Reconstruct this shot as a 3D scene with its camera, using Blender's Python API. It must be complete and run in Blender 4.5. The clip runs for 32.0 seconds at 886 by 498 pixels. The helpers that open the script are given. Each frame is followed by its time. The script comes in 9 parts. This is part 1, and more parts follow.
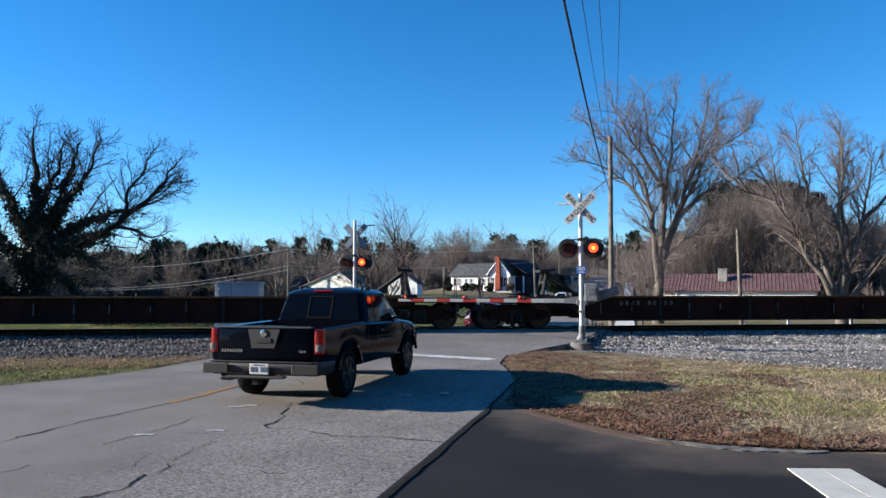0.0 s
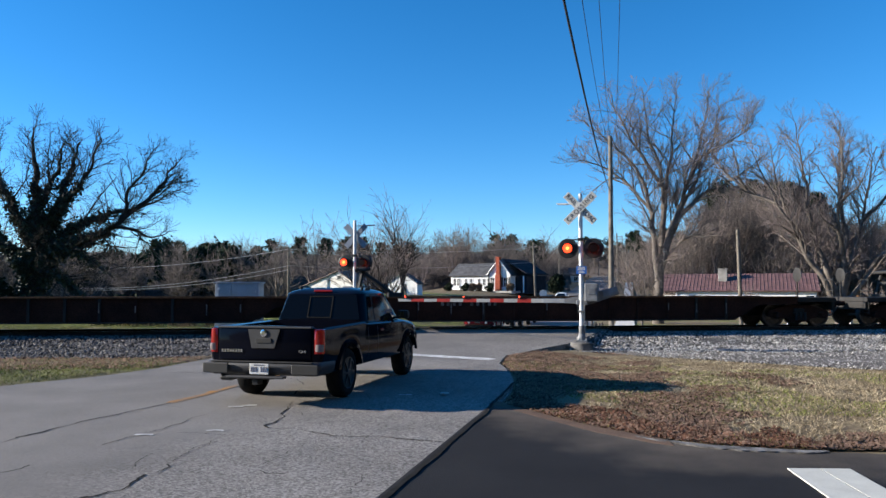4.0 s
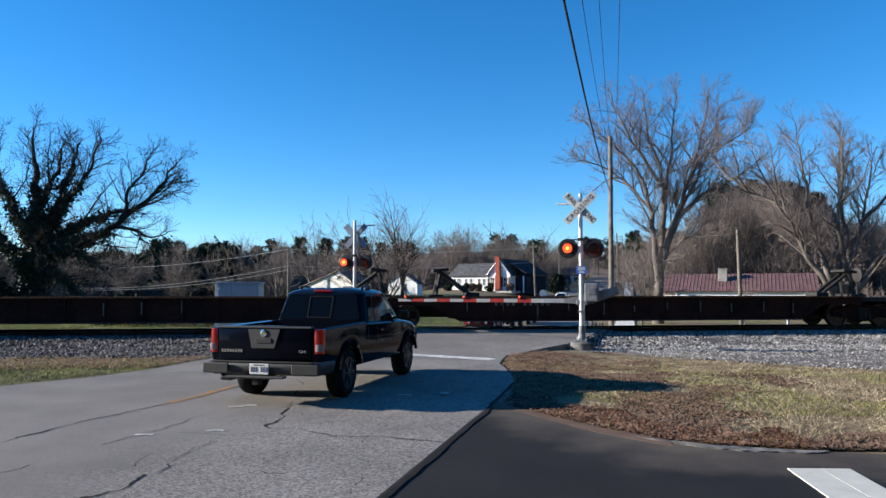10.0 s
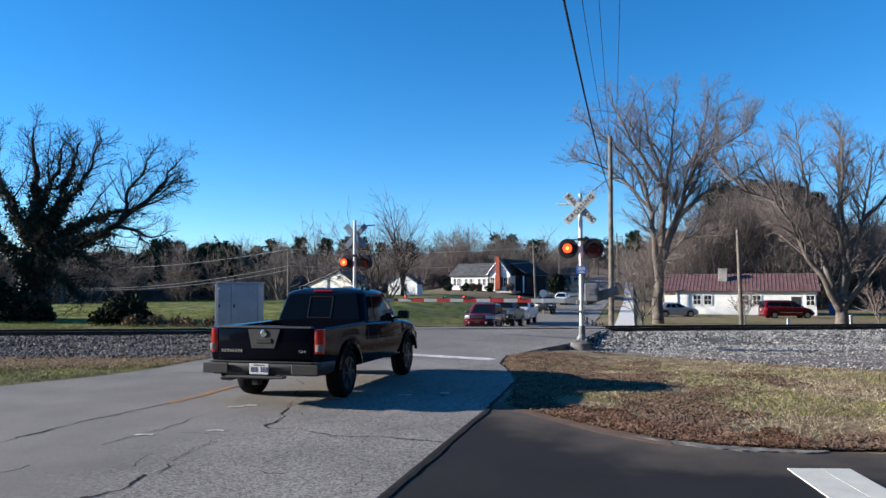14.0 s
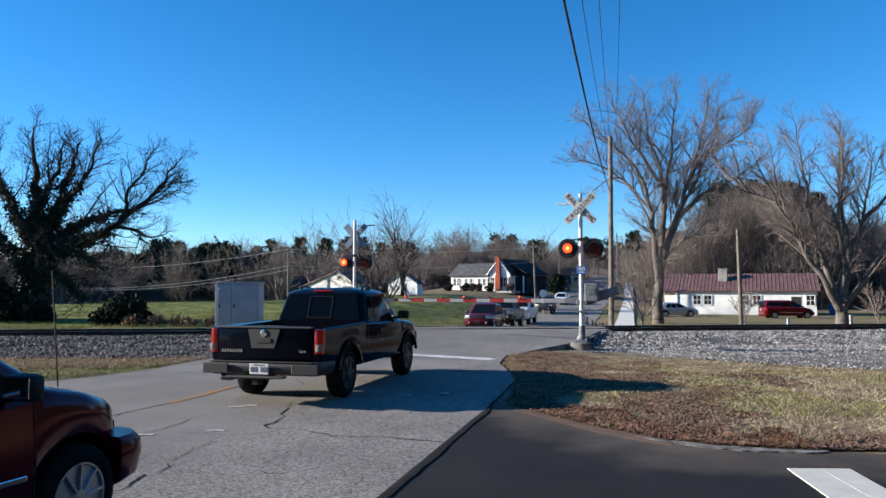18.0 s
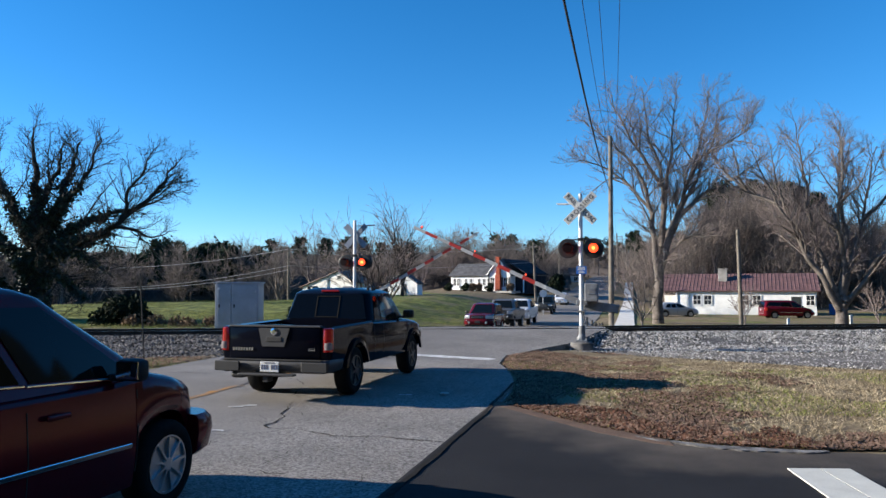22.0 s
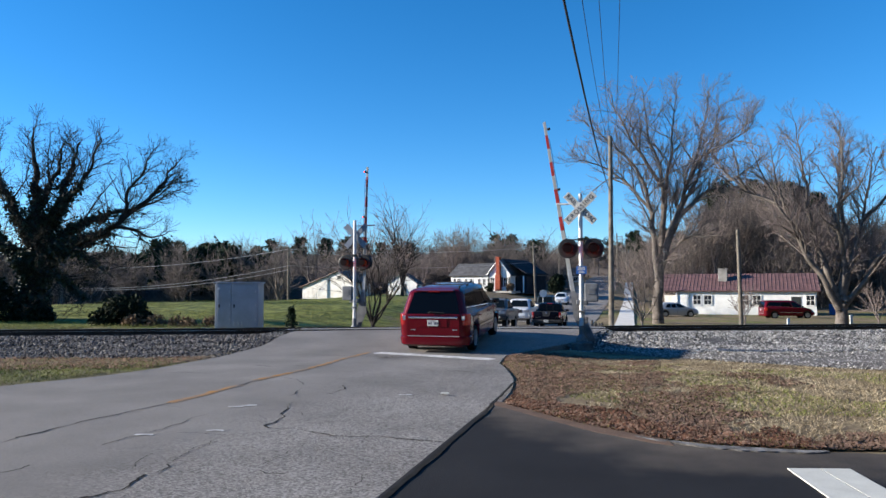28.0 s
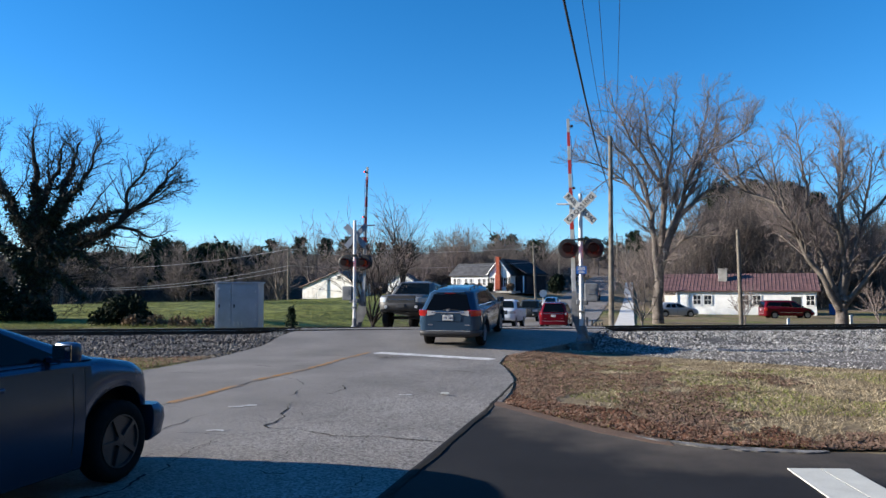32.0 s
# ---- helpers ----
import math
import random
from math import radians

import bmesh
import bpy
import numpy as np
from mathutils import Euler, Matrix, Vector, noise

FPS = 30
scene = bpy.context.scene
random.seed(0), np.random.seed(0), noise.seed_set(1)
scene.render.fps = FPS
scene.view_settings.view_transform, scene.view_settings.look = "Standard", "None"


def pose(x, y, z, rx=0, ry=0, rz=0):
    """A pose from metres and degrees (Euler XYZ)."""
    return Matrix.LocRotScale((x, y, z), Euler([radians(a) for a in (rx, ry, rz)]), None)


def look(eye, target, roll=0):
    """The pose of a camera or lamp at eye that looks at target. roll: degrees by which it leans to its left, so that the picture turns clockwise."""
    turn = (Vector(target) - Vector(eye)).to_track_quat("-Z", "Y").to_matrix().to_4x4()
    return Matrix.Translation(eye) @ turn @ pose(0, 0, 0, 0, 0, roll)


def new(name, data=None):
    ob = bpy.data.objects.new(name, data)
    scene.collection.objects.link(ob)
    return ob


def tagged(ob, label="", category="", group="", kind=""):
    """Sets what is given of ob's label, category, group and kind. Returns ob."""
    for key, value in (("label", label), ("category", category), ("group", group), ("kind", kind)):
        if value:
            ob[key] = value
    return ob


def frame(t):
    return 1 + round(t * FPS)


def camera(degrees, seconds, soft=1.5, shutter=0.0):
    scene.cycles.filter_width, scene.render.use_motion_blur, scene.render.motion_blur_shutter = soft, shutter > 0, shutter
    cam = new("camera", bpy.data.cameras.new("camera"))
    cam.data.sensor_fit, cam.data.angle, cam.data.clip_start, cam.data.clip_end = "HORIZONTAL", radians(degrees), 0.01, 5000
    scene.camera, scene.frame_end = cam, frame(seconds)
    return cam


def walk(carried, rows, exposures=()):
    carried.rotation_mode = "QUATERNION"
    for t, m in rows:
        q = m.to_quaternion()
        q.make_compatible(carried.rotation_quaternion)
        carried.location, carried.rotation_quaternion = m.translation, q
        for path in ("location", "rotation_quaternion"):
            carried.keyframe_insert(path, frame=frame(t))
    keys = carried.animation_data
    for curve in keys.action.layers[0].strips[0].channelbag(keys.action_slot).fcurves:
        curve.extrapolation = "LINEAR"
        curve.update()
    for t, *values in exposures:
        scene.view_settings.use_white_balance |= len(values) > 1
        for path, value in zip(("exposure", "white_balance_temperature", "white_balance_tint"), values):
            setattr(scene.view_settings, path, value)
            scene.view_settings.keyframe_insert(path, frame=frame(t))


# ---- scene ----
cam = camera(62.2, 32.0, soft=1.5)
EYE = pose(0, 0, 1.74, 90 + 3.08, 0, 0)
walk(cam, [(0, EYE), (32, EYE)], exposures=[(0, 1.05), (32, 1.05)])

# ---- daylight ----
SUN_UP, SUN_FROM = 17.5, 176.5   # elevation; direction the light comes from, degrees anticlockwise from +x
world = bpy.data.worlds.new("sky")
scene.world = world
world.use_nodes = True
wn = world.node_tree.nodes
sky = wn.new("ShaderNodeTexSky")
sky.sky_type, sky.sun_disc = "NISHITA", False
sky.sun_elevation, sky.sun_rotation = radians(SUN_UP), radians(90 - SUN_FROM)
sky.air_density, sky.dust_density, sky.ozone_density, sky.altitude = 1.0, 0.0, 5.0, 1500
wn["Background"].inputs["Strength"].default_value = 0.104
tint = wn.new("ShaderNodeHueSaturation")
tint.inputs["Saturation"].default_value = 1.2
tint.inputs["Hue"].default_value = 0.499
world.node_tree.links.new(sky.outputs[0], tint.inputs["Color"])
world.node_tree.links.new(tint.outputs[0], wn["Background"].inputs["Color"])
sun_data = bpy.data.lights.new("sun", "SUN")
sun_data.energy, sun_data.angle, sun_data.color = 5.0, radians(0.5), (1.0, 0.92, 0.80)
sun = new("sun", sun_data)
SUN_DIR = Vector((math.cos(radians(SUN_UP)) * math.cos(radians(SUN_FROM)), math.cos(radians(SUN_UP)) * math.sin(radians(SUN_FROM)), math.sin(radians(SUN_UP))))
sun.matrix_world = look(SUN_DIR * 60, (0, 0, 0))

# ---- materials ----


def material(name, colour, rough=0.7, metal=0.0, vary=0.15, scale=3.0, bump=0.0, fine=60.0, colour2=None, coat=0.0, random_tint=0.0, spec=0.5, blotch=0.5):
    """A surface with broad stains and fine grain; sizes in metres of the object."""
    m = bpy.data.materials.new(name)
    m.use_nodes = True
    t = m.node_tree
    n, l = t.nodes, t.links
    b = n["Principled BSDF"]
    b.inputs["Roughness"].default_value = rough
    b.inputs["Metallic"].default_value = metal
    b.inputs["Coat Weight"].default_value = coat
    b.inputs["Coat Roughness"].default_value = 0.06
    b.inputs["Specular IOR Level"].default_value = 0.12 if rough >= 0.8 else spec   # dusty surfaces barely shine
    co = n.new("ShaderNodeTexCoord")
    big = n.new("ShaderNodeTexNoise")
    big.inputs["Scale"].default_value, big.inputs["Detail"].default_value = scale, 4
    small = n.new("ShaderNodeTexNoise")
    small.inputs["Scale"].default_value, small.inputs["Detail"].default_value = fine, 2
    l.new(co.outputs["Object"], big.inputs["Vector"])
    l.new(co.outputs["Object"], small.inputs["Vector"])
    ramp = n.new("ShaderNodeMapRange")
    ramp.inputs["From Min"].default_value, ramp.inputs["From Max"].default_value = 0.5 - blotch * 0.4, 0.5 + blotch * 0.4
    l.new(big.outputs["Fac"], ramp.inputs["Value"])
    mix = n.new("ShaderNodeMix")
    mix.data_type = "RGBA"
    c2 = colour2 or tuple(c * (1 - 2 * vary) for c in colour)
    c1 = colour if colour2 else tuple(min(1, c * (1 + vary)) for c in colour)
    mix.inputs[6].default_value, mix.inputs[7].default_value = (*c1, 1), (*c2, 1)
    l.new(ramp.outputs[0], mix.inputs[0])
    hsv = n.new("ShaderNodeHueSaturation")
    val = n.new("ShaderNodeMapRange")
    val.inputs["From Min"].default_value, val.inputs["From Max"].default_value = 0.25, 0.75
    val.inputs["To Min"].default_value, val.inputs["To Max"].default_value = 1 - vary, 1 + vary
    l.new(small.outputs["Fac"], val.inputs["Value"])
    l.new(mix.outputs[2], hsv.inputs["Color"])
    last = val.outputs[0]
    if random_tint:
        info = n.new("ShaderNodeNewGeometry" if random_tint < 0 else "ShaderNodeObjectInfo")
        rnd = info.outputs["Random Per Island" if random_tint < 0 else "Random"]
        rr = n.new("ShaderNodeMapRange")
        rr.inputs["To Min"].default_value, rr.inputs["To Max"].default_value = 1 - abs(random_tint), 1 + abs(random_tint)
        l.new(rnd, rr.inputs["Value"])
        mul = n.new("ShaderNodeMath")
        mul.operation = "MULTIPLY"
        l.new(last, mul.inputs[0])
        l.new(rr.outputs[0], mul.inputs[1])
        last = mul.outputs[0]
    l.new(last, hsv.inputs["Value"])
    l.new(hsv.outputs[0], b.inputs["Base Color"])
    if bump:
        bp = n.new("ShaderNodeBump")
        bp.inputs["Strength"].default_value, bp.inputs["Distance"].default_value = min(1, bump), 0.02
        l.new(small.outputs["Fac"], bp.inputs["Height"])
        l.new(bp.outputs[0], b.inputs["Normal"])
    return m


def glowing(name, colour, strength):
    m = bpy.data.materials.new(name)
    m.use_nodes = True
    b = m.node_tree.nodes["Principled BSDF"]
    b.inputs["Base Color"].default_value = (*colour, 1)
    b.inputs["Emission Color"].default_value = (*colour, 1)
    b.inputs["Emission Strength"].default_value = strength
    return m


def paint(name, colour, rough=0.32, flake=0.3, coat=0.22):
    return material(name, colour, rough, flake * 1.1, 0.04, 1.5, 0, 400, coat=coat, spec=0.25)


ASPHALT = material("worn grey asphalt", (0.255, 0.236, 0.217), 0.9, 0, 0.25, 0.5, 0.45, 110, colour2=(0.175, 0.161, 0.148))
NEW_ASPHALT = material("fresh black asphalt", (0.026, 0.026, 0.028), 0.9, 0, 0.3, 0.8, 0.5, 90, colour2=(0.018, 0.018, 0.02), spec=0.35)
CRACK = material("tar crack", (0.02, 0.019, 0.018), 0.95, 0, 0.2, 8)
YELLOW = material("worn yellow road paint", (0.40, 0.20, 0.06), 0.9, 0, 0.3, 3.5, 0.4, 70, colour2=(0.2, 0.185, 0.165), blotch=0.35)
WORN_WHITE = material("worn-off white road paint", (0.74, 0.73, 0.71), 0.9, 0, 0.2, 5, 0.4, 60, colour2=(0.42, 0.41, 0.395), blotch=0.3)
WHITE_PAINT = material("worn white road paint", (0.60, 0.595, 0.54), 0.8, 0, 0.10, 4, 0.2, 60, colour2=(0.50, 0.495, 0.45))
EARTH = material("bare earth and dead leaves", (0.20, 0.135, 0.085), 0.95, 0, 0.3, 1.2, 0.8, 45, colour2=(0.11, 0.075, 0.05))
CONCRETE = material("weathered concrete", (0.34, 0.325, 0.30), 0.9, 0, 0.12, 2, 0.4, 50)
DARK_CONCRETE = material("dark concrete", (0.17, 0.163, 0.155), 0.9, 0, 0.2, 4, 0.4, 40)
RAIL_STEEL = material("rusty rail steel", (0.06, 0.042, 0.032), 0.7, 0.3, 0.2, 4, 0.3, 50)
RAIL_HEAD = material("polished rail head", (0.5, 0.48, 0.46), 0.3, 1.0, 0.05, 6)
TIE_WOOD = material("creosoted timber", (0.055, 0.045, 0.038), 0.9, 0, 0.25, 6, 0.5, 40, random_tint=0.3)
# darker than the loose stones: the shade in their gaps is put into this colour
BALLAST = material("grey crushed stone", (0.12, 0.115, 0.11), 0.9, 0, 0.45, 1.0, 1.0, 14, colour2=(0.06, 0.056, 0.052))
STONES = material("ballast stones", (0.30, 0.292, 0.285), 0.9, 0, 0.2, 3, 0.2, 60, random_tint=-0.8)
ALUMINIUM = material("galvanised metal", (0.55, 0.56, 0.57), 0.45, 0.6, 0.08, 4, 0.1, 40)
DULL_GREY = material("weathered grey casting", (0.20, 0.205, 0.215), 0.6, 0.3, 0.15, 5, 0.2, 40)
WHITE_METAL = material("white painted metal", (0.75, 0.75, 0.74), 0.5, 0, 0.07, 4)
BLACK_METAL = material("black painted metal", (0.014, 0.014, 0.015), 0.5, 0, 0.15, 4)
SIGN_WHITE = material("retroreflective white sheeting", (0.62, 0.61, 0.57), 0.6, 0, 0.06, 5)
SIGN_BACK = material("bare sign back", (0.22, 0.25, 0.30), 0.5, 0.5, 0.08, 5)
SIGN_BLACK = material("black sign letters", (0.02, 0.02, 0.02), 0.7)
SIGN_BLUE = material("blue sign sheeting", (0.02, 0.12, 0.42), 0.5, 0, 0.05, 5)
ARM_RED = material("red reflective stripe", (0.42, 0.03, 0.022), 0.5, 0, 0.1, 5)
ARM_WHITE = material("white reflective stripe", (0.42, 0.42, 0.41), 0.5, 0, 0.08, 5)
LAMP_LIT = glowing("lit signal lamp", (1.0, 0.05, 0.012), 1.7)
LAMP_CORE = glowing("lit lamp core", (1.0, 0.26, 0.04), 2.4)
LAMP_DARK = material("unlit red lens", (0.01, 0.003, 0.003), 0.4, spec=0.2)
CABINET = material("silver aluminium cabinet", (0.42, 0.45, 0.50), 0.5, 0.5, 0.08, 1.5, 0.05, 30)
CAR_RUST = material("rusty brown car steel", (0.05, 0.021, 0.014), 0.85, 0.0, 0.35, 1.2, 0.3, 25, colour2=(0.022, 0.011, 0.009), spec=0.2)
CAR_BLACK = material("grimy black car steel", (0.02, 0.018, 0.017), 0.7, 0.1, 0.3, 2, 0.2, 30)
CAR_YELLOW = material("faded yellow-brown sill paint", (0.14, 0.07, 0.03), 0.85, 0, 0.3, 3, 0.2, 30, colour2=(0.06, 0.03, 0.02))
WHEEL_STEEL = material("dull wheel steel", (0.12, 0.10, 0.09), 0.5, 0.8, 0.2, 8)
TYRE = material("tyre rubber", (0.013, 0.013, 0.013), 0.85, 0, 0.1, 20)
RIM = material("alloy wheel", (0.52, 0.52, 0.53), 0.35, 0.85, 0.05, 8)
RIM_DARK = material("dark alloy wheel", (0.10, 0.10, 0.105), 0.4, 0.8, 0.05, 8)
GLASS = material("tinted car glass", (0.0025, 0.003, 0.004), 0.04, 0, 0.02, 1, spec=0.16)
GLASS_CLEAR = material("light car glass", (0.005, 0.008, 0.010), 0.04, 0, 0.02, 1, spec=0.18)
PLASTIC = material("black plastic trim", (0.016, 0.016, 0.017), 0.6, 0, 0.1, 6)
GREY_PLASTIC = material("grey plastic bumper", (0.035, 0.035, 0.038), 0.55, 0, 0.1, 6)
CHROME = material("chrome", (0.75, 0.75, 0.76), 0.12, 1.0, 0.03, 6)
LENS_RED = material("red tail lens", (0.25, 0.008, 0.008), 0.15, 0, 0.1, 30, coat=0.8)
lit = LENS_RED.node_tree.nodes["Principled BSDF"]      # brake lamps glow faintly
lit.inputs["Emission Color"].default_value, lit.inputs["Emission Strength"].default_value = (1.0, 0.03, 0.02, 1), 0.02
LENS_SMOKE = material("dim lamp lens", (0.07, 0.07, 0.075), 0.12, 0.2, 0.1, 30, coat=0.5)
LENS_CLEAR = material("clear lamp lens", (0.62, 0.62, 0.62), 0.12, 0.2, 0.1, 30, coat=0.8)
LENS_DULL = material("shaded clear lens", (0.24, 0.20, 0.20), 0.15, 0.1, 0.1, 30, coat=0.3)
LENS_AMBER = material("amber lens", (0.6, 0.2, 0.03), 0.15, 0, 0.1, 30)
TAIL_LIT = glowing("lit tail lamp", (1.0, 0.06, 0.03), 1.6)
PLATE = material("white licence plate", (0.68, 0.68, 0.66), 0.5, 0, 0.05, 20)
PLATE_INK = material("plate ink", (0.10, 0.11, 0.16), 0.6)
BARK = material("grey-brown bark", (0.185, 0.16, 0.142), 0.9, 0, 0.35, 3, 0.9, 14, colour2=(0.10, 0.084, 0.074))
TWIG = material("thin twigs", (0.22, 0.178, 0.168), 0.9, 0, 0.2, 2)
DARK_BARK = material("dark bark", (0.05, 0.042, 0.036), 0.9, 0, 0.25, 3, 0.5, 25)
IVY = material("ivy leaves", (0.022, 0.035, 0.016), 0.6, 0, 0.3, 2, random_tint=-0.5)
PINE = material("pine needles", (0.018, 0.032, 0.016), 0.8, 0, 0.3, 0.4, random_tint=-0.5)
WOODS = material("bare winter woods", (0.21, 0.176, 0.157), 0.95, 0, 0.25, 0.06, colour2=(0.11, 0.092, 0.084), random_tint=-0.4)
POLE_WOOD = material("weathered pole timber", (0.20, 0.175, 0.145), 0.9, 0, 0.2, 3, 0.3, 30)
WIRE = material("black cable", (0.012, 0.012, 0.013), 0.7)
PALE_CONCRETE = material("sunlit pale concrete", (0.66, 0.64, 0.60), 0.9, 0, 0.08, 0.8, 0.3, 30)
SIDING = material("white clapboard siding", (0.84, 0.84, 0.82), 0.7, 0, 0.05, 2)
BARN_WHITE = material("worn white boards", (0.78, 0.77, 0.74), 0.8, 0, 0.12, 1.5, colour2=(0.58, 0.55, 0.51))
SHINGLE_RED = material("faded red-brown roofing", (0.15, 0.078, 0.076), 0.75, 0, 0.2, 1.5, 0.5, 20)
SHINGLE_GREY = material("grey shingles", (0.10, 0.10, 0.105), 0.85, 0, 0.2, 1.5, 0.5, 20)
SHINGLE_DARK = material("dark shingles", (0.03, 0.032, 0.04), 0.85, 0, 0.2, 1.5, 0.5, 20)
BRICK = material("red brick", (0.30, 0.075, 0.045), 0.85, 0, 0.2, 5, 0.3, 30)
WINDOW_GLASS = material("dark window glass", (0.02, 0.024, 0.03), 0.05, 0, 0.02, 1)
SHUTTER = material("dark shutters", (0.025, 0.03, 0.03), 0.6)

# ---- helpers of this scene ----


def lerp(a, b, k):
    return a + (b - a) * k


def table(x, rows):
    return float(np.interp(x, [r[0] for r in rows], [r[1] for r in rows]))


def part(name, bm, mat, parent, label="", smooth=0.0):
    """One mesh object under a thing or a part."""
    me = bpy.data.meshes.new(name)
    bm.to_mesh(me)
    bm.free()
    me.materials.append(mat)
    if smooth:
        me.shade_smooth()
        me.set_sharp_from_angle(angle=radians(smooth))
    ob = new(name, me)
    ob.parent = parent
    if label:
        tagged(ob, label)
    return ob


def raw(name, verts, faces, mat, parent=None, smooth=0.0):
    me = bpy.data.meshes.new(name)
    me.from_pydata(verts, [], faces)
    me.update()
    me.materials.append(mat)
    if smooth:
        me.shade_smooth()
        me.set_sharp_from_angle(angle=radians(smooth))
    ob = new(name, me)
    ob.parent = parent
    return ob


def thing(name, label, category, m=None, group="", kind=""):
    ob = tagged(new(name), label, category, group, kind)
    ob.empty_display_size = 0.2
    if m is not None:
        ob.matrix_world = m
    return ob


def box(bm, centre, size, turn=None, bevel=0.0):
    m = Matrix.Translation(centre)
    if turn is not None:
        m = m @ turn
    r = bmesh.ops.create_cube(bm, size=1.0, matrix=m @ Matrix.Diagonal((*size, 1)))
    if bevel:
        es = list({e for v in r["verts"] for e in v.link_edges})
        bmesh.ops.bevel(bm, geom=es, offset=bevel, segments=2, affect="EDGES", profile=0.5)
    return bm


def rod(bm, a, b, r0, r1=None, n=10, caps=True):
    """A round bar from a to b."""
    a, b = Vector(a), Vector(b)
    r1 = r0 if r1 is None else r1
    d = b - a
    m = Matrix.Translation((a + b) / 2) @ d.to_track_quat("Z", "Y").to_matrix().to_4x4()
    bmesh.ops.create_cone(bm, cap_ends=caps, segments=n, radius1=r0, radius2=r1, depth=d.length, matrix=m)
    return bm


def slab(bm, pts, thick, out):
    """A plate over the outline pts, thickened along out."""
    o = Vector(out).normalized() * thick
    lo = [bm.verts.new(Vector(p)) for p in pts]
    hi = [bm.verts.new(Vector(p) + o) for p in pts]
    k = len(pts)
    bm.faces.new(lo[::-1])
    bm.faces.new(hi)
    for i in range(k):
        bm.faces.new((lo[i], lo[(i + 1) % k], hi[(i + 1) % k], hi[i]))
    bmesh.ops.recalc_face_normals(bm, faces=bm.faces[:])
    return bm


def spun(bm, rings, n=24, axis="X", at=(0, 0, 0)):
    """A turned shape: rings of (along the axis, radius)."""
    loops = []
    for a, r in rings:
        loop = []
        for i in range(n):
            c, s = r * math.cos(2 * math.pi * i / n), r * math.sin(2 * math.pi * i / n)
            loop.append(bm.verts.new(Vector({"X": (a, c, s), "Y": (c, a, s), "Z": (c, s, a)}[axis]) + Vector(at)))
        loops.append(loop)
    for u, v in zip(loops, loops[1:]):
        for i in range(n):
            bm.faces.new((u[i], u[(i + 1) % n], v[(i + 1) % n], v[i]))
    if rings[0][1] > 1e-4:
        bm.faces.new(loops[0])
    if rings[-1][1] > 1e-4:
        bm.faces.new(loops[-1])
    bmesh.ops.recalc_face_normals(bm, faces=bm.faces[:])
    return bm


def words(text, size, mat, parent, m, name="lettering", thick=0.002, space=1.0):
    cu = bpy.data.curves.new(name, "FONT")
    cu.body, cu.size, cu.extrude, cu.align_x, cu.align_y, cu.space_character = text, size, thick, "CENTER", "CENTER", space
    tmp = bpy.data.objects.new(name, cu)
    scene.collection.objects.link(tmp)
    me = bpy.data.meshes.new_from_object(tmp.evaluated_get(bpy.context.evaluated_depsgraph_get()))
    bpy.data.objects.remove(tmp)
    me.materials.clear()
    me.materials.append(mat)
    ob = new(name, me)
    ob.parent = parent
    ob.matrix_local = m
    return ob


# ---- the plan: the road's line, the track's line, the lie of the land ----
ROAD_TURN = 14.4
ROAD_O = Vector((-2.14, 19.33, 0))
ROAD_U = Vector((math.sin(radians(ROAD_TURN)), math.cos(radians(ROAD_TURN)), 0))
ROAD_N = Vector((ROAD_U.y, -ROAD_U.x, 0))
TRACK_TURN = math.degrees(math.atan(0.127))
TRACK_O = Vector((0, 25.93, 0))
TRACK_U = Vector((math.cos(radians(TRACK_TURN)), math.sin(radians(TRACK_TURN)), 0))
TRACK_N = Vector((-TRACK_U.y, TRACK_U.x, 0))
RAIL_TOP = 0.36


def on_road(s, l, z=0.0):
    return ROAD_O + ROAD_U * s + ROAD_N * l + Vector((0, 0, z))


def road_sl(x, y):
    d = Vector((x, y, 0)) - ROAD_O
    return d.dot(ROAD_U), d.dot(ROAD_N)


def on_track(a, q=0.0, z=0.0):
    return TRACK_O + TRACK_U * a + TRACK_N * q + Vector((0, 0, z))


def track_aq(x, y):
    d = Vector((x, y, 0)) - TRACK_O
    return d.dot(TRACK_U), d.dot(TRACK_N)


ROAD_RISE = ((-60, 0), (-5.6, 0), (-3.6, 0.10), (-1.9, 0.29), (-1.0, 0.345), (1.0, 0.345), (1.9, 0.29), (3.6, 0.15), (7, -0.15),
             (15, -0.75), (29, -1.15), (42, -1.1), (57, -0.6), (82, 0.3), (120, 2.4), (172, 5), (270, 9), (900, 20))
LEFT_RISE = ((-60, 0), (-4, 0), (3, 0.0), (8, -0.1), (16, -0.15), (30, 0.25), (44, 0.6), (59, 0.9), (84, 1.4), (124, 3), (175, 5), (275, 8), (900, 20))
FAR_LEFT_RISE = ((-60, 0), (-4, 0), (3, 0.0), (8, -0.1), (20, 0.1), (30, 0.65), (36, 0.78), (42, 0.6), (55, 0.0), (80, -0.3), (110, 0.2), (150, 3), (175, 5), (275, 8), (900, 20))
RIGHT_RISE = ((-60, 0), (-14, 0), (-11, -0.05), (-8, -0.13), (-5, -0.16), (3, -0.1), (8, -0.4), (16, -0.8), (30, -1.1), (56, -1.2), (84, -0.3), (124, 3), (175, 6), (275, 10), (900, 20))


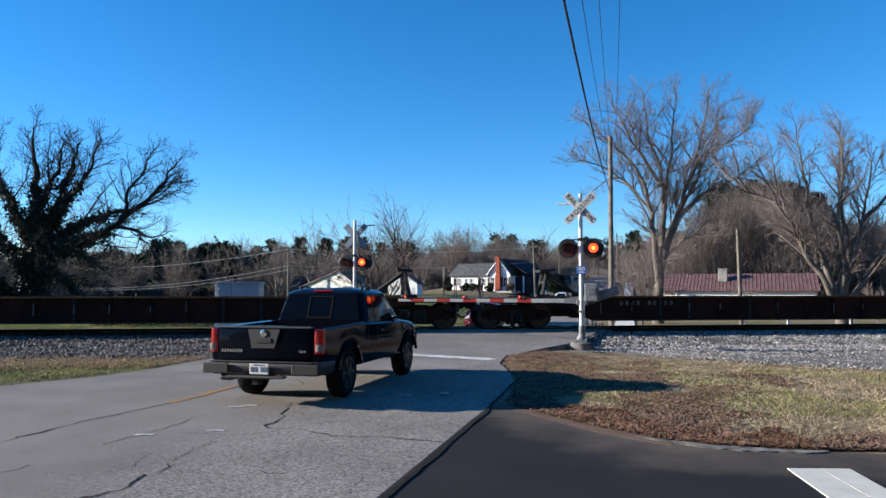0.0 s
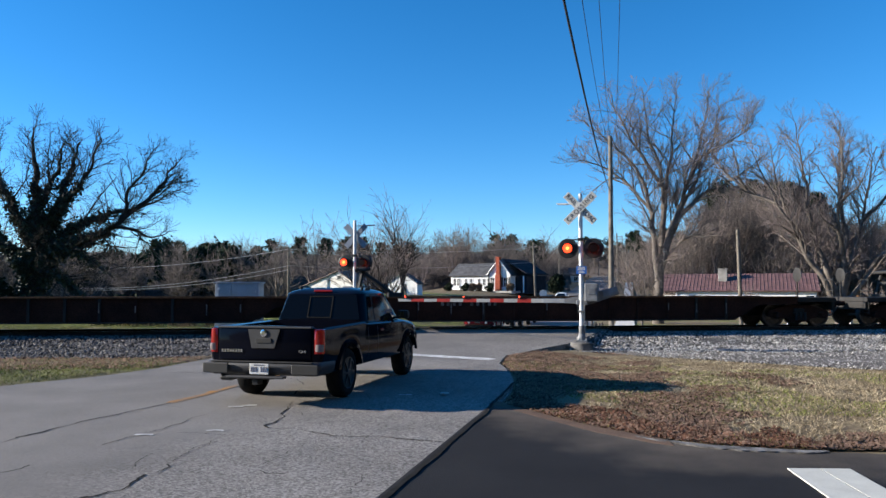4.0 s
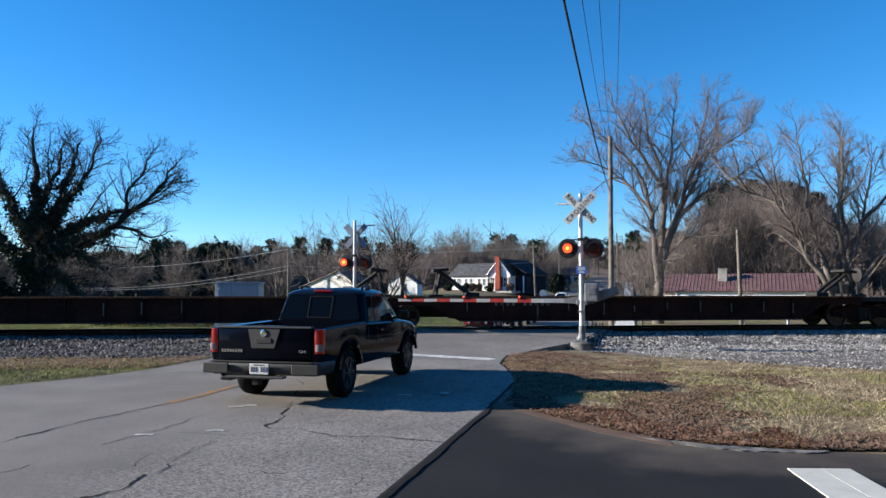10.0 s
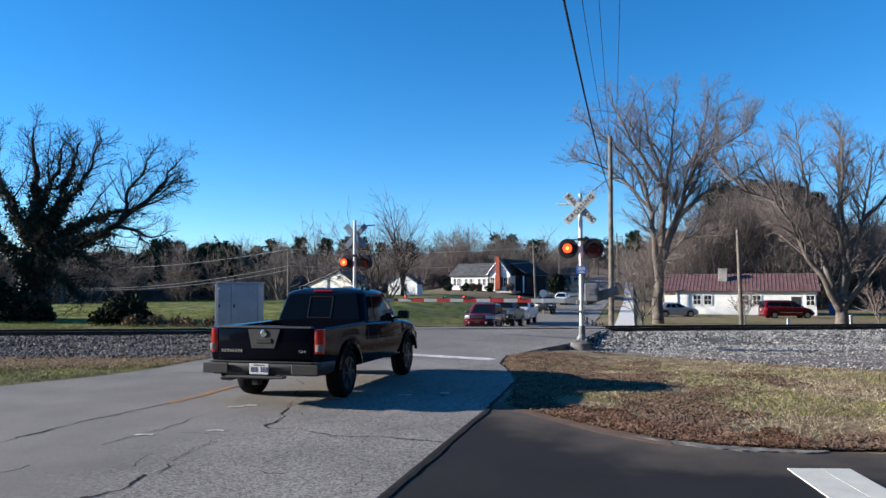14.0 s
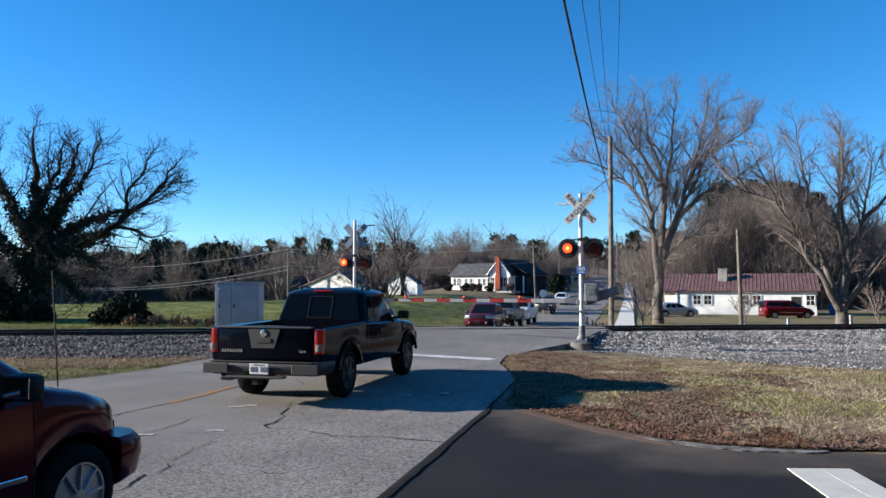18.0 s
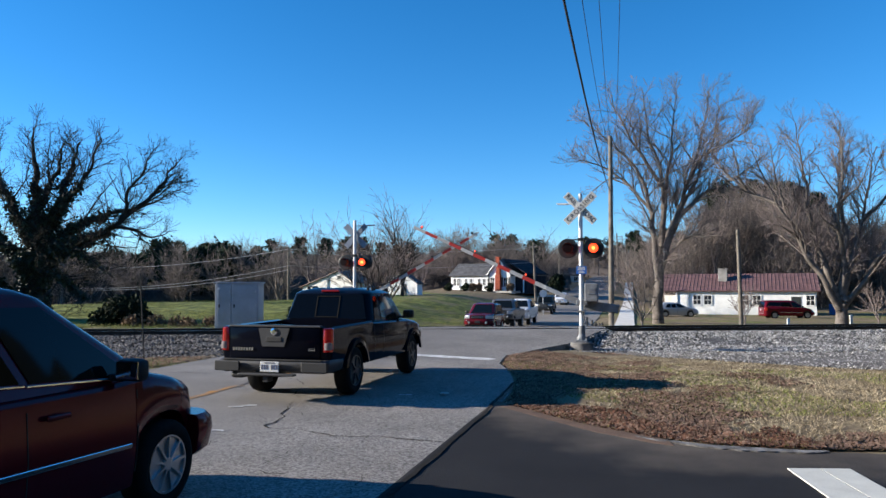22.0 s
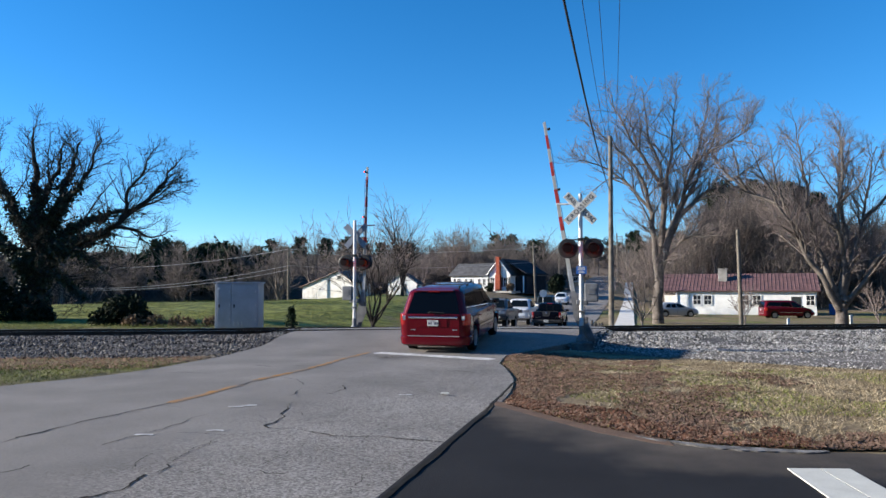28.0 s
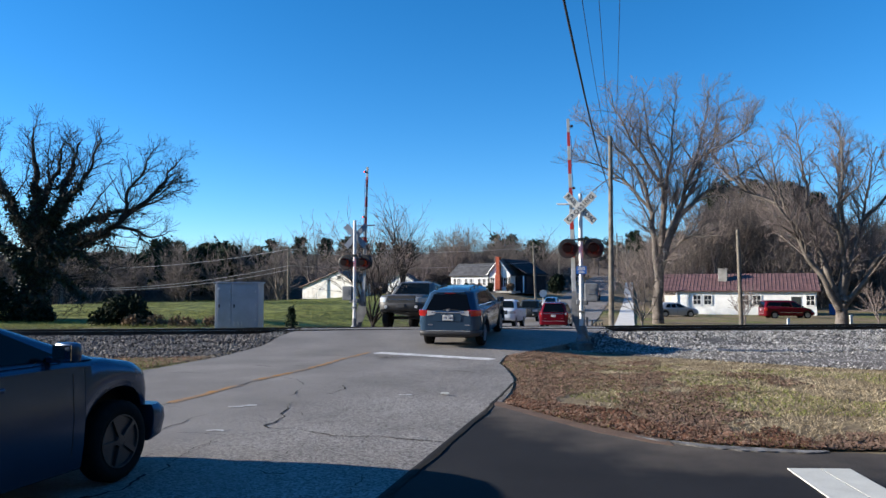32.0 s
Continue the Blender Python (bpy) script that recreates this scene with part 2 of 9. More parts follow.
ROAD_LEFT = ((-60, -4.4), (-9, -4.4), (-7.2, -4.1), (-5.5, -3.45), (-4.2, -3.25), (-2, -3.35), (1.2, -3.58), (4.6, -3.95), (6.5, -4.8), (9, -5.0), (12, -4.2), (20, -3.7), (400, -3.7))
ROAD_RIGHT = ((-60, 4.95), (-6, 4.9), (-3.6, 4.6), (-1, 3.85), (1.0, 3.65), (2.5, 4.1), (5, 5.2), (8, 6.0), (10.5, 5.6), (14, 4.4), (20, 3.7), (400, 3.7))


def road_z(x, y):
    return table(track_aq(x, y)[1], ROAD_RISE)


def smooth01(k):
    k = min(1, max(0, k))
    return k * k * (3 - 2 * k)


def drive_edge(x):
    return table(x, ((0.6, 11.6), (1.25, 10.3), (1.85, 9.2), (2.4, 8.55), (3.0, 8.15), (3.7, 7.95), (5, 7.8), (12, 7.3), (30, 6)))


def land(x, y):
    """Height of the open ground."""
    q = track_aq(x, y)[1]
    s, l = road_sl(x, y)
    mid = table(q, ROAD_RISE) if q > 4 else 0.0
    side = table(q, LEFT_RISE) if l < 0 else table(q, RIGHT_RISE)
    if l < -22:
        side = lerp(side, table(q, FAR_LEFT_RISE), smooth01((-22 - l) / 12)) - 0.028 * max(0, min(30, -x - 20)) * smooth01((q - 12) / 20)
    reach = 12 if l < 0 else (8 if q > 3 else 3)
    z = lerp(mid, side, smooth01((abs(l) - 3.5) / reach))
    if abs(q) < 2.5:
        z -= 0.05
    edge = table(s, ROAD_RIGHT) if l > 0 else -table(s, ROAD_LEFT)
    if abs(l) < edge + 0.25 and q > -60:
        z -= 0.10 * smooth01((edge + 0.25 - abs(l)) / 0.5)
    if l > 4:
        z -= 0.1 * smooth01((drive_edge(x) + 0.1 - y) / 0.6)
    return z + 0.03 * noise.noise((x * 0.35, y * 0.35, 0)) * smooth01((abs(l) - 5) / 3)

# ---- ground, road, railway ----


def sheet(name, xs, ys, height, mat, parent=None):
    verts = [(x, y, height(x, y)) for y in ys for x in xs]
    k = len(xs)
    faces = [(j * k + i, j * k + i + 1, (j + 1) * k + i + 1, (j + 1) * k + i) for j in range(len(ys) - 1) for i in range(k - 1)]
    return raw(name, verts, faces, mat, parent, smooth=60)


def ground_material():
    """Dry winter grass, greener in patches, with bare earth showing through."""
    m = material("winter grass", (0.27, 0.215, 0.13), 0.95, 0, 0.45, 1.5, 0.9, 22, colour2=(0.15, 0.108, 0.07), blotch=0.55)
    t = m.node_tree
    n, l = t.nodes, t.links
    co = n.new("ShaderNodeTexCoord")
    far = n.new("ShaderNodeTexNoise")
    far.inputs["Scale"].default_value, far.inputs["Detail"].default_value = 0.22, 9
    l.new(co.outputs["Object"], far.inputs["Vector"])
    sep = n.new("ShaderNodeSeparateXYZ")
    l.new(co.outputs["Object"], sep.inputs[0])
    meadow = n.new("ShaderNodeMapRange")       # the meadow beyond the track is greener than the verge
    meadow.inputs["From Min"].default_value, meadow.inputs["From Max"].default_value = 32, 42
    meadow.inputs["To Min"].default_value, meadow.inputs["To Max"].default_value = -0.12, 0.16
    l.new(sep.outputs["Y"], meadow.inputs["Value"])
    west = n.new("ShaderNodeMapRange")
    west.inputs["From Min"].default_value, west.inputs["From Max"].default_value = -12, 8
    west.inputs["To Min"].default_value, west.inputs["To Max"].default_value = 0.25, -0.08
    l.new(sep.outputs["X"], west.inputs["Value"])
    deep = n.new("ShaderNodeMapRange")         # leaf litter again under the woods
    deep.inputs["From Min"].default_value, deep.inputs["From Max"].default_value = 84, 112
    deep.inputs["To Min"].default_value, deep.inputs["To Max"].default_value = 0.0, -0.32
    l.new(sep.outputs["Y"], deep.inputs["Value"])
    less = n.new("ShaderNodeMath")
    less.operation = "ADD"
    l.new(far.outputs["Fac"], less.inputs[0])
    l.new(deep.outputs[0], less.inputs[1])
    add = n.new("ShaderNodeMath")
    add.operation = "ADD"
    l.new(less.outputs[0], add.inputs[0])
    l.new(meadow.outputs[0], add.inputs[1])
    add2 = n.new("ShaderNodeMath")
    add2.operation = "ADD"
    l.new(add.outputs[0], add2.inputs[0])
    l.new(west.outputs[0], add2.inputs[1])
    ramp = n.new("ShaderNodeMapRange")
    ramp.inputs["From Min"].default_value, ramp.inputs["From Max"].default_value = 0.52, 0.72
    l.new(add2.outputs[0], ramp.inputs["Value"])
    mix = n.new("ShaderNodeMix")
    mix.data_type = "RGBA"
    tufts = n.new("ShaderNodeTexNoise")
    tufts.inputs["Scale"].default_value, tufts.inputs["Detail"].default_value = 1.3, 7
    l.new(co.outputs["Object"], tufts.inputs["Vector"])
    steep = n.new("ShaderNodeMapRange")
    steep.inputs["From Min"].default_value, steep.inputs["From Max"].default_value = 0.42, 0.60
    l.new(tufts.outputs["Fac"], steep.inputs["Value"])
    greens = n.new("ShaderNodeMix")
    greens.data_type = "RGBA"
    greens.inputs[6].default_value, greens.inputs[7].default_value = (0.085, 0.10, 0.03, 1), (0.22, 0.235, 0.06, 1)
    l.new(steep.outputs[0], greens.inputs[0])
    l.new(greens.outputs[2], mix.inputs[7])
    hsv = [x for x in n if x.type == "HUE_SAT"][0]
    old = hsv.inputs["Color"].links[0].from_socket
    l.new(old, mix.inputs[6])
    l.new(ramp.outputs[0], mix.inputs[0])
    l.new(mix.outputs[2], hsv.inputs["Color"])
    return m


GRASS_GROUND = ground_material()
gx = sorted({*np.arange(-60, 62, 1.2).round(2), *np.arange(-8, 14, 0.6).round(2), *(-2500, -1200, -600, -350, -240, -160, -110, -80), *(2500, 1200, 600, 350, 240, 160, 110, 80)})
gy = sorted({*np.arange(-6, 46, 0.6).round(2), *np.arange(46, 130, 3), *(-2500, -900, -300, -120, -50, -20, 150, 175, 200, 240, 300, 400, 600, 1000, 2500)})
ground = tagged(sheet("ground", gx, gy, land, GRASS_GROUND), "dry winter grass and leaf litter, greener in the meadow", "ground", kind="structure")


def ribbon(name, rows, mat, label, category="road", thick=0.08, kind="structure", parent=None):
    """A strip with thickness: each row holds its points from side to side."""
    k = len(rows[0])
    verts = [tuple(p) for r in rows for p in r] + [(p[0], p[1], p[2] - thick) for r in rows for p in r]
    n = len(rows) * k
    faces = [(j * k + i, j * k + i + 1, (j + 1) * k + i + 1, (j + 1) * k + i) for j in range(len(rows) - 1) for i in range(k - 1)]
    for j in range(len(rows) - 1):
        a, b = j * k, (j + 1) * k
        faces += [(a, b, b + n, a + n), (b + k - 1, a + k - 1, a + k - 1 + n, b + k - 1 + n)]
    e = (len(rows) - 1) * k
    for i in range(k - 1):
        faces += [(i, i + 1, i + 1 + n, i + n), (e + i + 1, e + i, e + i + n, e + i + 1 + n)]
    ob = raw(name, verts, faces, mat, parent, smooth=40)
    bm = bmesh.new()
    bm.from_mesh(ob.data)
    bmesh.ops.recalc_face_normals(bm, faces=bm.faces[:])
    bm.to_mesh(ob.data)
    bm.free()
    return tagged(ob, label, category, kind=kind) if not parent else ob


def wobble(s, seed, a):
    return a * noise.noise((s * 0.45, seed, 0)) + 0.4 * a * noise.noise((s * 2.1, seed, 3))


def road_material():
    """Old asphalt whose top has worn down to pale chippings along the right-hand side."""
    m = ASPHALT
    t = m.node_tree
    n, l = t.nodes, t.links
    co = n.new("ShaderNodeTexCoord")
    chips = n.new("ShaderNodeTexVoronoi")
    chips.inputs["Scale"].default_value = 48
    l.new(co.outputs["Object"], chips.inputs["Vector"])
    grey = n.new("ShaderNodeSeparateColor")
    l.new(chips.outputs["Color"], grey.inputs[0])
    spread = n.new("ShaderNodeMapRange")
    spread.inputs["To Min"].default_value, spread.inputs["To Max"].default_value = 0.55, 1.6
    l.new(grey.outputs[0], spread.inputs["Value"])
    across = n.new("ShaderNodeVectorMath")
    across.operation = "DOT_PRODUCT"
    across.inputs[1].default_value = tuple(ROAD_N)
    l.new(co.outputs["Object"], across.inputs[0])
    patches = n.new("ShaderNodeTexNoise")
    patches.inputs["Scale"].default_value, patches.inputs["Detail"].default_value = 0.9, 5
    l.new(co.outputs["Object"], patches.inputs["Vector"])
    mix_in = n.new("ShaderNodeMath")
    mix_in.operation = "MULTIPLY_ADD"
    mix_in.inputs[1].default_value = 3.4
    l.new(patches.outputs["Fac"], mix_in.inputs[0])
    l.new(across.outputs["Value"], mix_in.inputs[2])
    mask = n.new("ShaderNodeMapRange")
    edge = Vector(ROAD_O).dot(Vector(ROAD_N))
    mask.inputs["From Min"].default_value, mask.inputs["From Max"].default_value = edge + 3.2, edge + 4.8
    mask.inputs["To Min"].default_value, mask.inputs["To Max"].default_value = 0.12, 1.0
    l.new(mix_in.outputs[0], mask.inputs["Value"])
    mul = n.new("ShaderNodeMix")
    mul.data_type = "RGBA"
    mul.blend_type = "MULTIPLY"
    hsv = [x for x in n if x.type == "HUE_SAT"][0]
    old = hsv.inputs["Color"].links[0].from_socket
    l.new(mask.outputs[0], mul.inputs[0])
    l.new(old, mul.inputs[6])
    l.new(spread.outputs[0], mul.inputs[7])
    l.new(mul.outputs[2], hsv.inputs["Color"])
    return m


road_material()


def road_row(s):
    left = table(s, ROAD_LEFT) + wobble(s, 1, 0.08)
    right = table(s, ROAD_RIGHT) + wobble(s, 7, 0.08)
    row = []
    for k in (0, 0.12, 0.25, 0.38, 0.5, 0.62, 0.75, 0.88, 1):
        l = lerp(left, right, k)
        p = on_road(s, l)
        row.append((p.x, p.y, road_z(p.x, p.y) + 0.02 - 0.03 * abs(k - 0.5) * 2))
    return row


ROAD_S = list(np.arange(-30, 30, 0.5)) + list(np.arange(30, 60, 2)) + list(np.arange(60, 208, 8))
road = ribbon("road", [road_row(s) for s in ROAD_S], ASPHALT, "worn grey asphalt road with cracks, humped at the railway", thick=0.5)


def strip_on_road(name, line, width, mat, lift=0.006, parent=None, wob=0.0, seed=0, step=0.25):
    """A thin strip along (s, l) points on the road's surface."""
    pts = []
    for (s0, l0), (s1, l1) in zip(line, line[1:]):
        k = max(1, int(math.hypot(s1 - s0, l1 - l0) / step))
        pts += [(lerp(s0, s1, i / k), lerp(l0, l1, i / k)) for i in range(k)]
    pts.append(line[-1])
    rows = []
    for i, (s, l) in enumerate(pts):
        a, b = pts[max(0, i - 1)], pts[min(len(pts) - 1, i + 1)]
        d = Vector((b[0] - a[0], b[1] - a[1])).normalized()
        j = wob * (noise.noise((i * step * 2.8, seed, 0)) + 0.6 * noise.noise((i * step * 11, seed, 4)))
        w = width * max(0.12, 1 + ((0.5 + 4 * (0.25 - step)) * noise.noise((i * step * 2, seed, 9)) + 0.4 * noise.noise((i * step * 13, seed, 5)) if wob else 0.0))
        row = []
        for side in (-0.5, 0.5):
            ss, ll = s + (side * w) * d.y * -1 + j * d.y * -1, l + side * w * d.x + j * d.x
            p = on_road(ss, ll)
            left, right = table(ss, ROAD_LEFT), table(ss, ROAD_RIGHT)
            k = min(1, max(0, (ll - left) / (right - left)))
            row.append((p.x, p.y, road_z(p.x, p.y) + 0.02 - 0.03 * abs(k - 0.5) * 2 + lift))
        rows.append(row)
    verts = [p for r in rows for p in r]
    faces = [(2 * i, 2 * i + 1, 2 * i + 3, 2 * i + 2) for i in range(len(rows) - 1)]
    ob = raw(name, verts, faces, mat, parent)
    return ob


for line in ([(-8.4, 0.12), (-7.4, 0.12), (-6.3, 0.06)], [(-5.6, 0.0), (-4.9, 0.05), (-2.9, 0.1), (-1.3, 0.0), (0.6, 0.0)]):
    tagged(strip_on_road("centre_line", line, 0.15, YELLOW, 0.006, wob=0.06, seed=41), "worn orange-yellow centre line on the asphalt", "road marking", "centre lines", "structure")
tagged(strip_on_road("stop_line", [(0.55, 0.25), (-0.25, 3.55)], 0.5, WORN_WHITE, 0.007, wob=0.05, seed=43), "worn white stop line before the crossing", "road marking", kind="structure")
CRACKS = (
    [(-11.6, 0.03), (-10.9, 0.01), (-10.15, -0.04), (-9.5, 0.03), (-8.67, 0.1), (-7.74, 0.15), (-6.3, 0.06), (-4.96, 0.12), (-2.9, 0.17), (-1.4, 0.03)],
    [(-7.89, 1.88), (-8.55, 2.08), (-9.04, 2.31), (-9.46, 2.37), (-9.65, 2.35), (-9.78, 2.47), (-9.75, 2.83), (-9.89, 3.16), (-10.01, 3.47), (-9.92, 3.97), (-9.98, 4.85)],
    [(-10.34, 1.57), (-10.29, 2.16), (-10.14, 2.51), (-9.8, 2.75)],
    [(-13.3, 2.2), (-12.83, 2.55), (-12.66, 2.6), (-12.45, 2.55), (-12.15, 2.45)],
    [(-12.04, 2.51), (-11.84, 2.5), (-11.75, 2.41)],
    [(-12.6, 1.05), (-12.28, 1.17), (-12.14, 1.16)],
    [(-11.19, 1.21), (-10.69, 1.2), (-10.38, 1.24), (-9.74, 1.26), (-9.15, 1.17)],
    [(-11.3, 2.3), (-10.66, 2.3)],
    [(-11.92, 2.18), (-11.61, 2.01), (-11.38, 2.0)],
    [(-11.74, 3.42), (-11.81, 3.52), (-11.78, 3.7)],
    [(-8.67, 0.1), (-8.74, 0.53)],
    [(-5.07, 0.34), (-5.34, 0.73), (-5.95, 1.16)],
    [(-6.9, 2.0), (-6.3, 2.1), (-5.8, 1.85)],
    [(-7.2, 1.5), (-6.4, 1.35)],
)
BROAD = (0.04, 0.032, 0.014, 0.05, 0.02, 0.035, 0.02, 0.012, 0.014, 0.025, 0.014, 0.02, 0.03, 0.02)
for i, c in enumerate(CRACKS):
    ob = strip_on_road("road_crack", c, BROAD[i] * 0.62, CRACK, 0.005, wob=0.07, seed=i, step=0.06)
    tagged(ob, "dark crack in the worn asphalt", "crack", "road cracks", "structure")
rc = random.Random(91)
for i in range(18):        # fine crazing in the worn wheel track
    s, l = rc.uniform(-13.6, -7.6), rc.uniform(1.6, 4.5)
    turn, line = rc.uniform(0, 6.28), [(s, l)]
    for _ in range(rc.randint(2, 5)):
        turn += rc.uniform(-0.9, 0.9)
        s, l = s + 0.22 * math.cos(turn), min(4.75, l + 0.16 * math.sin(turn))
        line.append((s, l))
    ob = strip_on_road("road_crack", line, rc.uniform(0.003, 0.007), CRACK, 0.005, wob=0.06, seed=200 + i, step=0.06)
    tagged(ob, "hair-thin dark crack in the worn asphalt", "crack", "road cracks", "structure")
for i in range(12):        # short cracks across the crossing's approach
    s, l = rc.uniform(-5.5, 1.2), rc.uniform(-2.6, 3.2)
    line = [(s, l), (s + rc.uniform(-0.2, 0.2), l + rc.uniform(0.2, 0.5)), (s + rc.uniform(-0.35, 0.35), l + rc.uniform(0.6, 1.2))]
    ob = strip_on_road("road_crack", line, rc.uniform(0.012, 0.03), CRACK, 0.005, wob=0.08, seed=300 + i, step=0.06)
    tagged(ob, "dark crack in the worn asphalt", "crack", "road cracks", "structure")
for i, (s, l) in enumerate(((-10.57, 1.29), (-10.11, 1.95), (-8.46, 1.27), (-6.63, 3.28), (-8.3, 1.4))):
    ob = strip_on_road("road_scrap", [(s - 0.05, l - 0.1), (s, l), (s + 0.02, l + 0.1)], 0.07, WORN_WHITE, 0.01, wob=0.04, seed=60 + i)
    tagged(ob, "pale worn scrap on the asphalt", "scrap", "pale scraps on the road", "structure")

# crack along the seam between old and new asphalt
tagged(strip_on_road("road_crack", [(-16, 4.9), (-8, 4.87), (-4.6, 4.75)], 0.05, CRACK, 0.03, wob=0.05, seed=31), "dark seam where old and new asphalt meet", "crack", "road cracks", "structure")


def dusty(m):
    """Grey-brown dust that has drifted from the verge over the asphalt's edge."""
    t = m.node_tree
    n, l = t.nodes, t.links
    co = n.new("ShaderNodeTexCoord")
    dist = []
    for v, c, k in (((-0.09, -1, 0), 8.25, 1.0), ((-1.85, -1, 0), 12.6, 0.5)):
        dot = n.new("ShaderNodeVectorMath")
        dot.operation = "DOT_PRODUCT"
        dot.inputs[1].default_value = v
        l.new(co.outputs["Object"], dot.inputs[0])
        mad = n.new("ShaderNodeMath")
        mad.operation = "MULTIPLY_ADD"
        mad.inputs[1].default_value, mad.inputs[2].default_value = k, c * k
        l.new(dot.outputs["Value"], mad.inputs[0])
        dist.append(mad.outputs[0])
    far = n.new("ShaderNodeMath")
    far.operation = "MAXIMUM"
    l.new(dist[0], far.inputs[0])
    l.new(dist[1], far.inputs[1])
    cloud = n.new("ShaderNodeTexNoise")
    cloud.inputs["Scale"].default_value, cloud.inputs["Detail"].default_value = 1.6, 7
    l.new(co.outputs["Object"], cloud.inputs["Vector"])
    reach = n.new("ShaderNodeMath")
    reach.operation = "MULTIPLY_ADD"
    reach.inputs[1].default_value = 1.8
    l.new(cloud.outputs["Fac"], reach.inputs[0])
    l.new(far.outputs[0], reach.inputs[2])
    mask = n.new("ShaderNodeMapRange")
    mask.inputs["From Min"].default_value, mask.inputs["From Max"].default_value = 0.75, 2.1
    mask.inputs["To Min"].default_value, mask.inputs["To Max"].default_value = 0.85, 0.0
    l.new(reach.outputs[0], mask.inputs["Value"])
    mix = n.new("ShaderNodeMix")
    mix.data_type = "RGBA"
    mix.inputs[7].default_value = (0.13, 0.108, 0.088, 1)
    hsv = [x for x in n if x.type == "HUE_SAT"][0]
    old = hsv.inputs["Color"].links[0].from_socket
    l.new(mask.outputs[0], mix.inputs[0])
    l.new(old, mix.inputs[6])
    l.new(mix.outputs[2], hsv.inputs["Color"])


dusty(NEW_ASPHALT)
rows = []
for x in list(np.arange(-7, -2.5, 0.5)) + list(np.arange(-2.5, 6, 0.3)) + [7, 9, 12, 20, 30]:
    far_y = drive_edge(x) + wobble(x * 2, 4, 0.06) if x > 0.6 else 11.6
    row = []
    for k in range(9):
        y = lerp(-14, far_y, k / 8)
        s, l = road_sl(x, y)
        if l < 4.8:
            sh = (4.8 - l)
            p = on_road(s, 4.8)
            row.append((p.x, p.y, 0.004))
        else:
            row.append((x, y, 0.012 - 0.012 * smooth01((l - 5) / 6)))
    rows.append(row)
tagged(ribbon("driveway", rows, NEW_ASPHALT, "fresh black asphalt driveway joining the road"), kind="structure")
# worn concrete gutter along the driveway's edge and red soil beside the road
rows = []
for x in np.arange(2.25, 4.1, 0.04):
    k = math.sin(math.pi * (x - 2.2) / 1.95) ** 0.6
    y = drive_edge(x) + 0.03 * noise.noise((x * 4, 1, 0))
    rows.append([(x, y - 0.02 - 0.13 * k * (1 + 0.6 * noise.noise((x * 8, 2, 0))), 0.0195), (x, y + 0.035 * k * (1 + 0.9 * noise.noise((x * 10, 3, 0))), 0.0195)])
CHALK = material("chalky worn asphalt edge", (0.27, 0.255, 0.24), 0.9, 0, 0.3, 6, 0.4, 60, colour2=(0.06, 0.056, 0.053), blotch=0.45)
tagged(ribbon("driveway_edge", rows, CHALK, "chalky worn strip at the driveway's edge", "kerb"), kind="structure")
RED_SOIL = material("reddish washed-out soil", (0.165, 0.11, 0.08), 0.95, 0, 0.25, 2.0, 0.6, 50, colour2=(0.12, 0.08, 0.06))
rows = []
for x in np.arange(0.75, 2.6, 0.1):
    y = drive_edge(x)
    w = 1.3 * math.sin(min(1, max(0, (x - 0.7) / 1.9)) * math.pi) + 0.05
    rows.append([(x, y - 0.25, 0.013), (x, lerp(y - 0.25, y + w * 0.6, 0.5), 0.02), (x, y + w * 0.6 + 0.1 * noise.noise((x * 3, 1, 0)), 0.012)])
tagged(ribbon("bare_soil", rows, RED_SOIL, "reddish bare soil washed over the driveway's edge", "soil", 0.05), kind="structure")
bm = bmesh.new()
slab(bm, [(3.31, 7.16, 0.004), (3.12, 5.6, 0.004), (3.465, 5.57, 0.004), (3.612, 7.15, 0.004)], 0.013, (0, 0, 1))
slab(bm, [(3.622, 7.15, 0.004), (3.475, 5.57, 0.004), (3.72, 5.55, 0.004), (3.9, 7.14, 0.004)], 0.013, (0, 0, 1))
ob = part("white_marking", bm, WHITE_PAINT, None)
tagged(ob, "broad white painted bar on the black driveway", "road marking", kind="structure")
bm = bmesh.new()
slab(bm, [(-0.05, 12.05, 0.03), (-0.02, 12.15, 0.03), (0.1, 12.13, 0.03), (0.09, 12.03, 0.03)], 0.012, (0, 0, 1))
tagged(part("road_stud", bm, WHITE_PAINT, None), "small pale scrap on the asphalt", "litter")

# railway: ballast bed, ties, rails
BED_YARD = ((-7.6, -0.22), (-4.6, -0.14), (-3.4, -0.09), (-2.0, 0.14), (-1.5, 0.215), (1.5, 0.215), (2.0, 0.17), (3.4, -0.05), (4.2, -0.25))
BED = ((-7.0, -0.02), (-4.6, 0.05), (-3.4, 0.08), (-2.0, 0.18), (-1.5, 0.215), (1.5, 0.215), (2.0, 0.17), (3.4, -0.05), (4.2, -0.25))


def gravel_edge(a):
    """How far from the track the loose gravel reaches on the yard's side."""
    return table(a, ((3, -4.2), (4.5, -5.2), (6, -7.0), (7.5, -10.0), (9, -11.6), (30, -12.6))) + 0.5 * noise.noise((a * 0.5, 2, 4))


